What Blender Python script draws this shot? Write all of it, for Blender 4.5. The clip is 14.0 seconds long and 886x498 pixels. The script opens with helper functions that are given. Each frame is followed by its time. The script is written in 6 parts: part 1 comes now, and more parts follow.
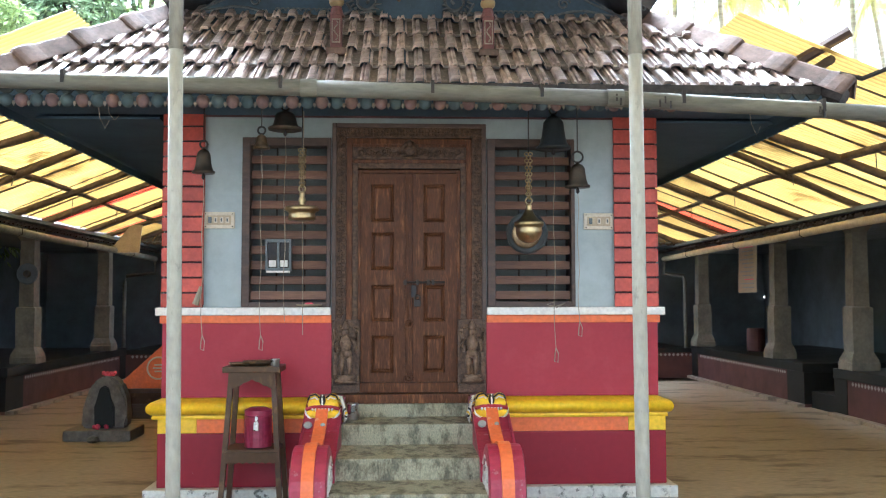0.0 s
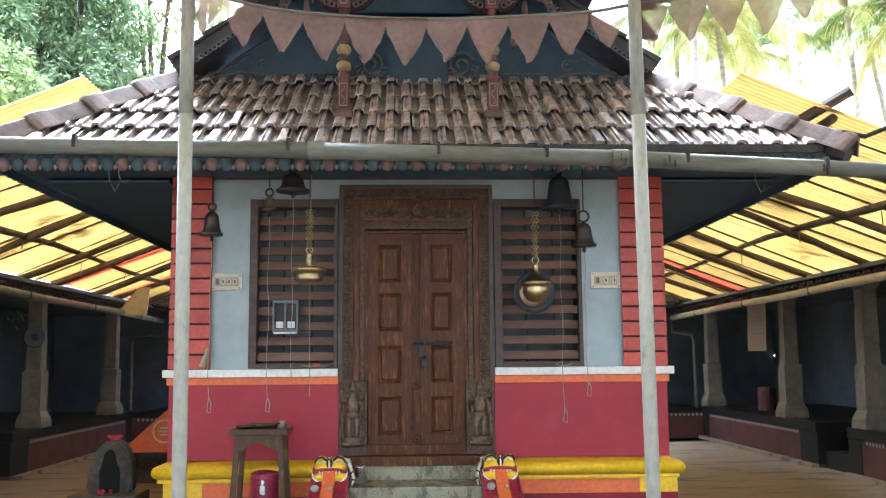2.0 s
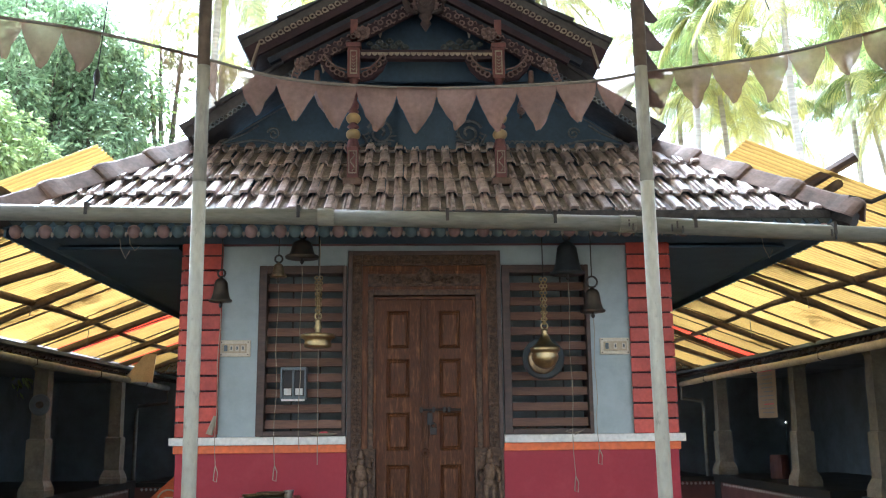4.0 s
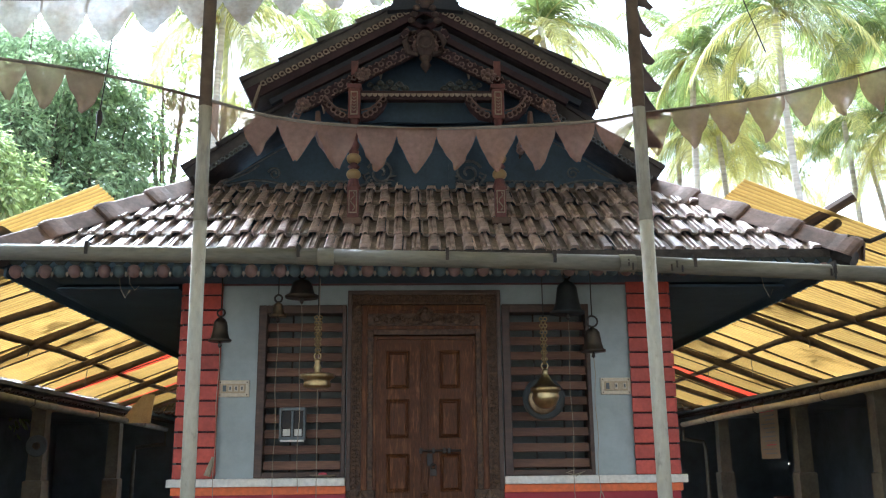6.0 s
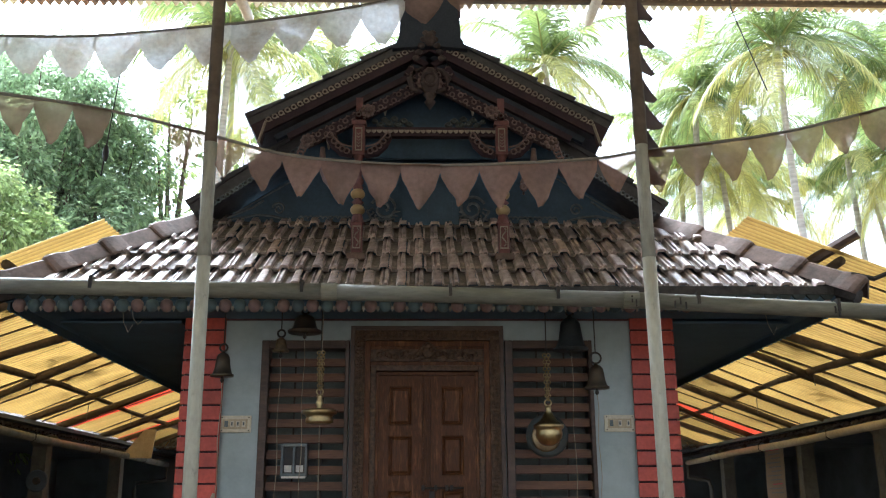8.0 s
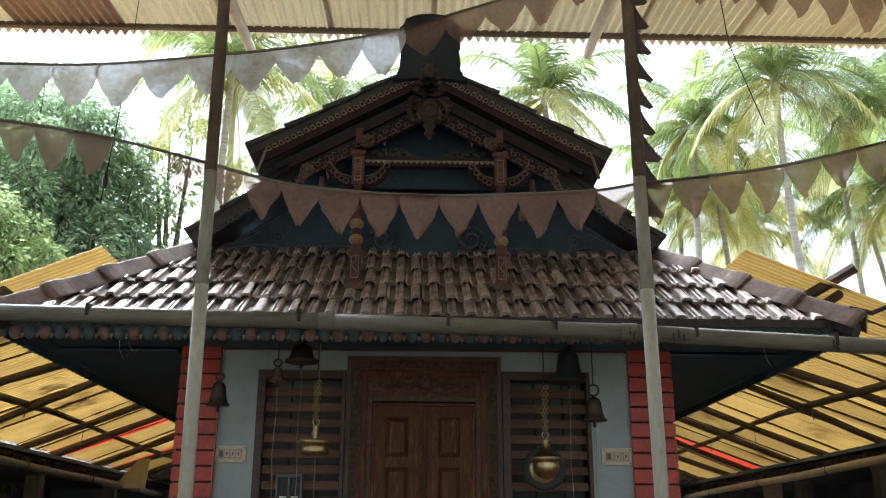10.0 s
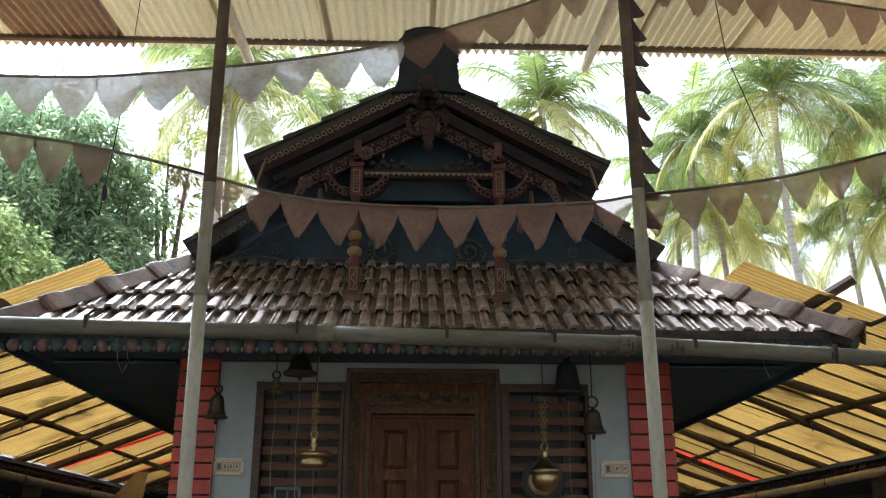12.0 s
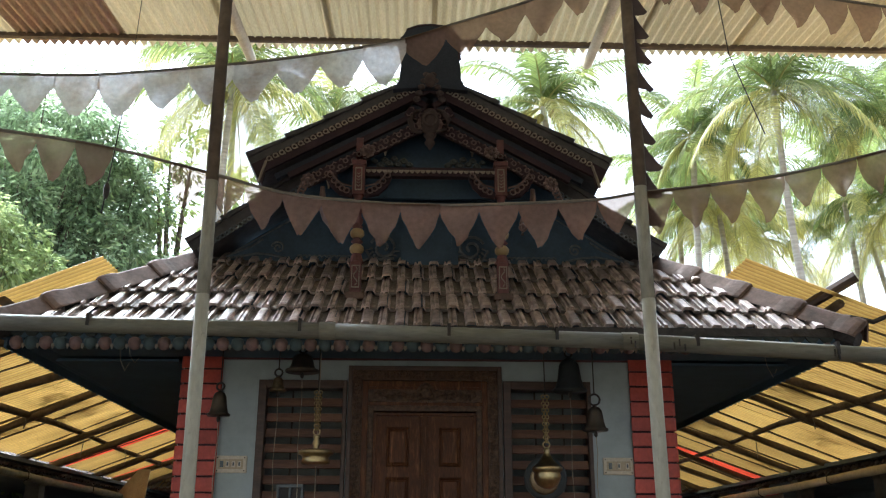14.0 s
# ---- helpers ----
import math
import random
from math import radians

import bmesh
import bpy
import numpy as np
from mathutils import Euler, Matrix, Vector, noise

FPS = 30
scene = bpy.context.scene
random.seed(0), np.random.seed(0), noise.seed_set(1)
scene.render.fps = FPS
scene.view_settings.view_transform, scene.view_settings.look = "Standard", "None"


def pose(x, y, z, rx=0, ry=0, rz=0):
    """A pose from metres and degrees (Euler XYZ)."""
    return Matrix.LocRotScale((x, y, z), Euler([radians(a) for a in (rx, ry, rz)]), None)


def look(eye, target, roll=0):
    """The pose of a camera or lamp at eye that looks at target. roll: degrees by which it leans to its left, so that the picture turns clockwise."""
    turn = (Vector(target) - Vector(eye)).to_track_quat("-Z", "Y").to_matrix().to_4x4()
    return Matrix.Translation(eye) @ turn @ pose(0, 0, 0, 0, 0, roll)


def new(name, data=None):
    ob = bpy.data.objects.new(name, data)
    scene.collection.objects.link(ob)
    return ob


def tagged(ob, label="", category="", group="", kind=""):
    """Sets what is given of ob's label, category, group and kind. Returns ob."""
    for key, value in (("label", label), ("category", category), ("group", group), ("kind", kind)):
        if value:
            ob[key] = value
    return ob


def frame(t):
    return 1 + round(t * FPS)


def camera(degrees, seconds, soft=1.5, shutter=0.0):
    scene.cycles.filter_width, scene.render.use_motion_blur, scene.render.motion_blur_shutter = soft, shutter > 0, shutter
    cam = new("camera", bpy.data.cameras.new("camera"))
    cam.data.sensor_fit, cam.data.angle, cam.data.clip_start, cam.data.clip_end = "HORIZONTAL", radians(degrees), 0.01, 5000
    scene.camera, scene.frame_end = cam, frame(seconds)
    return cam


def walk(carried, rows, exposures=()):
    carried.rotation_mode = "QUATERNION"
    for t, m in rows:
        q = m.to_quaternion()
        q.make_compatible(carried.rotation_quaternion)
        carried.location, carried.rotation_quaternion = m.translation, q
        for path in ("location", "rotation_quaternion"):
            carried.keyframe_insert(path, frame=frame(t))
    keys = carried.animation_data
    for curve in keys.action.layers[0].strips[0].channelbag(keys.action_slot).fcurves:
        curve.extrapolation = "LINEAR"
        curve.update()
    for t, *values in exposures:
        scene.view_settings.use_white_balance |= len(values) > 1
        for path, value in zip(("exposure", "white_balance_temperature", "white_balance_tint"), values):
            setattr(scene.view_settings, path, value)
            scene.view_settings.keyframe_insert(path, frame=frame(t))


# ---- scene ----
# ---------------------------------------------------------------- camera and walk
LENS = 51.57
PATH = [
    (0.0, -0.07, -7.797, 1.632, -2.55, 3.21, -0.08),
    (0.5, -0.068, -7.798, 1.632, -2.34, 4.06, -0.15),
    (1.0, -0.067, -7.8, 1.632, -2.21, 5.09, -0.21),
    (1.5, -0.067, -7.804, 1.631, -2.11, 6.17, -0.35),
    (2.0, -0.069, -7.807, 1.63, -2.12, 6.97, -0.47),
    (2.5, -0.074, -7.81, 1.63, -2.09, 8.03, -0.46),
    (3.0, -0.081, -7.812, 1.628, -2.09, 9.19, -0.42),
    (3.5, -0.089, -7.814, 1.627, -1.99, 10.33, -0.44),
    (4.0, -0.094, -7.817, 1.627, -1.81, 11.1, -0.57),
    (6.5, -0.093, -7.823, 1.625, -1.84, 14.04, -0.6),
    (7.0, -0.092, -7.827, 1.625, -1.68, 14.5, -0.59),
    (7.5, -0.09, -7.828, 1.625, -1.58, 15.19, -0.41),
    (8.0, -0.089, -7.829, 1.626, -1.6, 15.78, -0.28),
    (10.5, -0.092, -7.829, 1.624, -1.74, 18.0, 0.23),
    (11.0, -0.093, -7.83, 1.624, -1.78, 18.21, 0.1),
    (11.5, -0.093, -7.831, 1.624, -1.83, 18.35, 0.08),
    (12.0, -0.093, -7.829, 1.624, -1.84, 18.43, 0.12),
    (12.5, -0.093, -7.829, 1.624, -1.82, 18.16, 0.15),
    (13.0, -0.093, -7.829, 1.624, -1.71, 17.94, 0.19),
    (13.5, -0.094, -7.829, 1.624, -1.65, 18.1, 0.2),
    (14.0, -0.095, -7.83, 1.623, -1.72, 18.29, 0.12),
]


def aim(x, y, z, yaw, pitch, roll):
    turn, rise = radians(yaw), radians(pitch)
    ahead = Vector((math.sin(-turn) * math.cos(rise), math.cos(turn) * math.cos(rise), math.sin(rise)))
    return look((x, y, z), Vector((x, y, z)) + ahead, roll)


EXPOSURES = [(0.0, 4.12, 5120, 4), (3.0, 3.78, 5100, 4), (6.5, 3.1, 5280, 4), (8.0, 2.88, 5360, 4), (10.5, 2.42, 5550, 4), (14.0, 2.42, 5550, 4)]
cam = camera(LENS, 14.0, soft=1.15)
walk(cam, [(r[0], aim(*r[1:])) for r in PATH], EXPOSURES)

# ---------------------------------------------------------------- sky and sun
SUN_ELEVATION, SUN_AZIMUTH = radians(64), radians(-42)
world = bpy.data.worlds.new("overcast_sky")
scene.world = world
world.use_nodes = True
wn = world.node_tree
sky = wn.nodes.new("ShaderNodeTexSky")
sky.sky_type = "NISHITA"
sky.sun_disc = False
sky.sun_elevation, sky.sun_rotation = SUN_ELEVATION, SUN_AZIMUTH
sky.air_density, sky.dust_density, sky.ozone_density = 1.0, 8.0, 0.6
cloud = wn.nodes.new("ShaderNodeHueSaturation")
cloud.inputs["Saturation"].default_value = 0.3
wn.links.new(sky.outputs[0], cloud.inputs["Color"])
wn.links.new(cloud.outputs[0], wn.nodes["Background"].inputs[0])
wn.nodes["Background"].inputs[1].default_value = 0.15
sun = new("sun", bpy.data.lights.new("sun", "SUN"))
sun.data.energy, sun.data.angle, sun.data.color = 1.4, radians(50), (1.0, 0.97, 0.92)
sun_from = Vector((math.sin(SUN_AZIMUTH) * math.cos(SUN_ELEVATION), math.cos(SUN_AZIMUTH) * math.cos(SUN_ELEVATION), math.sin(SUN_ELEVATION)))
sun.matrix_world = look(sun_from * 40, (0, 0, 0))

# ---------------------------------------------------------------- materials


def paint(name, color, rough=0.6, metal=0.0, second=None, size=3.0, amount=0.5, grain=60.0, bump=0.15, specular=0.4, stretch=(1, 1, 1), vary=0.0, sharp=(0.4, 0.65), island=0.0, speck=0.12):
    """A painted, wooden, stone or metal surface: a base colour, worn patches of a second one, fine grain and relief."""
    m = bpy.data.materials.new(name)
    m.use_nodes = True
    t, b = m.node_tree, m.node_tree.nodes["Principled BSDF"]
    where = t.nodes.new("ShaderNodeTexCoord")
    scale = t.nodes.new("ShaderNodeMapping")
    scale.inputs["Scale"].default_value = stretch
    t.links.new(where.outputs["Object"], scale.inputs[0])
    big = t.nodes.new("ShaderNodeTexNoise")
    big.inputs["Scale"].default_value, big.inputs["Detail"].default_value, big.inputs["Roughness"].default_value = size, 8, 0.65
    fine = t.nodes.new("ShaderNodeTexNoise")
    fine.inputs["Scale"].default_value, fine.inputs["Detail"].default_value = grain, 5
    for n in (big, fine):
        t.links.new(scale.outputs[0], n.inputs["Vector"])
    ramp = t.nodes.new("ShaderNodeMapRange")
    ramp.inputs[1].default_value, ramp.inputs[2].default_value = sharp
    ramp.inputs[4].default_value = amount
    t.links.new(big.outputs[0], ramp.inputs[0])
    mix = t.nodes.new("ShaderNodeMix")
    mix.data_type = "RGBA"
    second = second or tuple(c * 0.6 for c in color)
    mix.inputs[6].default_value, mix.inputs[7].default_value = (*color, 1), (*second, 1)
    t.links.new(ramp.outputs[0], mix.inputs[0])
    shade = t.nodes.new("ShaderNodeHueSaturation")
    t.links.new(mix.outputs[2], shade.inputs["Color"])
    level = t.nodes.new("ShaderNodeMapRange")
    level.inputs[1].default_value, level.inputs[2].default_value = 0.3, 0.7
    level.inputs[3].default_value, level.inputs[4].default_value = 1 - speck, 1 + speck
    t.links.new(fine.outputs[0], level.inputs[0])
    value = level.outputs[0]
    if vary or island:
        if vary:
            info = t.nodes.new("ShaderNodeObjectInfo").outputs["Random"]
        else:
            info = t.nodes.new("ShaderNodeNewGeometry").outputs["Random Per Island"]
        spread = vary or island
        each = t.nodes.new("ShaderNodeMapRange")
        each.inputs[3].default_value, each.inputs[4].default_value = 1 - spread, 1 + spread
        t.links.new(info, each.inputs[0])
        times = t.nodes.new("ShaderNodeMath")
        times.operation = "MULTIPLY"
        t.links.new(value, times.inputs[0])
        t.links.new(each.outputs[0], times.inputs[1])
        value = times.outputs[0]
    t.links.new(value, shade.inputs["Value"])
    t.links.new(shade.outputs[0], b.inputs["Base Color"])
    b.inputs["Metallic"].default_value = metal
    b.inputs["Specular IOR Level"].default_value = specular
    gloss = t.nodes.new("ShaderNodeMapRange")
    gloss.inputs[3].default_value, gloss.inputs[4].default_value = max(0.05, rough - 0.12), min(1.0, rough + 0.12)
    t.links.new(big.outputs[0], gloss.inputs[0])
    t.links.new(gloss.outputs[0], b.inputs["Roughness"])
    relief = t.nodes.new("ShaderNodeBump")
    relief.inputs["Strength"].default_value, relief.inputs["Distance"].default_value = bump, 0.01
    t.links.new(fine.outputs[0], relief.inputs["Height"])
    t.links.new(relief.outputs[0], b.inputs["Normal"])
    return m


def thin(name, color, second, through_part=0.5, size=2.0, vary=0.0, rough=0.6, island=0.0, specular=0.3, stretch=(1, 1, 1), sheer=0.0, tint=(1, 1, 1)):
    """Cloth, leaves or plastic sheet: lets light through; sheer is the open part of a loose weave."""
    m = paint(name, color, rough, 0, second, size, 0.8, 40, 0.05, specular, stretch, vary, island=island)
    t = m.node_tree
    b = t.nodes["Principled BSDF"]
    glow = t.nodes.new("ShaderNodeBsdfTranslucent")
    mix = t.nodes.new("ShaderNodeMixShader")
    mix.inputs[0].default_value = through_part
    t.links.new(b.inputs["Base Color"].links[0].from_socket, glow.inputs[0])
    t.links.new(b.outputs[0], mix.inputs[1])
    t.links.new(glow.outputs[0], mix.inputs[2])
    last = mix
    if sheer:
        last = t.nodes.new("ShaderNodeMixShader")
        last.inputs[0].default_value = sheer
        t.links.new(mix.outputs[0], last.inputs[1])
        clear = t.nodes.new("ShaderNodeBsdfTransparent")
        clear.inputs[0].default_value = (*tint, 1)
        t.links.new(clear.outputs[0], last.inputs[2])
    t.links.new(last.outputs[0], t.nodes["Material Output"].inputs[0])
    return m


CONCRETE = paint("courtyard_concrete", (0.265, 0.22, 0.165), 0.55, second=(0.075, 0.06, 0.048), size=1.9, amount=0.8, grain=25, bump=0.3, stretch=(0.5, 1.4, 1), sharp=(0.53, 0.63), speck=0.2)
STEP = paint("step_concrete", (0.31, 0.29, 0.2), 0.7, second=(0.085, 0.077, 0.05), size=8, amount=0.8, grain=70, bump=0.9, stretch=(1.5, 1.0, 0.8), sharp=(0.46, 0.6), speck=0.3)
PINK = paint("crimson_paint", (0.32, 0.027, 0.043), 0.42, second=(0.38, 0.055, 0.07), size=5, specular=0.25, amount=0.45, grain=30, bump=0.06, speck=0.04, sharp=(0.5, 0.75))
MAROON = paint("maroon_paint", (0.23, 0.013, 0.026), 0.4, specular=0.25, second=(0.5, 0.32, 0.3), size=20, amount=0.7, grain=25, bump=0.06, sharp=(0.66, 0.74), speck=0.04)
YELLOW = paint("yellow_paint", (0.86, 0.57, 0.012), 0.32, second=(0.74, 0.46, 0.015), size=5, amount=0.7, grain=30, bump=0.06)
ORANGE = paint("orange_paint", (0.75, 0.17, 0.04), 0.5, second=(0.62, 0.15, 0.06), size=5, amount=0.7, grain=30, bump=0.06)
BRICK = paint("red_brick_paint", (0.47, 0.072, 0.048), 0.42, second=(0.34, 0.055, 0.045), size=7, amount=0.8, grain=35, bump=0.2, vary=0.16)
JOINT = paint("dark_joint", (0.06, 0.02, 0.025), 0.8)
BLUE = paint("pale_blue_plaster", (0.365, 0.42, 0.435), 0.36, second=(0.29, 0.335, 0.345), size=4, amount=0.8, grain=14, bump=0.2, speck=0.03)
WHITE = paint("white_paint", (0.74, 0.72, 0.68), 0.5, second=(0.55, 0.52, 0.47), size=14, amount=0.35, grain=30, bump=0.12, sharp=(0.55, 0.7))
DIRTY = paint("dirty_limewash", (0.6, 0.59, 0.54), 0.7, second=(0.09, 0.085, 0.075), size=11, amount=0.9, sharp=(0.55, 0.63), grain=40, bump=0.2)
WOOD = paint("door_wood", (0.08, 0.03, 0.012), 0.38, second=(0.27, 0.12, 0.052), size=6, amount=0.75, grain=26, bump=0.4, stretch=(6.0, 6, 0.7), sharp=(0.52, 0.7), speck=0.42, specular=0.15)
CARVED = paint("carved_wood", (0.05, 0.029, 0.019), 0.4, second=(0.17, 0.105, 0.066), size=30, amount=0.8, grain=55, bump=0.8, specular=0.2)
FIGURE = paint("worn_figure_wood", (0.1, 0.062, 0.04), 0.4, second=(0.26, 0.17, 0.11), size=26, amount=0.8, grain=60, bump=0.7, specular=0.25)
DARKWOOD = paint("dark_wood", (0.055, 0.034, 0.028), 0.5, second=(0.1, 0.062, 0.045), size=6, amount=0.8, grain=30, bump=0.25, stretch=(1, 1, 4))
SLAT = paint("slat_wood", (0.1, 0.05, 0.036), 0.5, second=(0.19, 0.1, 0.06), size=4, amount=0.8, grain=30, bump=0.2, stretch=(0.5, 4, 4), vary=0.2)
GABLE = paint("gable_blue_board", (0.032, 0.062, 0.105), 0.6, second=(0.02, 0.037, 0.062), size=3, amount=0.8, grain=30, bump=0.15)
RELIEF = paint("faded_ornament", (0.1, 0.112, 0.128), 0.7, second=(0.045, 0.05, 0.06), size=20, amount=0.8, grain=60, bump=0.3)
GABLERED = paint("gable_red_wood", (0.036, 0.021, 0.028), 0.75, second=(0.024, 0.016, 0.022), size=8, amount=0.8, grain=40, bump=0.3, specular=0.2)
CREAM = paint("cream_paint", (0.24, 0.2, 0.165), 0.65, second=(0.1, 0.082, 0.075), size=20, amount=0.7, grain=40, bump=0.2)
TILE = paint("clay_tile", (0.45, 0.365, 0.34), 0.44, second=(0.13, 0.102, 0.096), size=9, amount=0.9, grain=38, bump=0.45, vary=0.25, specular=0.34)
# Moss, darkened further to carry the troughs' shade beside the bright rolls.
MOSSSHADE = paint("mossy_shaded_trough", (0.13, 0.11, 0.098), 0.75, second=(0.3, 0.245, 0.22), size=16, amount=0.7, grain=45, bump=0.6, vary=0.3, sharp=(0.5, 0.62), specular=0.3)
# Darker than clay_tile: shade on the gallery eaves is put into this colour.
TILES = paint("clay_tiles_far_shaded", (0.085, 0.06, 0.052), 0.6, second=(0.04, 0.034, 0.028), size=6, amount=0.9, grain=30, bump=0.3, island=0.25)
TINPIPE = paint("cream_pipe", (0.5, 0.42, 0.28), 0.5, second=(0.36, 0.29, 0.2), size=6, amount=0.8)
BRASSOLD = paint("tarnished_brass", (0.3, 0.22, 0.13), 0.4, 0.9, second=(0.11, 0.09, 0.06), size=14, amount=0.8, grain=40, bump=0.12)
IRON2 = paint("blackened_metal", (0.035, 0.04, 0.042), 0.5, 0.3, second=(0.02, 0.022, 0.022), size=8)
BRICKCORD = paint("red_cable", (0.32, 0.06, 0.04), 0.6)
STOOLWOOD = paint("old_painted_wood", (0.07, 0.038, 0.017), 0.35, second=(0.22, 0.135, 0.065), size=8, amount=0.7, grain=35, bump=0.2, sharp=(0.55, 0.7), specular=0.22)
TINRED = paint("maroon_enamel", (0.2, 0.016, 0.045), 0.35, second=(0.33, 0.05, 0.09), size=9, amount=0.7, grain=40, bump=0.08)
POSTRED = paint("post_red_paint", (0.115, 0.04, 0.043), 0.6, second=(0.06, 0.027, 0.032), size=12, amount=0.8, grain=40, bump=0.2)
HOOD = paint("black_hood_paint", (0.034, 0.04, 0.055), 0.8, second=(0.022, 0.026, 0.038), size=4, specular=0.1)
VERGE = paint("mossy_verge_tile", (0.06, 0.056, 0.06), 0.6, second=(0.032, 0.031, 0.036), size=7, amount=0.9, grain=30, bump=0.35)
CREAM2 = paint("faded_pink_carving", (0.135, 0.088, 0.083), 0.65, second=(0.06, 0.036, 0.038), size=20, amount=0.8, grain=40, bump=0.3)
RIDGE = paint("ridge_clay", (0.15, 0.1, 0.082), 0.75, second=(0.055, 0.042, 0.038), size=4, amount=0.8, grain=30, bump=0.3, specular=0.2)
SOFFIT = paint("soffit_boards", (0.055, 0.095, 0.14), 0.7, second=(0.04, 0.07, 0.105), size=2)
PVC = paint("weathered_pvc", (0.18, 0.18, 0.15), 0.55, second=(0.1, 0.095, 0.075), size=3, amount=0.8, grain=20, bump=0.08, stretch=(0.6, 3, 3))
POSTGREY = paint("grey_post_paint", (0.27, 0.255, 0.21), 0.6, second=(0.13, 0.12, 0.1), size=20, amount=0.7, grain=50, bump=0.2, stretch=(1, 1, 0.3), sharp=(0.48, 0.68))
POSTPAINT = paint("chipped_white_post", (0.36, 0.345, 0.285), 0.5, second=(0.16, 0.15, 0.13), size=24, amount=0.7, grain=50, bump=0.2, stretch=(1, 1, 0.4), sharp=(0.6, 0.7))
KNOBPINK = paint("knob_pink", (0.2, 0.125, 0.115), 0.6, second=(0.1, 0.07, 0.075), size=30, amount=0.8)
DIMTEAL = paint("dim_teal_carving", (0.055, 0.062, 0.066), 0.7, second=(0.03, 0.034, 0.038), size=20, amount=0.8, grain=60, bump=0.4)
PENDANT = paint("worn_pendant_wood", (0.06, 0.042, 0.042), 0.7, second=(0.035, 0.027, 0.03), size=22, amount=0.9, grain=50, bump=0.6, specular=0.2)
RIDGEDARK = paint("mossy_ridge_mortar", (0.05, 0.043, 0.042), 0.7, second=(0.022, 0.02, 0.02), size=9, amount=0.9, grain=30, bump=0.5)
KNOBGOLD = paint("dull_gold_paint", (0.27, 0.2, 0.1), 0.5, second=(0.2, 0.13, 0.06), size=20, amount=0.8, grain=40, bump=0.15)
RIMGREY = paint("weathered_rim", (0.032, 0.04, 0.04), 0.7, second=(0.1, 0.11, 0.085), size=9, amount=0.6, sharp=(0.55, 0.7))
KNOBTEAL = paint("knob_teal", (0.07, 0.105, 0.115), 0.6, second=(0.045, 0.062, 0.075), size=30, amount=0.8)
BRASS = paint("brass", (0.45, 0.35, 0.18), 0.33, 1.0, second=(0.28, 0.22, 0.12), size=12, amount=0.8, grain=40, bump=0.1)
BRONZE = paint("dark_bronze", (0.12, 0.095, 0.07), 0.45, 0.8, second=(0.05, 0.05, 0.045), size=10, amount=0.8, grain=40, bump=0.15)
IRON = paint("black_iron", (0.03, 0.03, 0.032), 0.5, 0.5, second=(0.06, 0.045, 0.035), size=10, amount=0.7)
STEEL = paint("steel", (0.6, 0.6, 0.58), 0.28, 1.0, second=(0.4, 0.4, 0.38), size=9, amount=0.6)
STONE = paint("oiled_black_stone", (0.07, 0.06, 0.047), 0.5, second=(0.16, 0.14, 0.11), size=7, amount=0.9, grain=40, bump=0.5)
TIN = thin("cream_corrugated_sheet", (0.5, 0.43, 0.27), (0.4, 0.33, 0.19), 0.08, 0.7, 0.05, 0.5, stretch=(3, 0.5, 1))
RUSTY = paint("rusty_sheet", (0.3, 0.19, 0.15), 0.65, second=(0.36, 0.3, 0.22), size=5, amount=0.9, grain=40, bump=0.2, stretch=(2, 0.5, 1))
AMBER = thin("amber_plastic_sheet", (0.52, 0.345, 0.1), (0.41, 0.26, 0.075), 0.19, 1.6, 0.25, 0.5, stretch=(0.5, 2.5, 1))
# shade of the sheet troughs, painted in as darker bands
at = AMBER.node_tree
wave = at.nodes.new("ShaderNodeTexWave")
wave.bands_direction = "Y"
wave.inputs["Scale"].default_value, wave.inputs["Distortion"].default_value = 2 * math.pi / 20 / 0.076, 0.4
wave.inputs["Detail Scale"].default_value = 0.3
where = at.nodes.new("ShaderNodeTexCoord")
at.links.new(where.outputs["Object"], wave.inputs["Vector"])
groove_shade = at.nodes.new("ShaderNodeMix")
groove_shade.data_type = "RGBA"
groove_shade.blend_type = "MULTIPLY"
groove_shade.inputs[7].default_value = (0.6, 0.54, 0.48, 1)
at.links.new(wave.outputs["Fac"], groove_shade.inputs[0])
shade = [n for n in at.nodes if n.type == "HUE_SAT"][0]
at.links.new(shade.outputs[0], groove_shade.inputs[6])
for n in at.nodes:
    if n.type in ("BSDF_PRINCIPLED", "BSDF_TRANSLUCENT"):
        at.links.new(groove_shade.outputs[2], n.inputs[0])
REDSHEET = thin("red_plastic_sheet", (0.7, 0.09, 0.04), (0.6, 0.07, 0.03), 0.16, 1.2, 0.06, 0.5)
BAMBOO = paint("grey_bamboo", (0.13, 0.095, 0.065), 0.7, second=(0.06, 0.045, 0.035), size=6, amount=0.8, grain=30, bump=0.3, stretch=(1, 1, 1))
FLAG = thin("faded_saffron_cloth", (0.235, 0.148, 0.11), (0.2, 0.126, 0.094), 0.85, 3, 0.1, 0.9, specular=0.1, sheer=0.26, tint=(1.0, 0.86, 0.76))
FLAGDARK = thin("dull_brown_cloth", (0.1, 0.075, 0.07), (0.07, 0.055, 0.05), 0.25, 5, 0.12, 0.8)
FLAGGREY = thin("bleached_cloth", (0.7, 0.68, 0.65), (0.46, 0.36, 0.28), 0.9, 6, 0.12, 0.8, sheer=0.06)
CORD = paint("grey_cord", (0.16, 0.14, 0.12), 0.8)
ROPE = paint("jute_rope", (0.34, 0.29, 0.22), 0.9)
PLASTIC = paint("cream_plastic", (0.6, 0.54, 0.42), 0.4, second=(0.5, 0.44, 0.34), size=9)
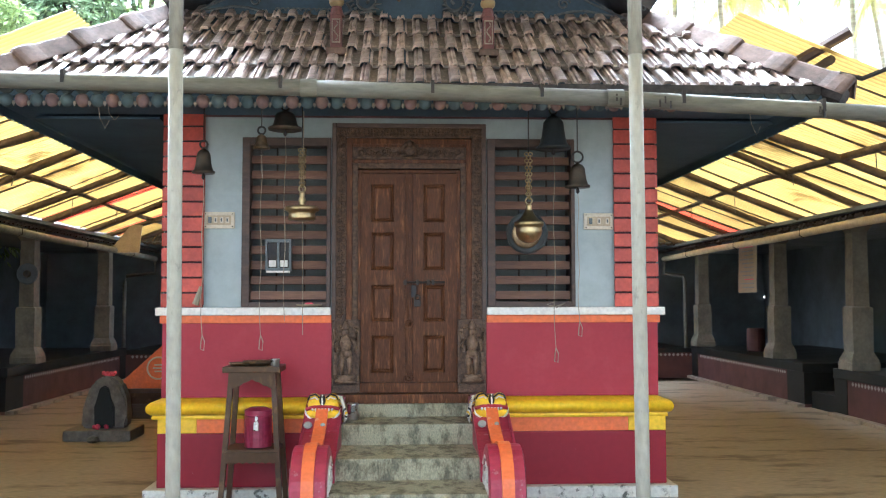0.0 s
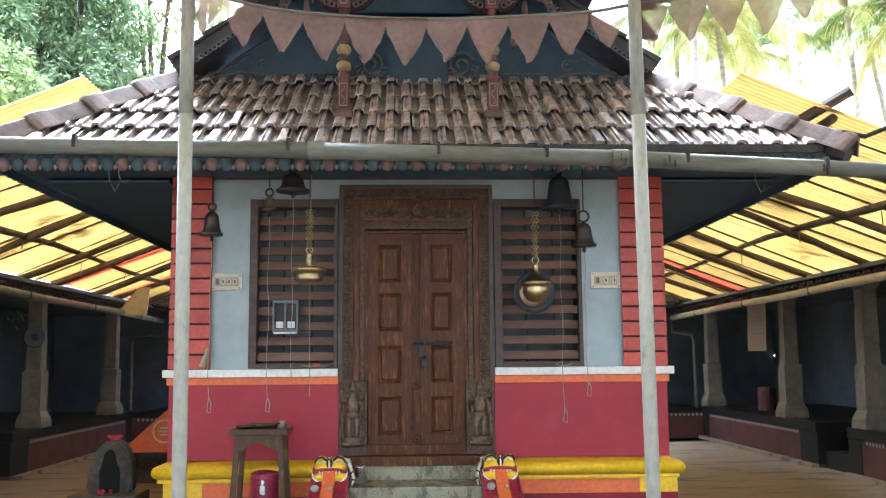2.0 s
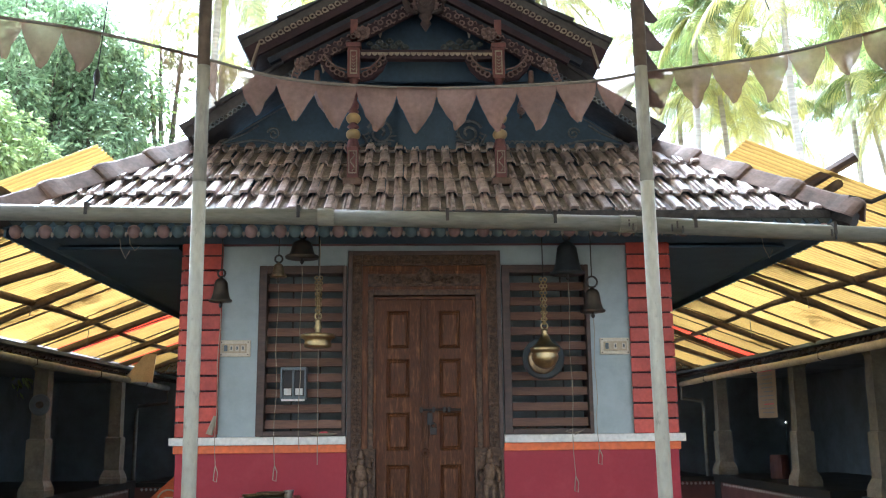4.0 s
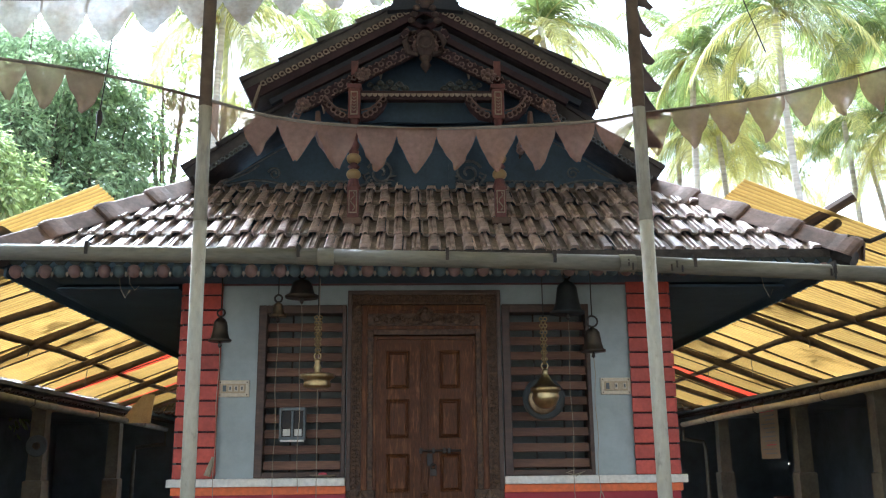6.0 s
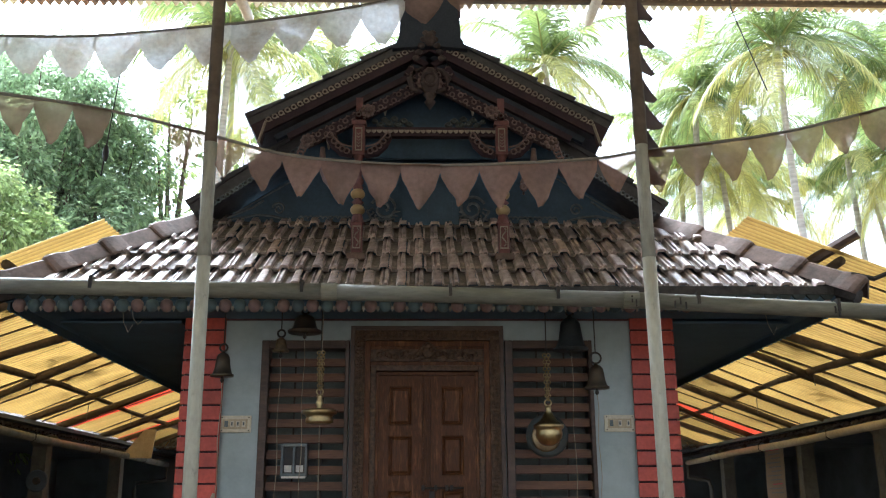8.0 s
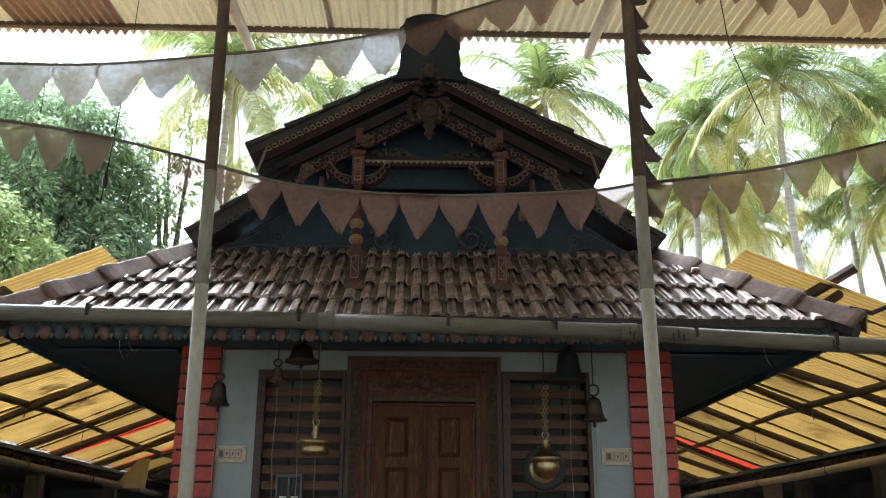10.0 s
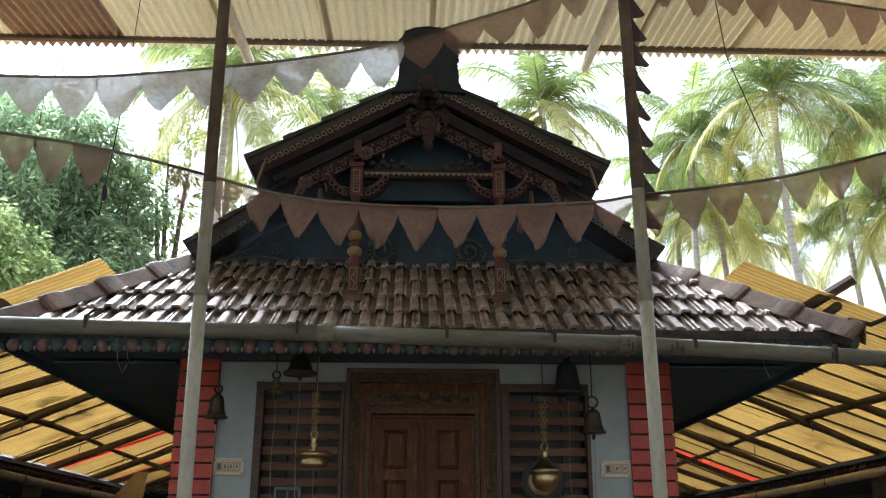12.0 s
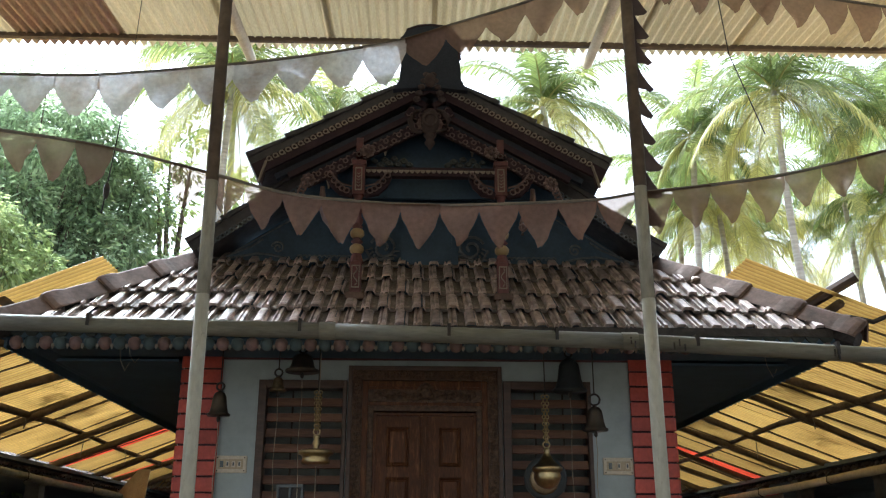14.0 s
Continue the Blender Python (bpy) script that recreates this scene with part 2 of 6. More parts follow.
GREYBOX = paint("grey_enamel", (0.12, 0.14, 0.15), 0.4, second=(0.08, 0.09, 0.1), size=9)
PAPER = paint("paper", (0.27, 0.21, 0.14), 0.8, second=(0.27, 0.22, 0.16), size=6)
PLASTERGREY = paint("gallery_plaster", (0.19, 0.17, 0.125), 0.7, second=(0.1, 0.09, 0.07), size=3, amount=0.8, grain=25, bump=0.2)
GALLERYDARK = paint("gallery_dark_wall", (0.15, 0.175, 0.185), 0.7, second=(0.06, 0.07, 0.075), size=2)
DIAMOND = paint("aged_white_tile", (0.36, 0.34, 0.3), 0.5, second=(0.22, 0.2, 0.18), size=9)
GALLERYRED = paint("gallery_red_oxide", (0.095, 0.036, 0.03), 0.6, second=(0.06, 0.027, 0.024), size=3, amount=0.8)
BLACKOXIDE = paint("black_oxide", (0.013, 0.014, 0.013), 0.5, second=(0.024, 0.024, 0.022), size=3, specular=0.2)
FLOWER = paint("red_petals", (0.55, 0.04, 0.07), 0.7, second=(0.7, 0.15, 0.2), size=30)
BARK = paint("bark", (0.16, 0.13, 0.1), 0.9, second=(0.08, 0.065, 0.05), size=3, amount=0.9, grain=20, bump=0.6)
PALMBARK = paint("palm_trunk", (0.42, 0.39, 0.34), 0.85, second=(0.25, 0.22, 0.19), size=2, amount=0.9, grain=8, bump=0.5, stretch=(1, 1, 6))
FROND = thin("palm_frond", (0.12, 0.165, 0.05), (0.24, 0.275, 0.085), 0.5, 0.6, island=0.4, rough=0.4, specular=0.5)
FRONDOLD = thin("yellowing_frond", (0.45, 0.42, 0.13), (0.26, 0.29, 0.09), 0.5, 0.6, island=0.3, rough=0.45, specular=0.5)
LEAF = thin("mango_leaf", (0.25, 0.34, 0.19), (0.33, 0.41, 0.23), 0.55, 0.7, island=0.45, rough=0.45, specular=0.5)
LEAFLIGHT = thin("light_leaf", (0.34, 0.41, 0.17), (0.25, 0.33, 0.13), 0.55, 0.7, island=0.4, rough=0.45, specular=0.5)
EARTH = paint("earth", (0.16, 0.11, 0.075), 0.9, second=(0.08, 0.09, 0.04), size=0.3, amount=0.9, grain=6, bump=0.5)

# ---------------------------------------------------------------- building helpers


def mesh_of(name, bm, material, smooth=False):
    bmesh.ops.recalc_face_normals(bm, faces=bm.faces)
    data = bpy.data.meshes.new(name)
    bm.to_mesh(data)
    bm.free()
    for m in material if isinstance(material, (list, tuple)) else (material,):
        data.materials.append(m)
    if smooth:
        data.polygons.foreach_set("use_smooth", [True] * len(data.polygons))
    return data


def part(name, bm, material, parent, label="", smooth=False, at=None):
    """Links a bmesh, or a mesh made before, as one object under a thing or a part."""
    data = bm if isinstance(bm, bpy.types.Mesh) else mesh_of(name, bm, material, smooth)
    ob = new(name, data)
    ob.parent = parent
    if at is not None:
        ob.matrix_basis = at if isinstance(at, Matrix) else Matrix.Translation(at)
    return tagged(ob, label)


def thing(name, at, label, category, group="", kind=""):
    ob = new(name)
    ob.empty_display_size = 0.1
    ob.location = at
    return tagged(ob, label, category, group, kind)


def solid(name, bm, material, label, category="", kind="", smooth=False, at=(0, 0, 0), group=""):
    ob = new(name, mesh_of(name, bm, material, smooth))
    ob.location = at
    return tagged(ob, label, category, group, kind)


def box(bm, x0, x1, y0, y1, z0, z1, bevel=0.0, index=0):
    v = bmesh.ops.create_cube(bm, size=1)["verts"]
    for p in v:
        p.co = Vector((x0 + (p.co.x + 0.5) * (x1 - x0), y0 + (p.co.y + 0.5) * (y1 - y0), z0 + (p.co.z + 0.5) * (z1 - z0)))
    faces = list({f for p in v for f in p.link_faces})
    for f in faces:
        f.material_index = index
    if bevel:
        edges = list({e for p in v for e in p.link_edges})
        bmesh.ops.bevel(bm, geom=edges, offset=bevel, segments=2, affect="EDGES", profile=0.6)
    return bm


def boxed(*a, **k):
    return box(bmesh.new(), *a, **k)


def tube(bm, points, radius, sides=8, caps=True):
    """A round tube along points; radius is a number or a number for each point."""
    pts = [Vector(p) for p in points]
    rings = []
    for n, p in enumerate(pts):
        way = (pts[min(n + 1, len(pts) - 1)] - pts[max(n - 1, 0)]).normalized()
        side = way.cross(Vector((0, 0, 1)) if abs(way.z) < 0.9 else Vector((1, 0, 0))).normalized()
        up = side.cross(way)
        r = radius[n] if isinstance(radius, (list, tuple)) else radius
        rings.append([bm.verts.new(p + r * (math.cos(a) * side + math.sin(a) * up)) for a in (2 * math.pi * k / sides for k in range(sides))])
    for a, b in zip(rings, rings[1:]):
        for k in range(sides):
            bm.faces.new((a[k], a[(k + 1) % sides], b[(k + 1) % sides], b[k]))
    if caps:
        bm.faces.new(rings[0][::-1])
        bm.faces.new(rings[-1])
    return bm


def lathe(bm, profile, sides=20, centre=(0, 0, 0), axis="z"):
    """Turns (radius, height) pairs round an axis."""
    c = Vector(centre)
    rings = []
    for r, h in profile:
        ring = []
        for k in range(sides):
            a = 2 * math.pi * k / sides
            p = Vector((r * math.cos(a), r * math.sin(a), h))
            if axis == "y":
                p = Vector((p.x, p.z, p.y))
            if axis == "x":
                p = Vector((p.z, p.x, p.y))
            ring.append(bm.verts.new(c + p))
        rings.append(ring)
    for a, b in zip(rings, rings[1:]):
        for k in range(sides):
            bm.faces.new((a[k], a[(k + 1) % sides], b[(k + 1) % sides], b[k]))
    bm.faces.new(rings[0][::-1])
    bm.faces.new(rings[-1])
    return bm


def slab(bm, outline, y0, y1, index=0):
    """A board: an outline in x and z, drawn out from y0 to y1."""
    a = [bm.verts.new((x, y0, z)) for x, z in outline]
    b = [bm.verts.new((x, y1, z)) for x, z in outline]
    n = len(a)
    fs = [bm.faces.new(a), bm.faces.new(b[::-1])]
    fs += [bm.faces.new((a[k], b[k], b[(k + 1) % n], a[(k + 1) % n])) for k in range(n)]
    for f in fs:
        f.material_index = index
    return bm


def ball(bm, centre, r, squash=(1, 1, 1), u=10, v=7):
    m = Matrix.Translation(centre) @ Matrix.Diagonal((r * squash[0], r * squash[1], r * squash[2], 1))
    bmesh.ops.create_uvsphere(bm, u_segments=u, v_segments=v, radius=1, matrix=m)
    return bm


def ring(bm, centre, r, thick, axis="y", n=14, sides=6):
    c = Vector(centre)
    loops = []
    for k in range(n):
        a = 2 * math.pi * k / n
        out = Vector((math.cos(a), 0, math.sin(a))) if axis == "y" else Vector((0, math.cos(a), math.sin(a))) if axis == "x" else Vector((math.cos(a), math.sin(a), 0))
        side = Vector((0, 1, 0)) if axis == "y" else Vector((1, 0, 0)) if axis == "x" else Vector((0, 0, 1))
        loops.append([bm.verts.new(c + out * (r + thick * math.cos(b)) + side * thick * math.sin(b)) for b in (2 * math.pi * s / sides for s in range(sides))])
    for k in range(n):
        a, b = loops[k], loops[(k + 1) % n]
        for s in range(sides):
            bm.faces.new((a[s], a[(s + 1) % sides], b[(s + 1) % sides], b[s]))
    return bm


def spiral(cx, cz, y, r, turns=1.6, start=0.0, hand=1, n=26):
    return [(cx + hand * r * (1 - 0.8 * k / n) * math.cos(start + turns * 2 * math.pi * k / n), y, cz + r * (1 - 0.8 * k / n) * math.sin(start + turns * 2 * math.pi * k / n)) for k in range(n + 1)]


def sag(a, b, drop, n=16):
    a, b = Vector(a), Vector(b)
    return [a.lerp(b, k / n) - Vector((0, 0, drop * 4 * (k / n) * (1 - k / n))) for k in range(n + 1)]


# ---------------------------------------------------------------- ground
bm = bmesh.new()
bmesh.ops.create_grid(bm, x_segments=40, y_segments=40, size=400)
for v in bm.verts:
    v.co.z = -0.06
solid("ground", bm, EARTH, "brown earth ground round the temple", "ground", "structure")
bm = boxed(-6.3, 6.6, -12, 10.6, -0.3, 0.0)
bmesh.ops.subdivide_edges(bm, edges=bm.edges, cuts=6, use_grid_fill=True)
solid("floor", bm, CONCRETE, "worn tan concrete courtyard floor with stains", "floor", "structure")

# ---------------------------------------------------------------- shrine: walls and plinth
XL, XR = -2.07, 2.11
shrine = thing("shrine", (0, 0, 0), "small painted temple shrine with a tiled hip roof and carved gable", "temple")

DOOR = (-0.66, 0.64)
WINDOWS = ((-1.418, -0.675), (0.655, 1.404))
SILL, HEAD, TOP = 1.575, 3.02, 3.36
for x0, x1, z0, z1 in (
    (XL, -1.418, SILL, TOP), (-0.675, DOOR[0], SILL, 3.13), (DOOR[1], 0.655, SILL, 3.13), (1.404, XR, SILL, TOP),
    (-1.418, -0.675, HEAD, TOP), (0.655, 1.404, HEAD, TOP), (-0.675, 0.655, 3.13, TOP),
):
    part("wall", boxed(x0, x1, 0.0, 0.28, z0, z1), BLUE, shrine, "pale blue plaster front wall")
for x0, x1, y0, y1 in ((XL, XL + 0.28, 0.28, 8.2), (XR - 0.28, XR, 0.28, 8.2), (XL, XR, 8.2, 8.45)):
    part("wall", boxed(x0, x1, y0, y1, 0.83, TOP), BLUE, shrine, "pale blue plaster side wall")
part("inner_floor", boxed(XL + 0.28, XR - 0.28, 0.28, 8.2, 0.7, 0.83), BLACKOXIDE, shrine)
part("inner_ceiling", boxed(XL, XR, 0.0, 8.45, TOP, TOP + 0.06), SOFFIT, shrine)
for x0, x1, o in ((XL + 0.01, DOOR[0], -1), (DOOR[1], XR - 0.01, 1)):
    a0, a1 = (x0 - 0.02, x1 - 0.002) if o < 0 else (x0 + 0.002, x1 + 0.02)
    b0, b1 = (x0 - 0.05, x1 - 0.004) if o < 0 else (x0 + 0.004, x1 + 0.055)
    part("lower_wall", boxed(x0, x1, -0.06, 0.28, 0.83, 1.445), PINK, shrine, "crimson painted lower wall")
    part("orange_band", boxed(a0, a1, -0.075, 0.28, 1.445, 1.51, bevel=0.006), ORANGE, shrine, "orange painted string course")
    part("white_ledge", boxed(b0, b1, -0.11, 0.26, 1.51, 1.575, bevel=0.008), WHITE, shrine, "white painted ledge under the windows")
part("red_frieze", boxed(XL + 0.01, XR - 0.01, -0.02, 0.0, 3.19, TOP), POSTRED, shrine, "dull red band under the eaves")
part("plinth", boxed(-2.08, 2.15, -0.1, 8.5, 0.1, 0.54, bevel=0.01), MAROON, shrine, "maroon plinth with scuffed paint")
part("plinth_band", boxed(-2.065, 2.135, -0.09, 8.5, 0.54, 0.66, bevel=0.005), ORANGE, shrine, "orange band over the plinth")
for x0, x1 in ((-2.078, -1.76), (1.83, 2.148)):
    part("corner_block", boxed(x0, x1, -0.102, 0.3, 0.542, 0.66, bevel=0.006), YELLOW, shrine, "yellow corner block")


def moulding(x0, x1, y, profile):
    """A course that runs round the front with mitred corners; profile: how far it stands out, and height."""
    m = bmesh.new()
    rows = [[m.verts.new(p) for p in ((x0 - o, 8.5, z), (x0 - o, y - o, z), (x1 + o, y - o, z), (x1 + o, 8.5, z))] for o, z in profile]
    for a, b in zip(rows, rows[1:]):
        for k in range(3):
            m.faces.new((a[k], a[k + 1], b[k + 1], b[k]))
    return m


torus = [(0.0, 0.69)] + [(0.045 + 0.055 * math.cos(a), 0.748 + 0.055 * math.sin(a)) for a in (radians(-90 + 18 * k) for k in range(11))] + [(0.0, 0.82), (-0.04, 0.832)]
part("yellow_moulding", moulding(-2.06, 2.1, -0.07, torus), YELLOW, shrine, "glossy yellow half-round moulding", smooth=True)
part("yellow_fillet", moulding(-2.06, 2.1, -0.07, [(-0.02, 0.655), (0.055, 0.66), (0.06, 0.675), (0.055, 0.692), (-0.02, 0.694)]), YELLOW, shrine)
part("base_slab", boxed(-2.17, 2.22, -0.19, 8.6, 0.0, 0.1, bevel=0.012), DIRTY, shrine, "peeling whitewashed base slab")

# corner piers of painted courses
for side in (-1, 1):
    x0, x1 = (XL, -1.735) if side < 0 else (1.74, XR)
    pier = part("corner_pier", boxed(x0 + 0.012, x1 - 0.006, -0.03, 0.0, SILL, TOP), JOINT, shrine, "corner pier of red painted courses")
    n = 14
    h = (TOP - SILL) / n
    for k in range(n):
        cuts = [(x0, x1)]
        if side < 0 and k % 2 == 0:
            cuts = [(x0, x0 + 0.085), (x0 + 0.135, x1)]
        elif side < 0:
            cuts = [(x0, x0 + 0.075), (x0 + 0.083, x1)]
        for a, b in cuts:
            part("course", boxed(a, b - 0.004, -0.048 - 0.004 * random.random(), -0.03, SILL + k * h + 0.004, SILL + (k + 1) * h - 0.012, bevel=0.005), BRICK, pier)
        part("course", boxed(x0 - 0.014 if side < 0 else x1, x0 if side < 0 else x1 + 0.014, -0.03, 0.3, SILL + k * h + 0.004, SILL + (k + 1) * h - 0.012), BRICK, pier)

# windows with wooden louvres
for x0, x1 in WINDOWS:
    bm = bmesh.new()
    w = 0.066
    box(bm, x0, x0 + w, -0.05, 0.12, SILL + 0.003, HEAD - 0.008, bevel=0.006)
    box(bm, x1 - w * 0.5, x1, -0.05, 0.12, SILL + 0.003, HEAD - 0.008, bevel=0.006)
    box(bm, x0 + w, x1 - w * 0.5, -0.048, 0.12, HEAD - 0.078, HEAD - 0.008, bevel=0.006)
    box(bm, x0 + w, x1 - w * 0.5, -0.048, 0.12, SILL + 0.003, SILL + 0.047, bevel=0.006)
    window = part("window", bm, DARKWOOD, shrine, "wooden louvred window in a dark frame")
    slat = mesh_of("slat", boxed(-(x1 - x0 - w * 1.5) / 2 + 0.002, (x1 - x0 - w * 1.5) / 2 - 0.002, -0.012, 0.012, -0.036, 0.036, bevel=0.004), SLAT)
    n = 10
    for k in range(n):
        z = SILL + 0.1 + k * (HEAD - SILL - 0.2) / (n - 0.3)
        part("slat", slat, None, window, at=Matrix.Translation(((x0 + w + x1 - w * 0.5) / 2, 0.03, z)) @ Matrix.Rotation(radians(-14 + random.uniform(-2, 2)), 4, "X"))
    for f in (0.33, 0.7):
        bm = tube(bmesh.new(), [(x0 + w + f * (x1 - x0 - 1.5 * w), 0.075, SILL + 0.05), (x0 + w + f * (x1 - x0 - 1.5 * w), 0.075, HEAD - 0.08)], 0.009, 6)
        part("window_bar", bm, IRON, window)
    # Added sheet that stands for the dark room behind the louvres.
    part("inner_shutter", boxed(x0 + 0.02, x1 - 0.02, 0.3, 0.32, SILL - 0.02, HEAD + 0.02), GALLERYDARK, window, "dark sheet standing for the unlit room")

# ---------------------------------------------------------------- carved door
door = part("door", boxed(-0.66, 0.64, 0.1, 0.24, 0.79, 3.13), DARKWOOD, shrine, "carved wooden double door in an ornate frame")


def frame_strip(name, x0, x1, z0, z1, wide, y0, y1, material, label=""):
    m = bmesh.new()
    box(m, x0, x0 + wide, y0, y1, z0, z1, bevel=0.005)
    box(m, x1 - wide, x1, y0, y1, z0, z1, bevel=0.005)
    box(m, x0 + wide, x1 - wide, y0 + 0.001, y1, z1 - wide, z1, bevel=0.005)
    return part(name, m, material, door, label)


outer = frame_strip("outer_frame", -0.662, 0.642, 1.47, 3.134, 0.035, -0.07, 0.12, DARKWOOD)
frame_strip("carved_frame", -0.627, 0.607, 1.47, 3.099, 0.085, -0.055, 0.12, CARVED, "densely carved creeper border")
frame_strip("plain_frame", -0.542, 0.522, 1.47, 3.01, 0.05, -0.045, 0.12, WOOD)
frame_strip("inner_frame", -0.492, 0.472, 1.47, 2.8, 0.045, -0.03, 0.12, CARVED)
frame_strip("leaf_stop", -0.447, 0.427, 1.47, 2.745, 0.027, -0.012, 0.12, WOOD)
part("carved_lintel", boxed(-0.491, 0.471, -0.05, 0.12, 2.83, 2.935, bevel=0.006), CARVED, door, "carved lintel panel")
part("lintel_board", box(boxed(-0.492, 0.472, -0.036, 0.12, 2.8, 2.829), -0.492, 0.472, -0.036, 0.12, 2.936, 2.96), WOOD, door)
rnd = random.Random(4)
bm = bmesh.new()
for k in range(30):
    x = -0.42 + 0.82 * k / 29
    ring(bm, (x, -0.052, 2.882 + 0.018 * math.sin(k * 1.1)), 0.02 + 0.006 * rnd.random(), 0.006, n=8, sides=4)
tagged(part("lintel_carving", bm, CARVED, door), kind="stuff")
bm = bmesh.new()
for x in (-0.585, 0.565):
    for k in range(52):
        z = 1.5 + 1.56 * k / 51
        dx = 0.014 * (1 if k % 2 else -1)
        ring(bm, (x + dx, -0.056, z), 0.014 + 0.006 * rnd.random(), 0.006, n=7, sides=4)
        ball(bm, (x - dx, -0.056, z + 0.012), 0.009, u=6, v=4)
for k in range(40):
    x = -0.54 + 1.06 * k / 39
    ring(bm, (x, -0.056, 3.056 + (0.014 if k % 2 else -0.014)), 0.013 + 0.006 * rnd.random(), 0.006, n=7, sides=4)
tagged(part("creeper_carving", bm, CARVED, door), kind="stuff")
bm = bmesh.new()
ball(bm, (-0.005, -0.05, 2.91), 0.06, (1, 0.4, 0.9))
ball(bm, (-0.005, -0.06, 2.965), 0.028, (1, 0.6, 1))
for k in range(9):
    a = radians(20 + 140 * k / 8)
    ball(bm, (-0.005 + 0.065 * math.cos(a), -0.052, 2.91 + 0.06 * math.sin(a)), 0.018, (1, 0.6, 1), 6, 4)
box(bm, -0.065, 0.055, -0.068, -0.04, 2.838, 2.853)
part("lintel_crest", bm, CARVED, door, "small carved crest over the door", smooth=True)
for x0, x1 in ((-0.422, -0.046), (0.018, 0.4)):
    px = (-0.335, -0.14) if x0 < 0 else (0.11, 0.293)
    rows = ((1.022, 1.337), (1.451, 1.763), (1.888, 2.211), (2.298, 2.622))
    bm = bmesh.new()
    box(bm, x0, px[0], 0.0, 0.09, 0.945, 2.715)
    box(bm, px[1], x1, 0.0, 0.09, 0.945, 2.715)
    zs = [0.945] + [z for r in rows for z in r] + [2.715]
    for a, b in zip(zs[::2], zs[1::2]):
        box(bm, px[0], px[1], 0.0, 0.09, a, b)
    leaf = part("door_leaf", bm, WOOD, door, "panelled wooden door leaf with worn polish")
    for a, b in rows:
        m = bmesh.new()
        o = [[m.verts.new((x, y, z)) for x, z in ((px[0] + i, a + i), (px[1] - i, a + i), (px[1] - i, b - i), (px[0] + i, b - i))] for i, y in ((0.0, 0.0), (0.008, 0.014), (0.02, 0.02), (0.024, 0.012), (0.035, 0.004))]
        for p, q in zip(o, o[1:]):
            for k in range(4):
                m.faces.new((p[k], p[(k + 1) % 4], q[(k + 1) % 4], q[k]))
        m.faces.new(o[-1])
        part("panel", m, WOOD, leaf)
bm = bmesh.new()
box(bm, -0.046, 0.018, -0.018, 0.06, 0.945, 2.715, bevel=0.008)
for k in range(4):
    box(bm, -0.04 + 0.016 * k, -0.035 + 0.016 * k, -0.026, 0.0, 0.99, 2.69)
for z in (0.98, 1.43):
    ring(bm, (-0.013, -0.026, z), 0.03, 0.01, n=12, sides=6)
    ball(bm, (-0.013, -0.026, z), 0.014, u=8, v=5)
part("cover_strip", bm, WOOD, door, "carved strip where the leaves meet")
part("threshold", box(boxed(-0.49, 0.47, -0.05, 0.1, 0.862, 0.945, bevel=0.006), -0.65, 0.63, -0.185, 0.1, 0.786, 0.86, bevel=0.006), WOOD, door, "worn wooden threshold")
bm = bmesh.new()
tube(bm, [(-0.06, -0.045, 1.785), (0.29, -0.045, 1.785)], 0.009, 8)
for x in (-0.045, 0.06, 0.15, 0.19):
    box(bm, x - 0.012, x + 0.012, -0.06, 0.0, 1.763, 1.807, bevel=0.003)
part("bolt", bm, IRON, door, "iron sliding bolt")
bm = bmesh.new()
box(bm, 0.03, 0.085, -0.075, -0.045, 1.58, 1.64, bevel=0.006)
ring(bm, (0.057, -0.06, 1.655), 0.022, 0.006)
tube(bm, [(0.02, -0.03, 1.765), (0.035, -0.035, 1.7), (0.055, -0.05, 1.665)], 0.008, 6)
box(bm, 0.005, 0.05, -0.05, -0.02, 1.66, 1.76, bevel=0.004)
part("padlock", bm, IRON, door, "iron hasp with a padlock")


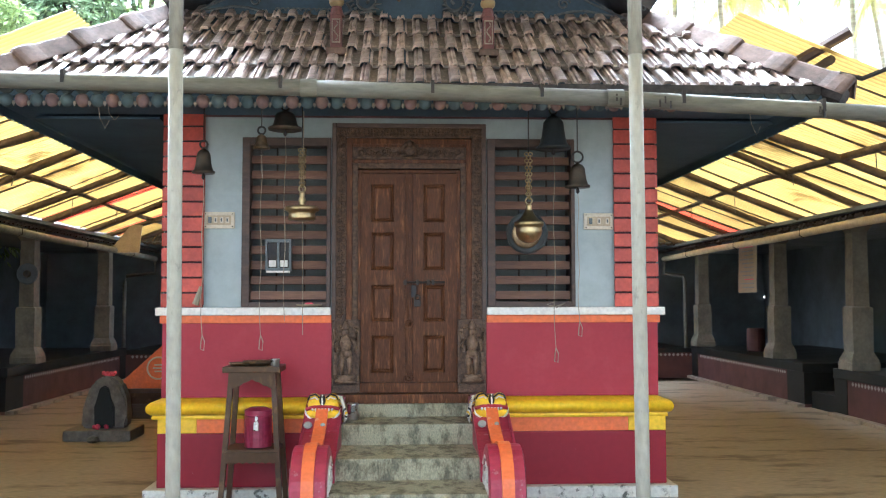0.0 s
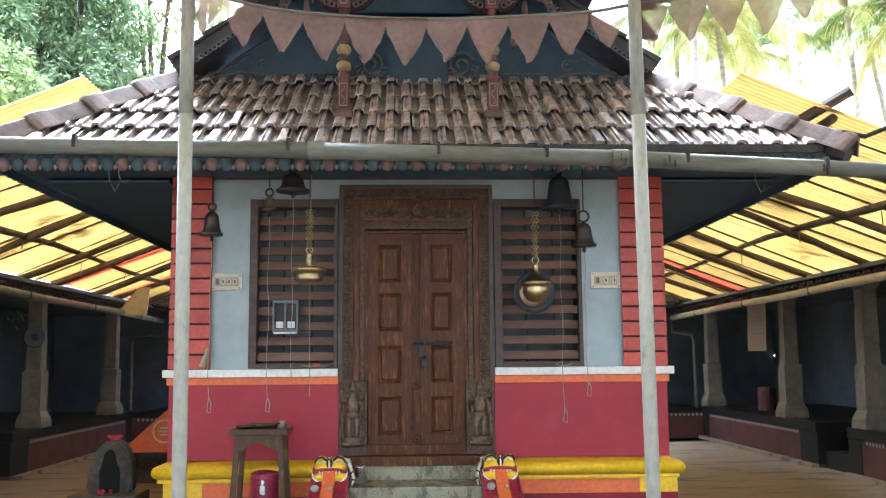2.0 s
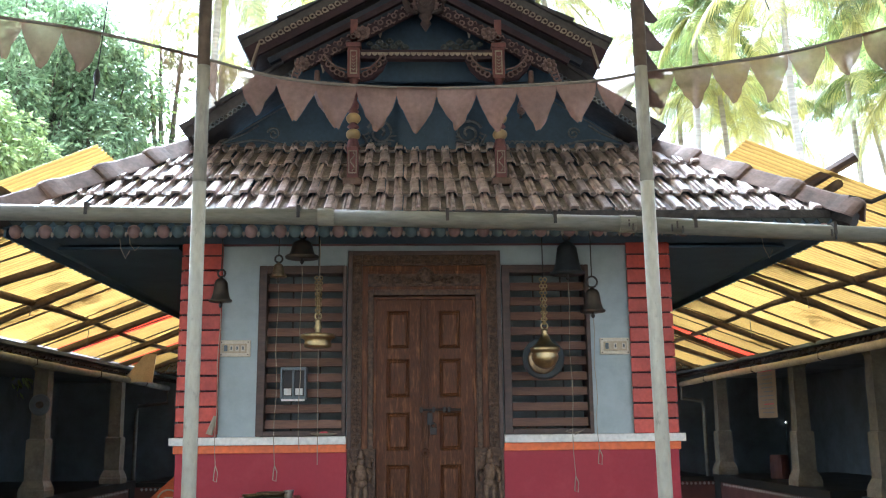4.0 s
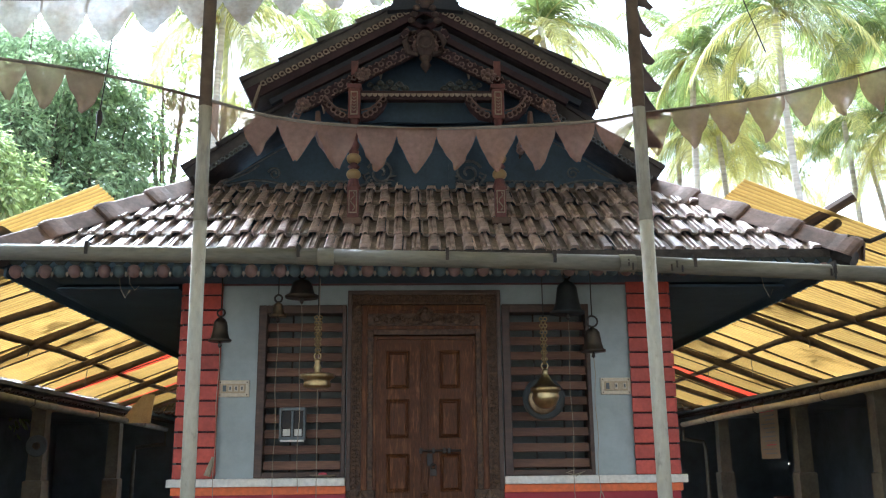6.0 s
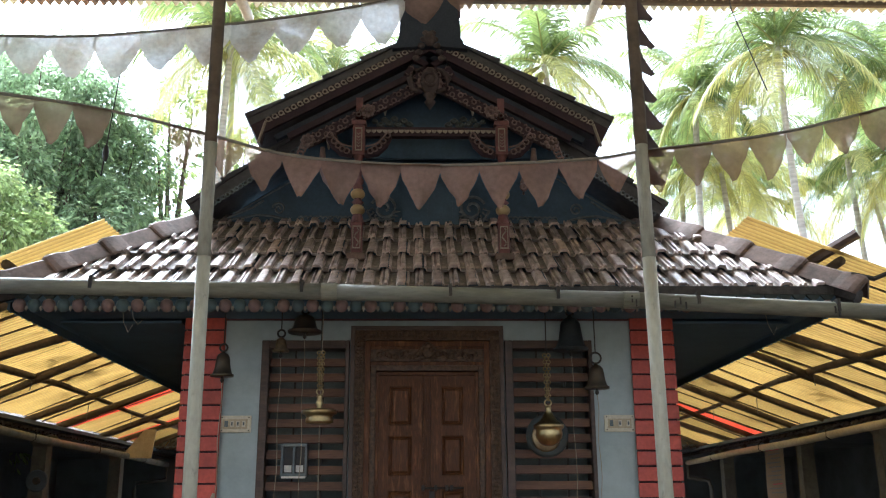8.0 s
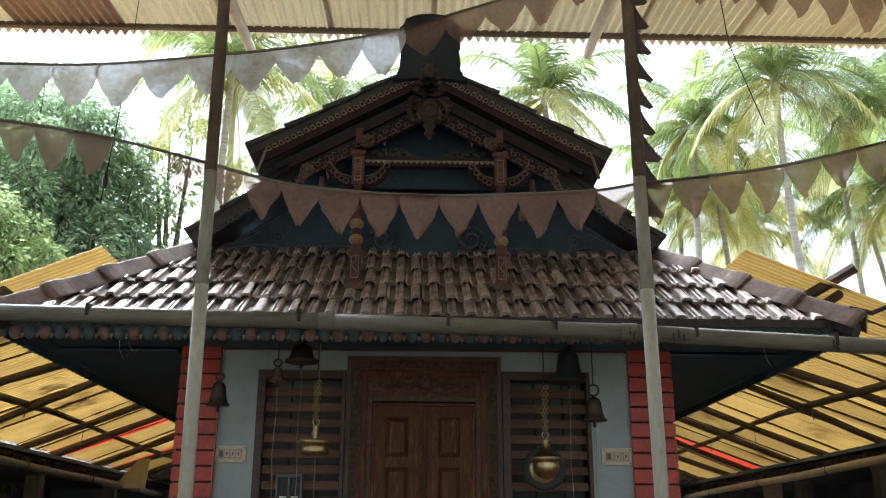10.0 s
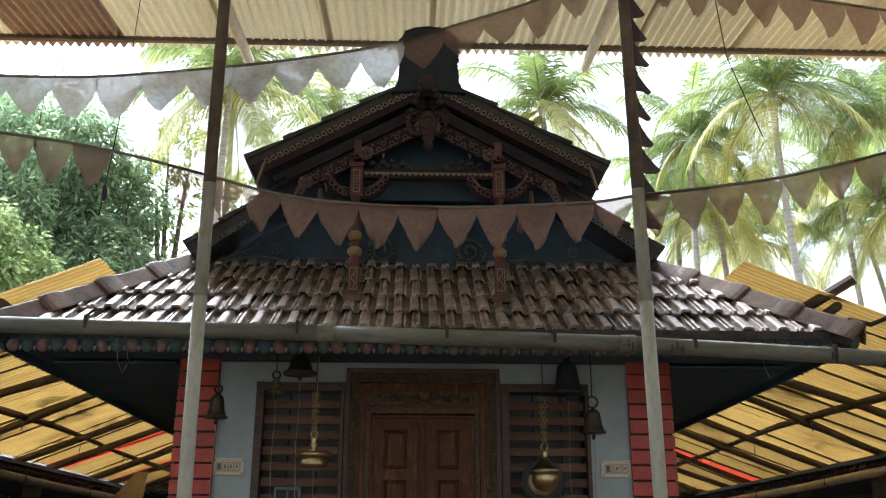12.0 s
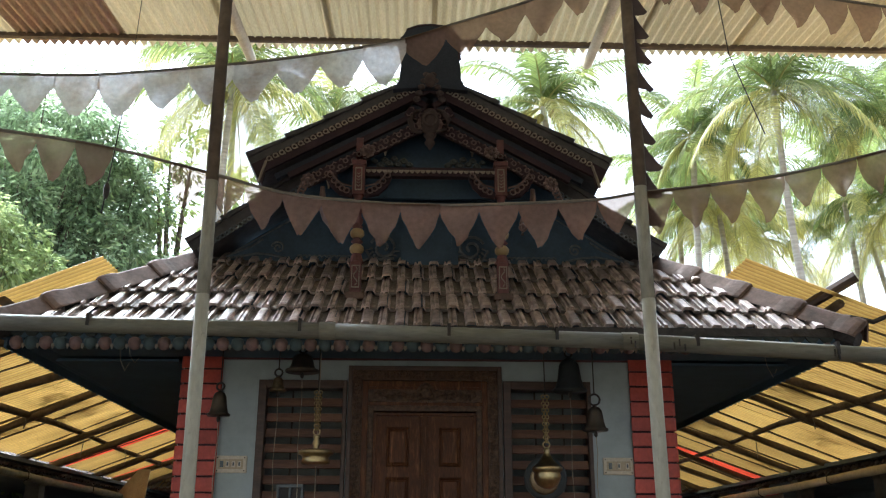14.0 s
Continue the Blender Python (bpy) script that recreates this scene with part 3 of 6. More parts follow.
def guardian(x0, x1, z0, z1, hand):
    """A standing figure in relief, in a niche at the foot of the door post."""
    m = bmesh.new()
    c, w, h = (x0 + x1) / 2, x1 - x0, z1 - z0
    ball(m, (c, -0.077, z0 + 0.84 * h), 0.03, (1, 0.7, 1.15))
    lathe(m, [(0.034, 0), (0.03, 0.02), (0.018, 0.05), (0.006, 0.07)], 8, (c, -0.075, z0 + 0.89 * h))
    ball(m, (c, -0.074, z0 + 0.66 * h), 0.056, (0.9, 0.6, 1.45))
    ball(m, (c, -0.074, z0 + 0.5 * h), 0.05, (1.1, 0.65, 0.8))
    for s in (-1, 1):
        tube(m, [(c + s * 0.03, -0.07, z0 + 0.47 * h), (c + s * 0.034, -0.075, z0 + 0.3 * h), (c + s * 0.028, -0.068, z0 + 0.15 * h)], [0.027, 0.021, 0.016], 7)
        tube(m, [(c + s * 0.05, -0.075, z0 + 0.73 * h), (c + s * 0.085, -0.08, z0 + 0.64 * h), (c + s * 0.07, -0.09, z0 + 0.52 * h)], [0.02, 0.017, 0.013], 6)
        tube(m, [(c + s * 0.05, -0.07, z0 + 0.75 * h), (c + s * 0.088, -0.075, z0 + 0.72 * h), (c + s * 0.09, -0.075, z0 + 0.84 * h)], [0.016, 0.014, 0.012], 6)
        ball(m, (c + s * 0.09, -0.075, z0 + 0.87 * h), 0.018, u=7, v=5)
        ball(m, (c + s * 0.03, -0.085, z0 + 0.13 * h), 0.022, (0.8, 1.2, 0.6), 7, 5)
    tube(m, [(c + hand * 0.085, -0.08, z0 + 0.52 * h), (c + hand * 0.09, -0.08, z0 + 0.16 * h)], [0.011, 0.018], 6)
    lathe(m, [(0.095, 0), (0.09, 0.02), (0.06, 0.03), (0.08, 0.05), (0.07, 0.06)], 12, (c, -0.055, z0 + 0.02))
    for k in range(14):
        a = radians(-20 + 220 * k / 13)
        ball(m, (c + 0.1 * math.cos(a), -0.052, z0 + 0.72 * h + 0.13 * math.sin(a)), 0.013, (1, 0.7, 1), 5, 4)
    return m


for x0, x1, hand in ((-0.655, -0.425, -1), (0.4, 0.635, 1)):
    bm = bmesh.new()
    box(bm, x0, x1, -0.055, 0.1, 0.864, 1.469)
    box(bm, x0, x0 + 0.018, -0.08, 0.0, 0.93, 1.466, bevel=0.003)
    box(bm, x1 - 0.018, x1, -0.08, 0.0, 0.93, 1.466, bevel=0.003)
    box(bm, x0, x1, -0.08, 0.0, 0.862, 0.93, bevel=0.004)
    part("door_post_base", bm, CARVED, door, "carved niche at the foot of the door post")
    part("guardian_relief", guardian(x0, x1, 0.93, 1.45, hand), FIGURE, door, "dark carved standing guardian figure", smooth=True)

# ---------------------------------------------------------------- steps
NOSE = ((-0.2, 0.785), (-0.658, 0.681), (-1.291, 0.526), (-1.758, 0.377), (-2.2, 0.19))
steps = thing("steps", (0, 0, 0), "mossy grey concrete entrance steps", "steps", kind="structure")
for k, (y, z) in enumerate(NOSE):
    back = -0.1 if k == 0 else NOSE[k - 1][0] + 0.02
    w = (-0.61, 0.585) if k < 4 else (-1.0, 1.0)
    part("step", boxed(w[0], w[1], y, back, 0.0 if k else 0.5, z - 0.0005 * k, bevel=0.014), STEP, steps)


def balustrade(x0, x1, name):
    """A painted stair cheek: a fanged beast's head whose tongue runs down into a scroll."""
    c, w = (x0 + x1) / 2, x1 - x0
    base = thing(name, (c, -1.0, 0.0), "painted stair cheek with yellow beast head and crimson scroll", "balustrade", "stair cheeks")
    body = bmesh.new()
    line = [(-0.5, 0.86), (-0.62, 0.82), (-0.9, 0.66), (-1.2, 0.56), (-1.4, 0.52), (-1.4, 0.0), (-0.1, 0.0), (-0.1, 0.86)]
    a = [body.verts.new((-w / 2, y + 1.0, z)) for y, z in line]
    b = [body.verts.new((w / 2, y + 1.0, z)) for y, z in line]
    body.faces.new(a), body.faces.new(b[::-1])
    for k in range(len(a)):
        body.faces.new((a[k], b[k], b[(k + 1) % len(a)], a[(k + 1) % len(a)]))
    bmesh.ops.bevel(body, geom=[e for e in body.edges], offset=0.018, segments=2, affect="EDGES")
    part("cheek_wall", body, PINKWORN, base, "scuffed crimson cheek wall")
    drum = bmesh.new()
    lathe(drum, [(0.28, -w * 0.43), (0.3, -w * 0.4), (0.305, 0), (0.3, w * 0.4), (0.28, w * 0.43)], 32, (0, -0.55, 0.36), "x")
    part("scroll", drum, PINKWORN, base, "crimson scroll drum", smooth=False)
    band = bmesh.new()
    lathe(band, [(0.295, -w * 0.15), (0.318, -w * 0.145), (0.318, w * 0.145), (0.295, w * 0.15)], 32, (0, -0.55, 0.36), "x")
    part("scroll_band", band, ORANGEWORN, base, "orange band round the scroll")
    tongue = bmesh.new()
    ys = [(-0.665, 0.835), (-0.74, 0.79), (-0.9, 0.685), (-1.05, 0.63), (-1.2, 0.59), (-1.36, 0.58)]
    lo = [[tongue.verts.new((s * w * 0.16, y + 1.0, z + dz)) for s, dz in ((-1, 0.0), (-1, 0.035), (1, 0.035), (1, 0.0))] for y, z in ys]
    for p, q in zip(lo, lo[1:]):
        for k in range(4):
            tongue.faces.new((p[k], p[(k + 1) % 4], q[(k + 1) % 4], q[k]))
    tongue.faces.new(lo[0]), tongue.faces.new(lo[-1][::-1])
    part("tongue", tongue, ORANGEWORN, base, "long orange tongue")
    head = bmesh.new()
    ball(head, (0, 0.42, 0.86), 0.15, (1.05, 1.0, 0.62), 16, 10)
    ball(head, (0, 0.33, 0.9), 0.13, (1.15, 0.55, 0.4), 16, 8)
    for s in (-1, 1):
        ball(head, (s * 0.085, 0.36, 0.93), 0.062, (1, 1, 0.8), 12, 8)
    ball(head, (0, 0.31, 0.825), 0.14, (1.22, 0.6, 0.36), 16, 9)
    part("beast_head", head, YELLOW, base, "yellow beast head", smooth=True)
    head_scale = Matrix.Diagonal((0.82, 1, 1, 1))
    lips = bmesh.new()
    tube(lips, [(-0.15, 0.3, 0.865), (-0.09, 0.262, 0.882), (0, 0.25, 0.888), (0.09, 0.262, 0.882), (0.15, 0.3, 0.865)], 0.014, 7)
    part("upper_lip", lips, PINK, base)
    for k in range(7):
        x = -0.09 + 0.03 * k
        part("tooth", lathe(bmesh.new(), [(0.003, -0.018), (0.01, -0.008), (0.01, 0.004)], 6, (x, 0.248 + 0.9 * x * x, 0.872)), WHITE, base)
    for s in (-1, 1):
        t = tube(bmesh.new(), [(s * 0.06, 0.26, 0.8), (s * 0.11, 0.25, 0.795), (s * 0.15, 0.27, 0.83), (s * 0.165, 0.29, 0.87)], [0.009, 0.012, 0.009, 0.003], 7)
        part("tusk", t, WHITE, base, "white curved tusk", smooth=True)
        part("brow", tube(bmesh.new(), [(s * 0.03, 0.3, 0.95), (s * 0.07, 0.292, 0.978), (s * 0.12, 0.31, 0.965), (s * 0.14, 0.33, 0.93)], 0.008, 6), IRON, base, "black painted brow")
        part("brow_line", tube(bmesh.new(), [(s * 0.035, 0.292, 0.93), (s * 0.07, 0.288, 0.955), (s * 0.12, 0.302, 0.94)], 0.006, 6), WHITE, base)
        for k in range(7 if s * c < 0 else 0):
            z = 0.92 - 0.014 * k
            p = [(s * (0.1 + 0.01 * k), 0.43, z + 0.03), (s * (0.165 + 0.006 * k), 0.38, z + 0.02), (s * (0.195 + 0.006 * (4 - abs(4 - k))), 0.35, z - 0.05), (s * 0.18, 0.37, z - 0.12)]
            part("mane_lock", tube(bmesh.new(), p, [0.014, 0.019, 0.017, 0.007], 6), (DIRTY, IRON, DIRTY, YELLOW)[k % 4], base, smooth=True)
    nose = bmesh.new()
    ball(nose, (0, 0.27, 0.935), 0.034, (0.9, 0.8, 1.3), 10, 7)
    part("snout", nose, IRON, base, "black and white painted snout", smooth=True)
    part("snout_stripe", tube(bmesh.new(), [(0, 0.255, 0.9), (0, 0.24, 0.935), (0, 0.262, 0.975)], 0.009, 6), WHITE, base)
    for s in (-1, 1):
        coil = tube(bmesh.new(), [(s * (w * 0.43 + 0.004), -0.55 + y, 0.36 + z) for y, _, z in spiral(0, 0, 0, 0.23, 3.4, 0.6)], 0.007, 6)
        part("scroll_coil", coil, DIRTY, base, "white painted spiral")
    for k in range(2):
        chip = ball(bmesh.new(), (-0.06 + 0.11 * k - 0.03, 0.07, 0.715), 0.045 - 0.02 * k, (0.75, 0.4, 0.62), 8, 6)
        part("bare_patch", chip, STEPLIGHT, base, "bare cement where paint has flaked")
    for o in base.children:
        if o.name.split(".")[0] in ("beast_head", "upper_lip", "tooth", "tusk", "brow", "brow_line", "mane_lock", "snout", "snout_stripe"):
            o.matrix_basis = Matrix.Translation((0, 0, -0.06)) @ head_scale
    return base


PINKWORN = paint("worn_crimson", (0.3, 0.024, 0.055), 0.4, second=(0.5, 0.36, 0.38), size=18, amount=0.7, grain=30, bump=0.15, sharp=(0.6, 0.72))
ORANGEWORN = paint("worn_orange", (0.68, 0.15, 0.04), 0.4, second=(0.62, 0.36, 0.25), size=16, amount=0.75, grain=30, bump=0.12, sharp=(0.62, 0.72))
STEPLIGHT = paint("bare_cement", (0.3, 0.3, 0.28), 0.8)
balustrade(-0.815, -0.535, "stair_balustrade")
balustrade(0.475, 0.755, "stair_balustrade")
solid("slab_stone", boxed(0.42, 1.0, -2.05, -1.2, 0.0, 0.06, bevel=0.012), CONCRETE, "thin cement slab under the stair cheek", "slab")
# ---------------------------------------------------------------- shrine roof
EAVE_Y, EAVE_X, EAVE_Z, RISE = -1.0, 3.2, 3.185, 0.765
TILT = math.atan(RISE)
TOP_Y = 0.15
GABLE_Z = EAVE_Z + (TOP_Y - EAVE_Y) * RISE
# Unseen depth, lengthened so the shrine keeps sun off the floor behind it.
BACK_Y = 9.4
bm = bmesh.new()
pts = {}
for key, p in {
    "a": (-EAVE_X, EAVE_Y, EAVE_Z), "b": (EAVE_X, EAVE_Y, EAVE_Z), "c": (EAVE_X, BACK_Y, EAVE_Z), "d": (-EAVE_X, BACK_Y, EAVE_Z),
    "e": (-2.05, TOP_Y, GABLE_Z), "f": (2.05, TOP_Y, GABLE_Z), "g": (0, TOP_Y, 5.5), "h": (0, 7.2, 5.5),
}.items():
    pts[key] = bm.verts.new(Vector(p) - Vector((0, 0, 0.05)))
for face in ("abfe", "bcf", "cfg", "cgh", "cdh", "dae", "deg", "dgh"):
    bm.faces.new([pts[k] for k in face])
roof = part("roof", bm, SOFFIT, shrine, "clay tile hip roof over dark boards")
part("soffit", boxed(-EAVE_X + 0.05, EAVE_X - 0.05, EAVE_Y + 0.05, -0.02, EAVE_Z + 0.02, EAVE_Z + 0.04), SOFFIT, shrine, "dark boarded soffit")
for s in (-1, 1):
    xs = sorted((s * 2.12, s * (EAVE_X - 0.03)))
    part("soffit", boxed(xs[0], xs[1], -0.02, BACK_Y, EAVE_Z - 0.02, EAVE_Z), SOFFIT, shrine, "dark boarded soffit")
    fascia = bmesh.new()
    for k in range(93):
        y = EAVE_Y + 0.06 + k * 0.11
        x = s * EAVE_X
        v = [(x, y, EAVE_Z + 0.04), (x, y + 0.11, EAVE_Z + 0.04), (x, y + 0.11, EAVE_Z - 0.1), (x, y + 0.055, EAVE_Z - 0.112), (x, y, EAVE_Z - 0.1)]
        i = [fascia.verts.new(p) for p in v]
        o = [fascia.verts.new((p[0] - s * 0.02, p[1], p[2])) for p in v]
        fascia.faces.new(i), fascia.faces.new(o[::-1])
        for q in range(5):
            fascia.faces.new((i[q], i[(q + 1) % 5], o[(q + 1) % 5], o[q]))
    bmesh.ops.remove_doubles(fascia, verts=fascia.verts, dist=0.0005)
    part("side_fascia", fascia, SOFFIT, shrine, "dark scalloped side fascia")

# one clay tile: a flat roll at the joint, two troughs and a pair of ribs between them, with a lip at the lower end
TW, TL, TE = 0.27, 0.42, 0.335
profile = [
    (-0.133, 0.032), (-0.122, 0.028), (-0.112, 0.004), (-0.092, 0.0), (-0.07, 0.002), (-0.062, 0.026), (-0.05, 0.028), (-0.044, 0.014), (-0.036, 0.014), (-0.03, 0.032),
    (-0.008, 0.034), (-0.001, 0.01), (0.022, 0.001), (0.06, 0.002), (0.07, 0.03), (0.08, 0.038), (0.118, 0.039), (0.133, 0.037),
]


def tile_mesh(name, material, flat=1.0):
    m = bmesh.new()
    rows = []
    for y, up in ((0.2, -0.026), (0.003, -0.024), (0.0, 0.0), (TL, 0.0)):
        rows.append([m.verts.new((x, y, z * flat + up + 0.012)) for x, z in profile])
    for a, b in zip(rows, rows[1:]):
        for k in range(len(profile) - 1):
            face = m.faces.new((a[k], a[k + 1], b[k + 1], b[k]))
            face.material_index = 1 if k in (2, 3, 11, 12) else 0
    return mesh_of(name, m, material)


TILE_MESH = tile_mesh("tile", (TILE, MOSSSHADE))
slope = Matrix.Rotation(TILT, 4, "X")
rnd = random.Random(7)
for r in range(5):
    s = r * TE + 0.04
    y, z = EAVE_Y - 0.03 + s * math.cos(TILT), EAVE_Z - 0.02 + s * math.sin(TILT)
    half = EAVE_X - (y - EAVE_Y) - 0.1
    n = int(half * 2 / TW) + 3
    for k in range(n):
        x = (k - n // 2) * TW + 0.22 + (TW / 2 if r % 2 else 0)
        if abs(x) > half:
            continue
        lift = Matrix.Rotation(radians(-7.2 + rnd.uniform(-0.9, 0.9)), 4, "X") @ Matrix.Rotation(radians(rnd.uniform(-0.9, 0.9)), 4, "Z")
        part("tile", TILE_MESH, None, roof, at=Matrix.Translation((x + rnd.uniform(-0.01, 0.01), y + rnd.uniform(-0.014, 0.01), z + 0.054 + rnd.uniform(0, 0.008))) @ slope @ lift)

# tiles of the other slopes, laid in one piece
far = bmesh.new()


def lay(m, origin, along, up, count, rows, keep):
    along, up = Vector(along).normalized(), Vector(up).normalized()
    normal = along.cross(up)
    for r in range(rows):
        for k in range(count):
            c = Vector(origin) + along * (k * TW) + up * (r * TE)
            if not keep(c):
                continue
            grid = []
            for d, h in ((0.0, -0.02), (0.0, 0.02), (TL, 0.0)):
                grid.append([m.verts.new(c + along * x + up * d + normal * (q + h)) for x, q in profile[::2]])
            for a, b in zip(grid, grid[1:]):
                for i in range(len(a) - 1):
                    m.faces.new((a[i], a[i + 1], b[i + 1], b[i]))


for s in (-1, 1):
    lay(far, (s * EAVE_X, EAVE_Y if s > 0 else BACK_Y, EAVE_Z), (0, s, 0), (-s, 0, RISE), 40, 11,
        lambda c: c.y > EAVE_Y + (EAVE_X - abs(c.x)) + 0.42 and c.y < BACK_Y - (EAVE_X - abs(c.x)) and (abs(c.x) > 0.1))
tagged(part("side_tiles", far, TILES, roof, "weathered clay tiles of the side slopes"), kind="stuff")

# hip ridges: angled ridge tiles, each with a raised rounded collar at its lower end
for s in (-1, 1):
    a = Vector((s * (EAVE_X + 0.1), EAVE_Y - 0.07, EAVE_Z + 0.04))
    b = Vector((s * 2.08, TOP_Y + 0.05, GABLE_Z + 0.085))
    way = (b - a).normalized()
    across = way.cross(Vector((0, 0, 1))).normalized()
    up = across.cross(way)
    fold = ((-0.135, -0.05), (-0.127, -0.037), (-0.025, 0.08), (0, 0.09), (0.025, 0.08), (0.127, -0.037), (0.135, -0.05), (0.11, -0.05), (0, 0.066), (-0.11, -0.05))

    def ridge_piece(stations, outline):
        m = bmesh.new()
        rows = [[m.verts.new(c + across * x * g + up * (z * g + e)) for x, z in outline] for c, g, e in stations]
        count = len(outline)
        for e, f in zip(rows, rows[1:]):
            for i in range(count):
                m.faces.new((e[i], e[(i + 1) % count], f[(i + 1) % count], f[i]))
        m.faces.new(rows[0]), m.faces.new(rows[-1][::-1])
        return m

    n = 4
    for k in range(n):
        p, q = a.lerp(b, k / n), a.lerp(b, (k + 1.04) / n)
        piece = part("hip_tile", ridge_piece(((p, 1.04, 0.004), (q, 0.97, -0.004)), fold), RIDGE, roof, "dark clay hip ridge tile")
        collar = [(p - way * 0.03, 1.02, 0.0), (p - way * 0.012, 1.1, 0.006), (p + way * 0.03, 1.13, 0.01), (p + way * 0.1, 1.11, 0.008), (p + way * 0.15, 1.05, 0.004), (p + way * 0.18, 1.0, 0.0)]
        part("collar", ridge_piece(collar, fold), RIDGE, piece)
    low = tube(bmesh.new(), [a + up * -0.07 - way * 0.01, a.lerp(b, 0.5) + up * -0.08, b - up * 0.07], [0.07, 0.1, 0.1], 7)
    part("hip_mortar", low, RIDGEDARK, roof, "dark mossy mortar bed under the ridge")

part("eave_batten", boxed(-3.1, 3.12, -1.012, -0.99, 3.2, 3.262), RIDGEDARK, shrine, "dark wooden batten under the lowest tiles")
# eave valance: board with a scalloped rim and turned drops
valance = part("valance", boxed(-3.12, 3.14, -0.985, -0.965, 3.11, 3.24), SOFFIT, shrine, "dark valance board with a row of painted drops")
bm = bmesh.new()
for k in range(57):
    x = -3.09 + k * 0.11
    slab(bm, [(x - 0.052, 3.235), (x - 0.052, 3.19), (x - 0.03, 3.165), (x, 3.15), (x + 0.03, 3.165), (x + 0.052, 3.19), (x + 0.052, 3.235)], -1.0, -0.986)
part("scallop_rim", bm, RIMGREY, valance, "faded grey-green scalloped board")
drops = [mesh_of("drop", lathe(bmesh.new(), [(0.02, 0.05), (0.042, 0.036), (0.05, 0.006), (0.046, -0.018), (0.03, -0.04), (0.008, -0.05)], 12), m, True) for m in (KNOBPINK, KNOBTEAL)]
for k in range(57):
    part("drop", drops[k % 2], None, valance, at=(-3.09 + k * 0.11, -0.985, 3.108))
point = mesh_of("drop_point", slab(bmesh.new(), [(-0.02, 0.02), (0, -0.022), (0.02, 0.02)], -0.005, 0.005), CREAM)
for k in range(56):
    part("drop_point", point, None, valance, at=(-3.035 + k * 0.11, -0.99, 3.085))

# gutter
gutter = thing("gutter", (0, -1.15, 3.1), "long grey plastic rain gutter sloping along the eave", "gutter")
nodes = [Vector(p) for p in ((-3.7, 0, 0.135), (-0.75, 0, 0.08), (1.5, 0, 0.022), (4.3, 0, -0.115))]
for p, q in zip(nodes, nodes[1:]):
    part("pipe", tube(bmesh.new(), [p, q], 0.061, 18), PVC, gutter, smooth=True)
for p in nodes[1:3]:
    part("sleeve", tube(bmesh.new(), [p - Vector((0.06, 0, 0)), p + Vector((0.06, 0, 0))], 0.067, 18), PVC, gutter)
for x in (-2.5, -0.95, 0.15, 0.95, 2.0, 3.05):
    k = 0 if x < -0.75 else 1 if x < 1.5 else 2
    c = nodes[k].lerp(nodes[k + 1], (x - nodes[k].x) / (nodes[k + 1].x - nodes[k].x))
    part("clip", boxed(c.x - 0.012, c.x + 0.012, -0.068, 0.16, c.z - 0.02, c.z + 0.075), IRON, gutter, "dark metal gutter clip")

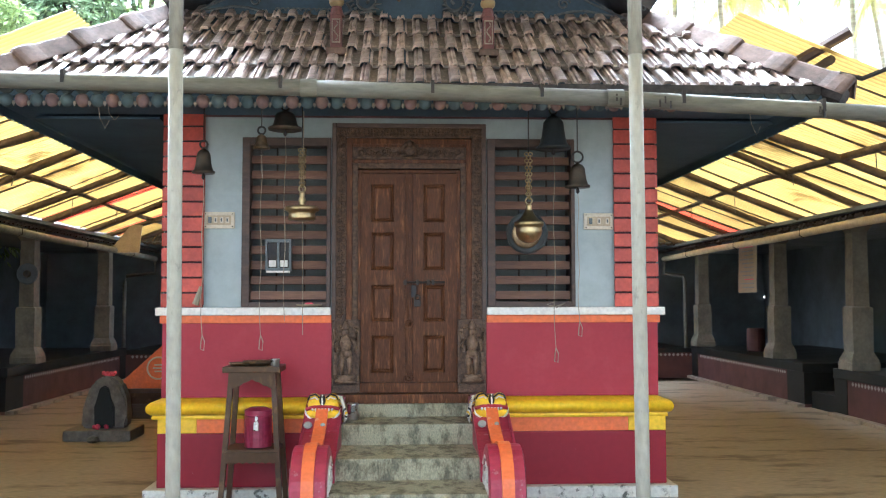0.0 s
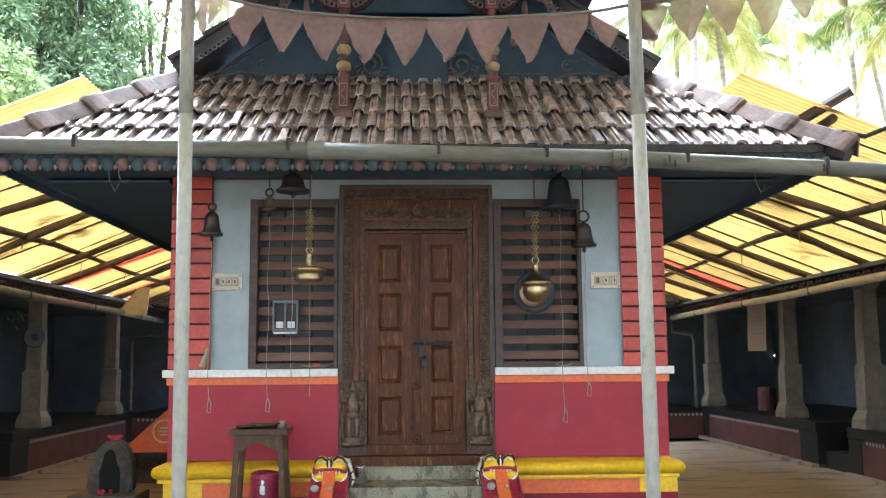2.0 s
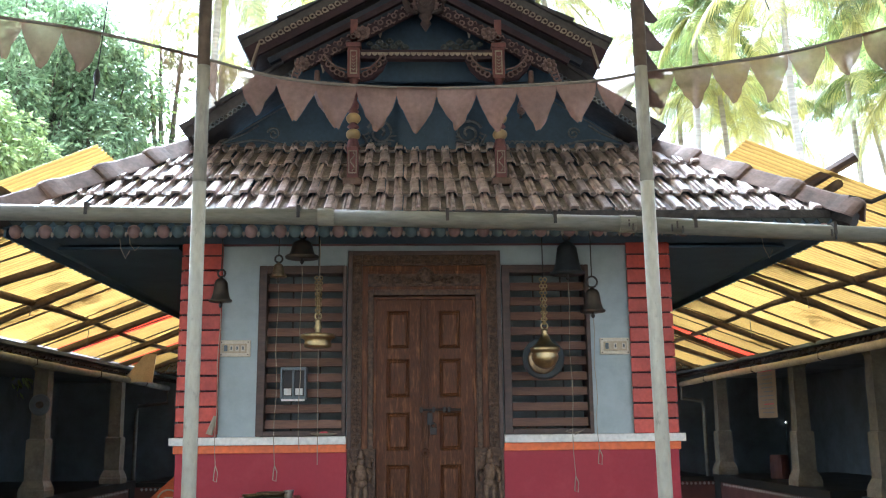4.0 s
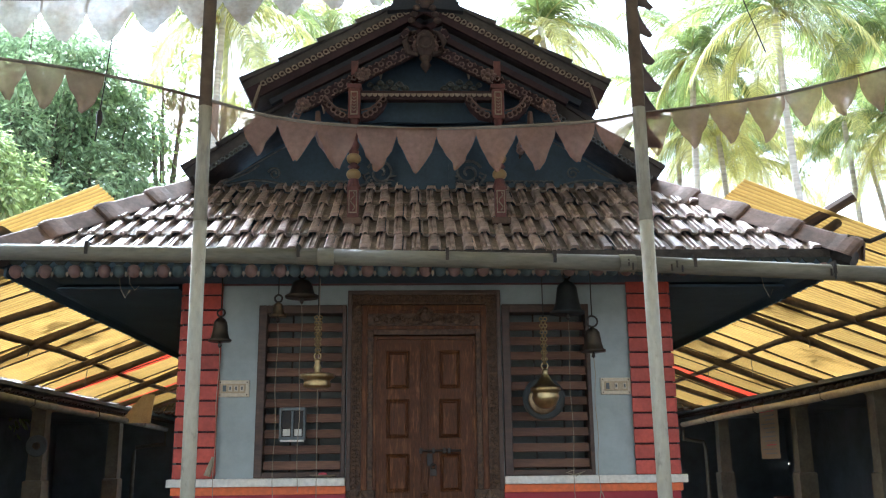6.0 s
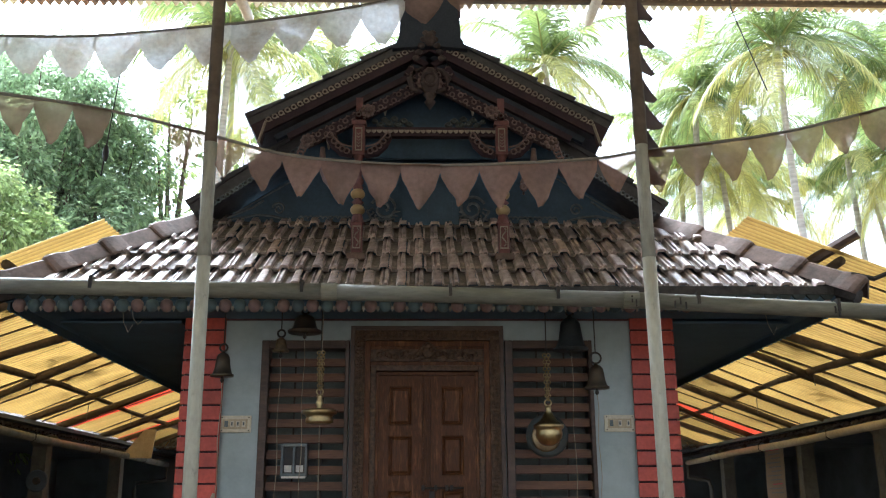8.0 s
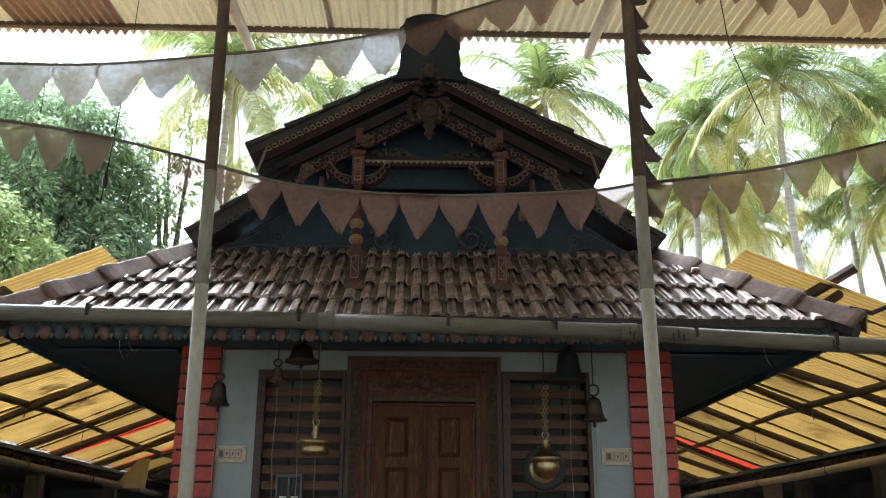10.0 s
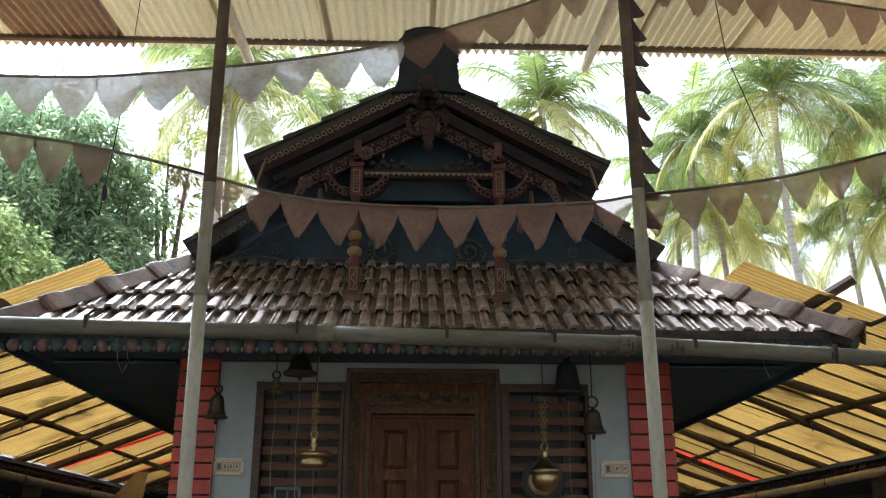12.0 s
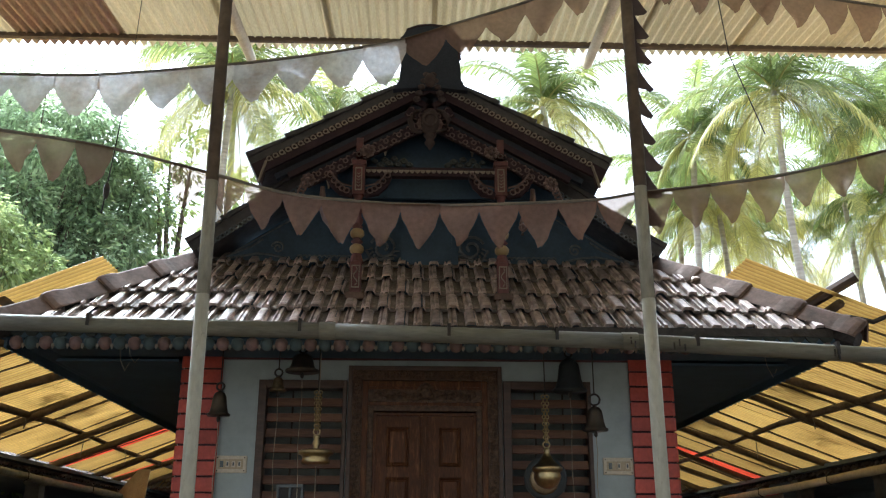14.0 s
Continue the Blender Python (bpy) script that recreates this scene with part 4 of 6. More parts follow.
# ---------------------------------------------------------------- lower gable
gable = part("lower_gable", slab(bmesh.new(), [(-2.05, GABLE_Z - 0.04), (2.05, GABLE_Z - 0.04), (0, 5.42)], 0.16, 0.2), GABLE, shrine, "dark blue boarded gable with faded painted scrolls")
for s in (-1, 1):
    m = bmesh.new()
    ux = Vector((s * 2.05, 0, 4.11))
    top = Vector((s * 0.0, 0, 5.58))
    d = (top - ux).normalized()
    nrm = Vector((-d.z * s, 0, d.x * s)) if s > 0 else Vector((d.z, 0, -d.x))
    if nrm.z < 0:
        nrm = -nrm
    pts4 = [ux, top, top + nrm * 0.09, ux + nrm * 0.09]
    slab(m, [(p.x, p.z) for p in pts4], -0.16, 0.5)
    part("gable_roof", m, VERGE, shrine, "dark tiled verge of the lower gable")
    for k in range(5):
        p = ux + d * (0.36 * k)
        m = slab(bmesh.new(), [(v.x, v.z) for v in (p + nrm * 0.085, p + d * 0.4 + nrm * 0.085, p + d * 0.4 + nrm * 0.1, p + nrm * 0.135)], -0.19, 0.45)
        part("verge_tile", m, VERGE, shrine)
    m = bmesh.new()
    for k in range(36):
        p = ux + d * (0.06 + 0.046 * k) - nrm * 0.025
        ring(m, (p.x, -0.165, p.z), 0.019, 0.008, n=9, sides=5)
    part("bead_trim", m, RELIEF, gable, "row of pale carved rings along the verge")
    m = bmesh.new()
    tube(m, spiral(s * 1.36, 4.26, 0.155, 0.06, 1.5, 0.2, s), 0.01, 5)
    tube(m, [(s * 1.92, 0.155, 4.13), (s * 1.6, 0.155, 4.27), (s * 1.5, 0.155, 4.34)], 0.011, 5)
    tube(m, [(s * 1.92, 0.155, 4.13), (s * 1.55, 0.155, 4.2), (s * 1.42, 0.155, 4.19), (s * 1.3, 0.155, 4.16)], 0.012, 5)
    tube(m, [(s * 1.92, 0.155, 4.12), (s * 1.2, 0.155, 4.12)], 0.011, 5)
    tube(m, [(s * 1.75, 0.155, 4.22), (s * 1.1, 0.155, 4.62)], 0.007, 5)
    part("scroll_ornament", m, RELIEF, gable, "pale painted scroll")
    m = bmesh.new()
    for k in range(12):
        c = s * (1.16 - 0.045 * k)
        tube(m, [(c + 0.022 * math.cos(q), 0.155, 4.165 + 0.026 * math.sin(q)) for q in (math.pi * j / 6 for j in range(7))], 0.008, 5)
    part("wave_border", m, RELIEF, gable)
    m = bmesh.new()
    tube(m, spiral(s * 0.4, 4.26, 0.13, 0.125, 1.6, 0.4, s), 0.014, 6)
    for j in range(9):
        q = radians(200 + 20 * j) if s > 0 else radians(-20 - 20 * j)
        tube(m, [(s * 0.4 + 0.1 * math.cos(q), 0.13, 4.26 + 0.1 * math.sin(q)), (s * 0.4 + 0.15 * math.cos(q - 0.15 * s), 0.13, 4.26 + 0.15 * math.sin(q - 0.15 * s))], [0.014, 0.005], 5)
    tube(m, [(s * 0.3, 0.13, 4.16), (s * 0.5, 0.13, 4.14), (s * 0.56, 0.13, 4.24), (s * 0.52, 0.13, 4.16), (s * 0.62, 0.13, 4.12)], 0.014, 5)
    part("peacock_scroll", m, RELIEF, gable, "round painted scroll")
m = bmesh.new()
box(m, -0.24, 0.28, 0.1, 0.16, GABLE_Z + 0.03, 4.7)
for x in (-0.2, 0.02, 0.24):
    box(m, x - 0.022, x + 0.022, 0.082, 0.098, GABLE_Z + 0.082, 4.7)
box(m, -0.24, 0.28, 0.07, 0.1, GABLE_Z + 0.02, GABLE_Z + 0.08)
part("gable_shutter", m, GABLE, gable, "dark blue panelled gable shutter")

# ---------------------------------------------------------------- upper gable on two posts
FY = -0.55
TIPL, TIPR, APEX = Vector((-1.55, 0, 4.82)), Vector((1.57, 0, 4.81)), Vector((0.005, 0, 5.68))
upper = part("upper_gable", slab(bmesh.new(), [(-1.22, 4.62), (1.24, 4.62), (0.86, 5.0), (0.005, 5.5), (-0.85, 5.0)], -0.2, -0.16), GABLE, shrine, "projecting carved upper gable in dark blue and red")
for s, tip in ((-1, TIPL), (1, TIPR)):
    d = (APEX - tip).normalized()
    nrm = Vector((-d.z, 0, d.x)) if -d.z * 0 + d.x > 0 else Vector((d.z, 0, -d.x))
    if nrm.z < 0:
        nrm = -nrm
    L = (APEX - tip).length
    # roof slab of the upper gable
    m = slab(bmesh.new(), [(v.x, v.z) for v in (tip, APEX, APEX - nrm * 0.06, tip - nrm * 0.06)], FY - 0.02, 1.2)
    part("upper_roof", m, VERGE, upper, "dark tiled roof of the upper gable")
    for k in range(5):
        p = tip + d * (k * 0.37)
        m = slab(bmesh.new(), [(v.x, v.z) for v in (p - nrm * 0.0, p + d * 0.42 - nrm * 0.0, p + d * 0.42 + nrm * 0.012, p + nrm * 0.05)], FY - 0.05, 1.2)
        part("verge_tile", m, VERGE, upper)
    # outer barge board with its turned-down foot
    foot = tip + Vector((s * -0.13, 0, -0.24))
    inner = tip - nrm * 0.17 + d * 0.05
    m = slab(bmesh.new(), [(v.x, v.z) for v in (tip - nrm * 0.0, APEX, APEX - nrm * 0.17, inner + d * 0.03, foot)], FY - 0.015, FY + 0.02)
    part("barge_board", m, GABLERED, upper, "dark red barge board")
    m = bmesh.new()
    for k in range(26):
        p = tip + d * (0.16 + 0.06 * k) - nrm * 0.085
        ring(m, (p.x, FY - 0.022, p.z), 0.02, 0.007, n=9, sides=5)
        ball(m, (p.x + d.x * 0.03, FY - 0.02, p.z + d.z * 0.03 - 0.02), 0.009, u=6, v=4)
    tube(m, [tuple(Vector((v.x, FY - 0.022, v.z))) for v in (tip + d * 0.13 - nrm * 0.09, foot + Vector((s * 0.03, 0, 0.02)))], 0.012, 6)
    part("bead_trim", m, CREAM, upper, "row of pale carved rings")
    # stepped mouldings inside the barge board
    for j, (off, y, mat) in enumerate(((0.2, FY + 0.06, HOOD), (0.255, FY + 0.03, GABLERED), (0.31, FY + 0.07, HOOD))):
        p0, p1 = tip - nrm * off + d * (0.14 + 0.1 * j), APEX - nrm * off
        m = slab(bmesh.new(), [(v.x, v.z) for v in (p0, p1, p1 - nrm * 0.05, p0 - nrm * 0.05)], y, y + 0.05)
        part("moulding", m, mat, upper)
    # carved inner barge with flowers
    p0, p1 = tip - nrm * 0.36 + d * 0.34, APEX - nrm * 0.36
    m = slab(bmesh.new(), [(v.x, v.z) for v in (p0, p1, p1 - nrm * 0.1, p0 - nrm * 0.1)], FY + 0.02, FY + 0.06)
    part("carved_rafter", m, GABLERED, upper, "carved red rafter")
    m = bmesh.new()
    for k in range(22):
        p = p0 + (p1 - p0) * (k / 22) - nrm * (0.05 + 0.016 * (1 if k % 2 else -1))
        ring(m, (p.x, FY + 0.018, p.z), 0.02, 0.007, n=9, sides=4)
        c = p0 + (p1 - p0) * ((k + 0.5) / 22) - nrm * 0.05
        for q in (-1, 1):
            w = c + nrm * (0.034 * q)
            tube(m, [(w.x - d.x * 0.02, FY + 0.014, w.z - d.z * 0.02), (w.x + nrm.x * 0.012 * q, FY + 0.008, w.z + nrm.z * 0.012 * q), (w.x + d.x * 0.02, FY + 0.014, w.z + d.z * 0.02)], [0.004, 0.009, 0.003], 5)
    part("rafter_carving", m, CREAM2, upper, "pale carved foliage chain", smooth=True)
    # leafy end below the lowest flower
    e = p0 - nrm * 0.07
    m = bmesh.new()
    for j in range(6):
        w = e - d * (0.02 + 0.03 * j) - nrm * (0.025 * j)
        ring(m, (w.x, FY + 0.012, w.z), 0.03 - 0.003 * j, 0.009, n=10, sides=5)
        ball(m, (w.x + s * 0.03, FY + 0.015, w.z - 0.015), 0.014, (1.4, 0.6, 0.9), 6, 4)
    part("rafter_end_carving", m, CREAM2, upper, "pale carved leaf scrolls at the rafter end", smooth=True)
    # hanging carved strut between the gables
    m = bmesh.new()
    hx = -0.86 if s < 0 else 0.85
    tube(m, [(hx + s * 0.05, FY + 0.06, 4.6), (hx + s * 0.045, FY + 0.05, 4.42), (hx + s * 0.01, FY + 0.03, 4.3), (hx - s * 0.05, FY + 0.02, 4.22), (hx - s * 0.055, FY + 0.02, 4.17)], [0.02, 0.035, 0.03, 0.026, 0.014], 8)
    tube(m, [(hx + s * 0.01, FY + 0.03, 4.45), (hx - s * 0.03, FY + 0.02, 4.36), (hx - s * 0.065, FY + 0.015, 4.27), (hx - s * 0.03, FY + 0.01, 4.23)], [0.01, 0.018, 0.018, 0.02], 7)
    ring(m, (hx - s * 0.05, FY - 0.0, 4.23), 0.026, 0.012, n=10)
    part("carved_strut", m, CREAM2, upper, "pale pink carved hanging strut", smooth=True)
    for f in (0.02, 0.42, 0.8):
        p = p0 + (p1 - p0) * f - nrm * 0.05
        m = bmesh.new()
        for k in range(8):
            q = 2 * math.pi * k / 8
            ball(m, (p.x + 0.045 * math.cos(q), FY - 0.0, p.z + 0.045 * math.sin(q)), 0.021, (1, 0.7, 1), 7, 5)
        ball(m, (p.x, FY - 0.012, p.z), 0.022, u=8, v=6)
        lathe(m, [(0.05, FY + 0.004), (0.05, FY + 0.02)], 12, (p.x, 0, p.z), "y")
        part("rosette", m, CREAM2, upper, "carved rosette", smooth=True)
    # hanging drops
    for x, z in ((s * 0.86, 4.68), (s * 0.38, 5.0)):
        m = lathe(bmesh.new(), [(0.005, -0.11), (0.02, -0.05), (0.026, -0.02), (0.016, -0.01), (0.03, 0.01), (0.03, 0.03), (0.016, 0.05)], 10, (x, FY + 0.08, z + 0.02))
        part("hanging_drop", m, CREAM, upper, "small turned hanging drop", smooth=True)
    # post with bracket and foot standing on the tiles
    px = -0.6 if s < 0 else 0.622
    m = bmesh.new()
    box(m, px - 0.052, px + 0.052, FY + 0.0, FY + 0.1, 4.52, 4.79, bevel=0.008)
    box(m, px - 0.062, px + 0.062, FY - 0.01, FY + 0.11, 4.79, 4.83, bevel=0.006)
    box(m, px - 0.03, px + 0.03, FY + 0.02, FY + 0.09, 4.83, 5.05)
    part("hanging_post", m, POSTRED, upper, "square carved red post")
    m = bmesh.new()
    box(m, px - 0.028, px + 0.028, FY - 0.008, FY, 4.55, 4.56), box(m, px - 0.028, px + 0.028, FY - 0.008, FY, 4.75, 4.76)
    box(m, px - 0.03, px - 0.022, FY - 0.008, FY, 4.55, 4.76), box(m, px + 0.022, px + 0.03, FY - 0.008, FY, 4.55, 4.76)
    for k in range(5):
        tube(m, [(px - 0.016, FY - 0.004, 4.6 + 0.028 * k), (px, FY - 0.004, 4.585 + 0.028 * k), (px + 0.016, FY - 0.004, 4.6 + 0.028 * k)], 0.004, 4)
    part("post_inlay", m, CREAM, upper)
    for q in (-1, 1):
        m = bmesh.new()
        tube(m, [(px + q * 0.05, FY + 0.05, 4.53), (px + q * 0.15, FY + 0.05, 4.56), (px + q * 0.22, FY + 0.05, 4.62), (px + q * 0.27, FY + 0.05, 4.7)], [0.035, 0.045, 0.035, 0.02], 7)
        ring(m, (px + q * 0.23, FY + 0.02, 4.67), 0.04, 0.012, n=10)
        bracket = part("bracket", m, GABLERED, upper, "curved carved bracket")
        m = bmesh.new()
        for j in range(5):
            ring(m, (px + q * (0.1 + 0.036 * j), FY + 0.005, 4.55 + 0.006 * j * j + 0.012 * j), 0.024, 0.007, n=9, sides=4)
        tube(m, [(px + q * 0.06, FY + 0.008, 4.59), (px + q * 0.14, FY + 0.004, 4.61), (px + q * 0.2, FY + 0.004, 4.66), (px + q * 0.25, FY + 0.006, 4.73)], 0.008, 5)
        part("bracket_carving", m, CREAM2, bracket, "pale leaf carving", smooth=True)
    m = bmesh.new()
    lathe(m, [(0.036, 3.96), (0.03, 3.99), (0.03, 4.08), (0.052, 4.1), (0.03, 4.125), (0.03, 4.17), (0.045, 4.24), (0.03, 4.255), (0.044, 4.27), (0.048, 4.3), (0.03, 4.33), (0.03, 4.36), (0.045, 4.38), (0.05, 4.42), (0.036, 4.455), (0.03, 4.47), (0.045, 4.52)], 14, (px, FY + 0.05, 0))
    part("turned_shaft", m, POSTRED, upper, "turned red shaft", smooth=True)
    for z in (4.035, 4.175):
        part("gilt_knob", ball(bmesh.new(), (px, FY + 0.05, z), 0.062, (1, 1, 0.8), 14, 9), KNOBGOLD, upper, "dull gold turned knob", smooth=True)
    m = bmesh.new()
    box(m, px - 0.046, px + 0.046, FY - 0.01, FY + 0.09, 3.64, 3.915, bevel=0.008)
    lathe(m, [(0.064, 3.915), (0.05, 3.95), (0.04, 3.99)], 12, (px, FY + 0.05, 0))
    part("post_foot", m, POSTRED, upper, "red post foot with painted panel")
    m = bmesh.new()
    for e in (-0.03, 0.03):
        box(m, px + e - 0.004, px + e + 0.004, FY - 0.016, FY - 0.01, 3.685, 3.88)
    box(m, px - 0.03, px + 0.03, FY - 0.016, FY - 0.01, 3.685, 3.695), box(m, px - 0.03, px + 0.03, FY - 0.016, FY - 0.01, 3.87, 3.88)
    tube(m, [(px + 0.016 * math.sin(j * 0.9), FY - 0.014, 3.707 + 0.0155 * j) for j in range(11)], 0.006, 5)
    part("foot_panel", m, CREAM, upper)
    part("post_shoe", boxed(px - 0.08, px + 0.08, FY - 0.04, FY + 0.2, 3.585, 3.645, bevel=0.014), RIDGE, upper, "cement shoe on the tiles")
m = bmesh.new()
box(m, -0.55, 0.57, FY + 0.03, FY + 0.1, 4.7, 4.78)
part("cross_beam", m, GABLERED, upper, "red cross beam")
m = bmesh.new()
for k in range(24):
    c = -0.52 + 1.08 * k / 23
    slab(m, [(c - 0.022, 4.752), (c - 0.018, 4.735), (c, 4.722), (c + 0.018, 4.735), (c + 0.022, 4.752)], FY + 0.02, FY + 0.03)
part("scallop_trim", m, CREAM, upper, "row of pale scallops on the beam")
for q in (-1, 1):
    m = bmesh.new()
    for j, (x, z, w) in enumerate(((0.17, 4.83, 0.03), (0.22, 4.865, 0.032), (0.27, 4.83, 0.034), (0.3, 4.885, 0.028), (0.345, 4.84, 0.03), (0.385, 4.875, 0.028), (0.42, 4.825, 0.03), (0.47, 4.86, 0.024))):
        ball(m, (q * x, FY + 0.1, z), w, (1.25, 0.5, 0.85), 8, 5)
        ring(m, (q * x, FY + 0.082, z), w * 0.62, 0.007, n=9, sides=4)
    part("beam_foliage", m, DIMTEAL, upper, "pale carved foliage on the beam", smooth=True)
m = bmesh.new()
ball(m, (0.008, FY + 0.0, 5.2), 0.1, (0.85, 0.5, 1.35), 14, 10)
lathe(m, [(0.005, 4.93), (0.03, 4.97), (0.05, 5.0), (0.03, 5.03), (0.06, 5.07)], 12, (0.008, FY + 0.0, 0))
ring(m, (0.008, FY - 0.05, 5.2), 0.062, 0.014, n=18)
for q in (-1, 1):
    tube(m, [(q * 0.06, FY, 5.1), (q * 0.14, FY, 5.12), (q * 0.17, FY, 5.22), (q * 0.12, FY, 5.3), (q * 0.07, FY, 5.32)], [0.02, 0.028, 0.03, 0.02, 0.012], 7)
part("pendant", m, PENDANT, upper, "carved hanging pendant under the apex", smooth=True)
m = bmesh.new()
for j in range(5):
    for q in (-1, 1):
        ball(m, (q * (0.03 + 0.02 * j), FY - 0.08, 5.62 - 0.06 * j), 0.035, (1, 0.6, 0.8), 8, 6)
ball(m, (0.005, FY - 0.09, 5.56), 0.055, (1, 0.6, 1.3))
part("apex_carving", m, PENDANT, upper, "carved mask-like apex foliage", smooth=True)
m = slab(bmesh.new(), [(-0.32, 5.47), (-0.265, 5.56), (-0.25, 5.8), (-0.245, 5.99), (-0.2, 6.07), (-0.1, 6.11), (0.005, 6.12), (0.11, 6.11), (0.21, 6.075), (0.25, 6.0), (0.262, 5.8), (0.28, 5.56), (0.335, 5.47), (0.005, 5.5)], FY - 0.085, FY + 0.16)
part("ridge_hood", m, HOOD, upper, "dark upright ridge hood")
part("ridge_hood_rim", tube(bmesh.new(), [(-0.25, FY - 0.07, 5.78), (-0.245, FY - 0.07, 5.99), (-0.2, FY - 0.07, 6.07), (-0.1, FY - 0.07, 6.11), (0.005, FY - 0.07, 6.12), (0.11, FY - 0.07, 6.11), (0.21, FY - 0.07, 6.075), (0.25, FY - 0.07, 6.0), (0.262, FY - 0.07, 5.78)], 0.02, 6), GABLERED, upper)
part("ridge_cap", tube(bmesh.new(), [(0.005, FY, 5.72), (0.005, 1.2, 5.72)], 0.1, 8), RIDGE, upper)
part("ridge_spike", tube(bmesh.new(), [(0.53, 0.0, 5.5), (0.38, 0.0, 5.72)], 0.014, 6), IRON, upper)
for x, z in ((1.5, 0.03), (1.53, 0.0), (1.82, -0.01), (1.86, 0.015), (1.9, -0.02), (3.02, -0.05), (3.05, -0.075)):
    part("ink_mark", boxed(x - 0.006, x + 0.006, -0.066, -0.055, z - 0.022 - 0.02, z + 0.022 - 0.01), IRON, gutter, "dark hand-drawn mark")
# stray timber end past the hip
pole = tube(bmesh.new(), [(3.12, -0.1, 3.56), (3.66, -0.42, 3.87)], 0.05, 8)
solid("timber_pole", pole, DARKWOOD, "dark round timber end sticking out above the hip", "pole")
# ---------------------------------------------------------------- canopy over the forecourt
CAN_Y, CAN_Z, CAN_S = 0.3, 6.43, 0.0965


def canopy_z(y):
    return CAN_Z + CAN_S * (y - CAN_Y)


canopy = thing("canopy", (0, 0, 0), "cream corrugated sheet canopy on pipe rafters over the forecourt", "canopy")
SHEET = 1.0


def corrugated(bm, x0, x1, place, pitch=0.088, depth=0.03, rows=2):
    """A corrugated sheet from x0 to x1; place(x, f) gives the point at x and fraction f of its length."""
    n = max(4, int(round((x1 - x0) / pitch * 6)))
    lines = []
    for j in range(rows):
        lines.append([bm.verts.new(place(x0 + (x1 - x0) * k / n, j / (rows - 1)) + Vector((0, 0, depth * math.sin(2 * math.pi * (x0 + (x1 - x0) * k / n) / pitch)))) for k in range(n + 1)])
    for a, b in zip(lines, lines[1:]):
        for k in range(n):
            bm.faces.new((a[k], a[k + 1], b[k + 1], b[k]))
    return bm


# Width and rearward length are unseen, stretched to cut front and side light.
for k in range(-10, 10):
    x0 = k * SHEET + 0.02
    lift = 0.006 if k % 2 else 0.0
    rusty = k == -4
    bm = corrugated(bmesh.new(), x0, x0 + SHEET + 0.05, lambda x, f: Vector((x, CAN_Y - 13.2 * f, canopy_z(CAN_Y - 13.2 * f) + lift)), rows=5)
    part("sheet", bm, RUSTY if rusty else TIN, canopy, "rust-stained sheet" if rusty else "", smooth=True)
for y in (CAN_Y - 0.22, CAN_Y - 2.4, CAN_Y - 4.7, CAN_Y - 7.0, CAN_Y - 9.3, CAN_Y - 11.2, CAN_Y - 13.0):
    z = canopy_z(y) - 0.014
    part("purlin", boxed(-9.9, 10.0, y - 0.025, y + 0.025, z - 0.045, z, bevel=0.003), BAMBOO, canopy, "dark square purlin")
for x in (-8.4, -5.1, -1.77, 1.6, 4.95, 8.3):
    bm = tube(bmesh.new(), [(x, CAN_Y + 0.03, canopy_z(CAN_Y) - 0.13), (x, CAN_Y - 13.2, canopy_z(CAN_Y - 13.2) - 0.13)], 0.05, 12)
    part("rafter", bm, TINPIPE, canopy, "cream painted pipe rafter", smooth=True)
POSTS = ((-1.12, -1.086), (1.013, 1.033))
POST_Y = -3.6
for k, (xt, xb) in enumerate(POSTS):
    ob = thing("canopy_post", ((xb + xt) / 2, POST_Y, 0), "chipped white painted pipe post carrying the canopy", "post", "canopy posts")
    lean = (xt - xb) / 2
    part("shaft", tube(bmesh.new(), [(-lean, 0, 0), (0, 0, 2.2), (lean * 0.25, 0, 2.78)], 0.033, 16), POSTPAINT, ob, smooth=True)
    part("middle_shaft", tube(bmesh.new(), [(lean * 0.25, 0, 2.78), (lean * 0.5, 0, 3.36)], 0.0325, 16), POSTGREY, ob, "grey middle length", smooth=True)
    part("upper_shaft", tube(bmesh.new(), [(lean * 0.5, 0, 3.36), (lean * 1.3, 0, canopy_z(POST_Y) - 0.13)], 0.0315, 16), BAMBOO, ob, "dark brown upper length", smooth=True)
    part("foot_plate", boxed(-0.08, 0.08, -0.08, 0.08, 0.0, 0.012), IRON, ob)
for x in (-4.9, 5.0):
    ob = solid("canopy_post", tube(bmesh.new(), [(x, -11.5, 0), (x, -11.5, canopy_z(-11.5) - 0.1)], 0.033, 12), POSTPAINT, "white painted pipe post carrying the canopy", "post", group="canopy posts")

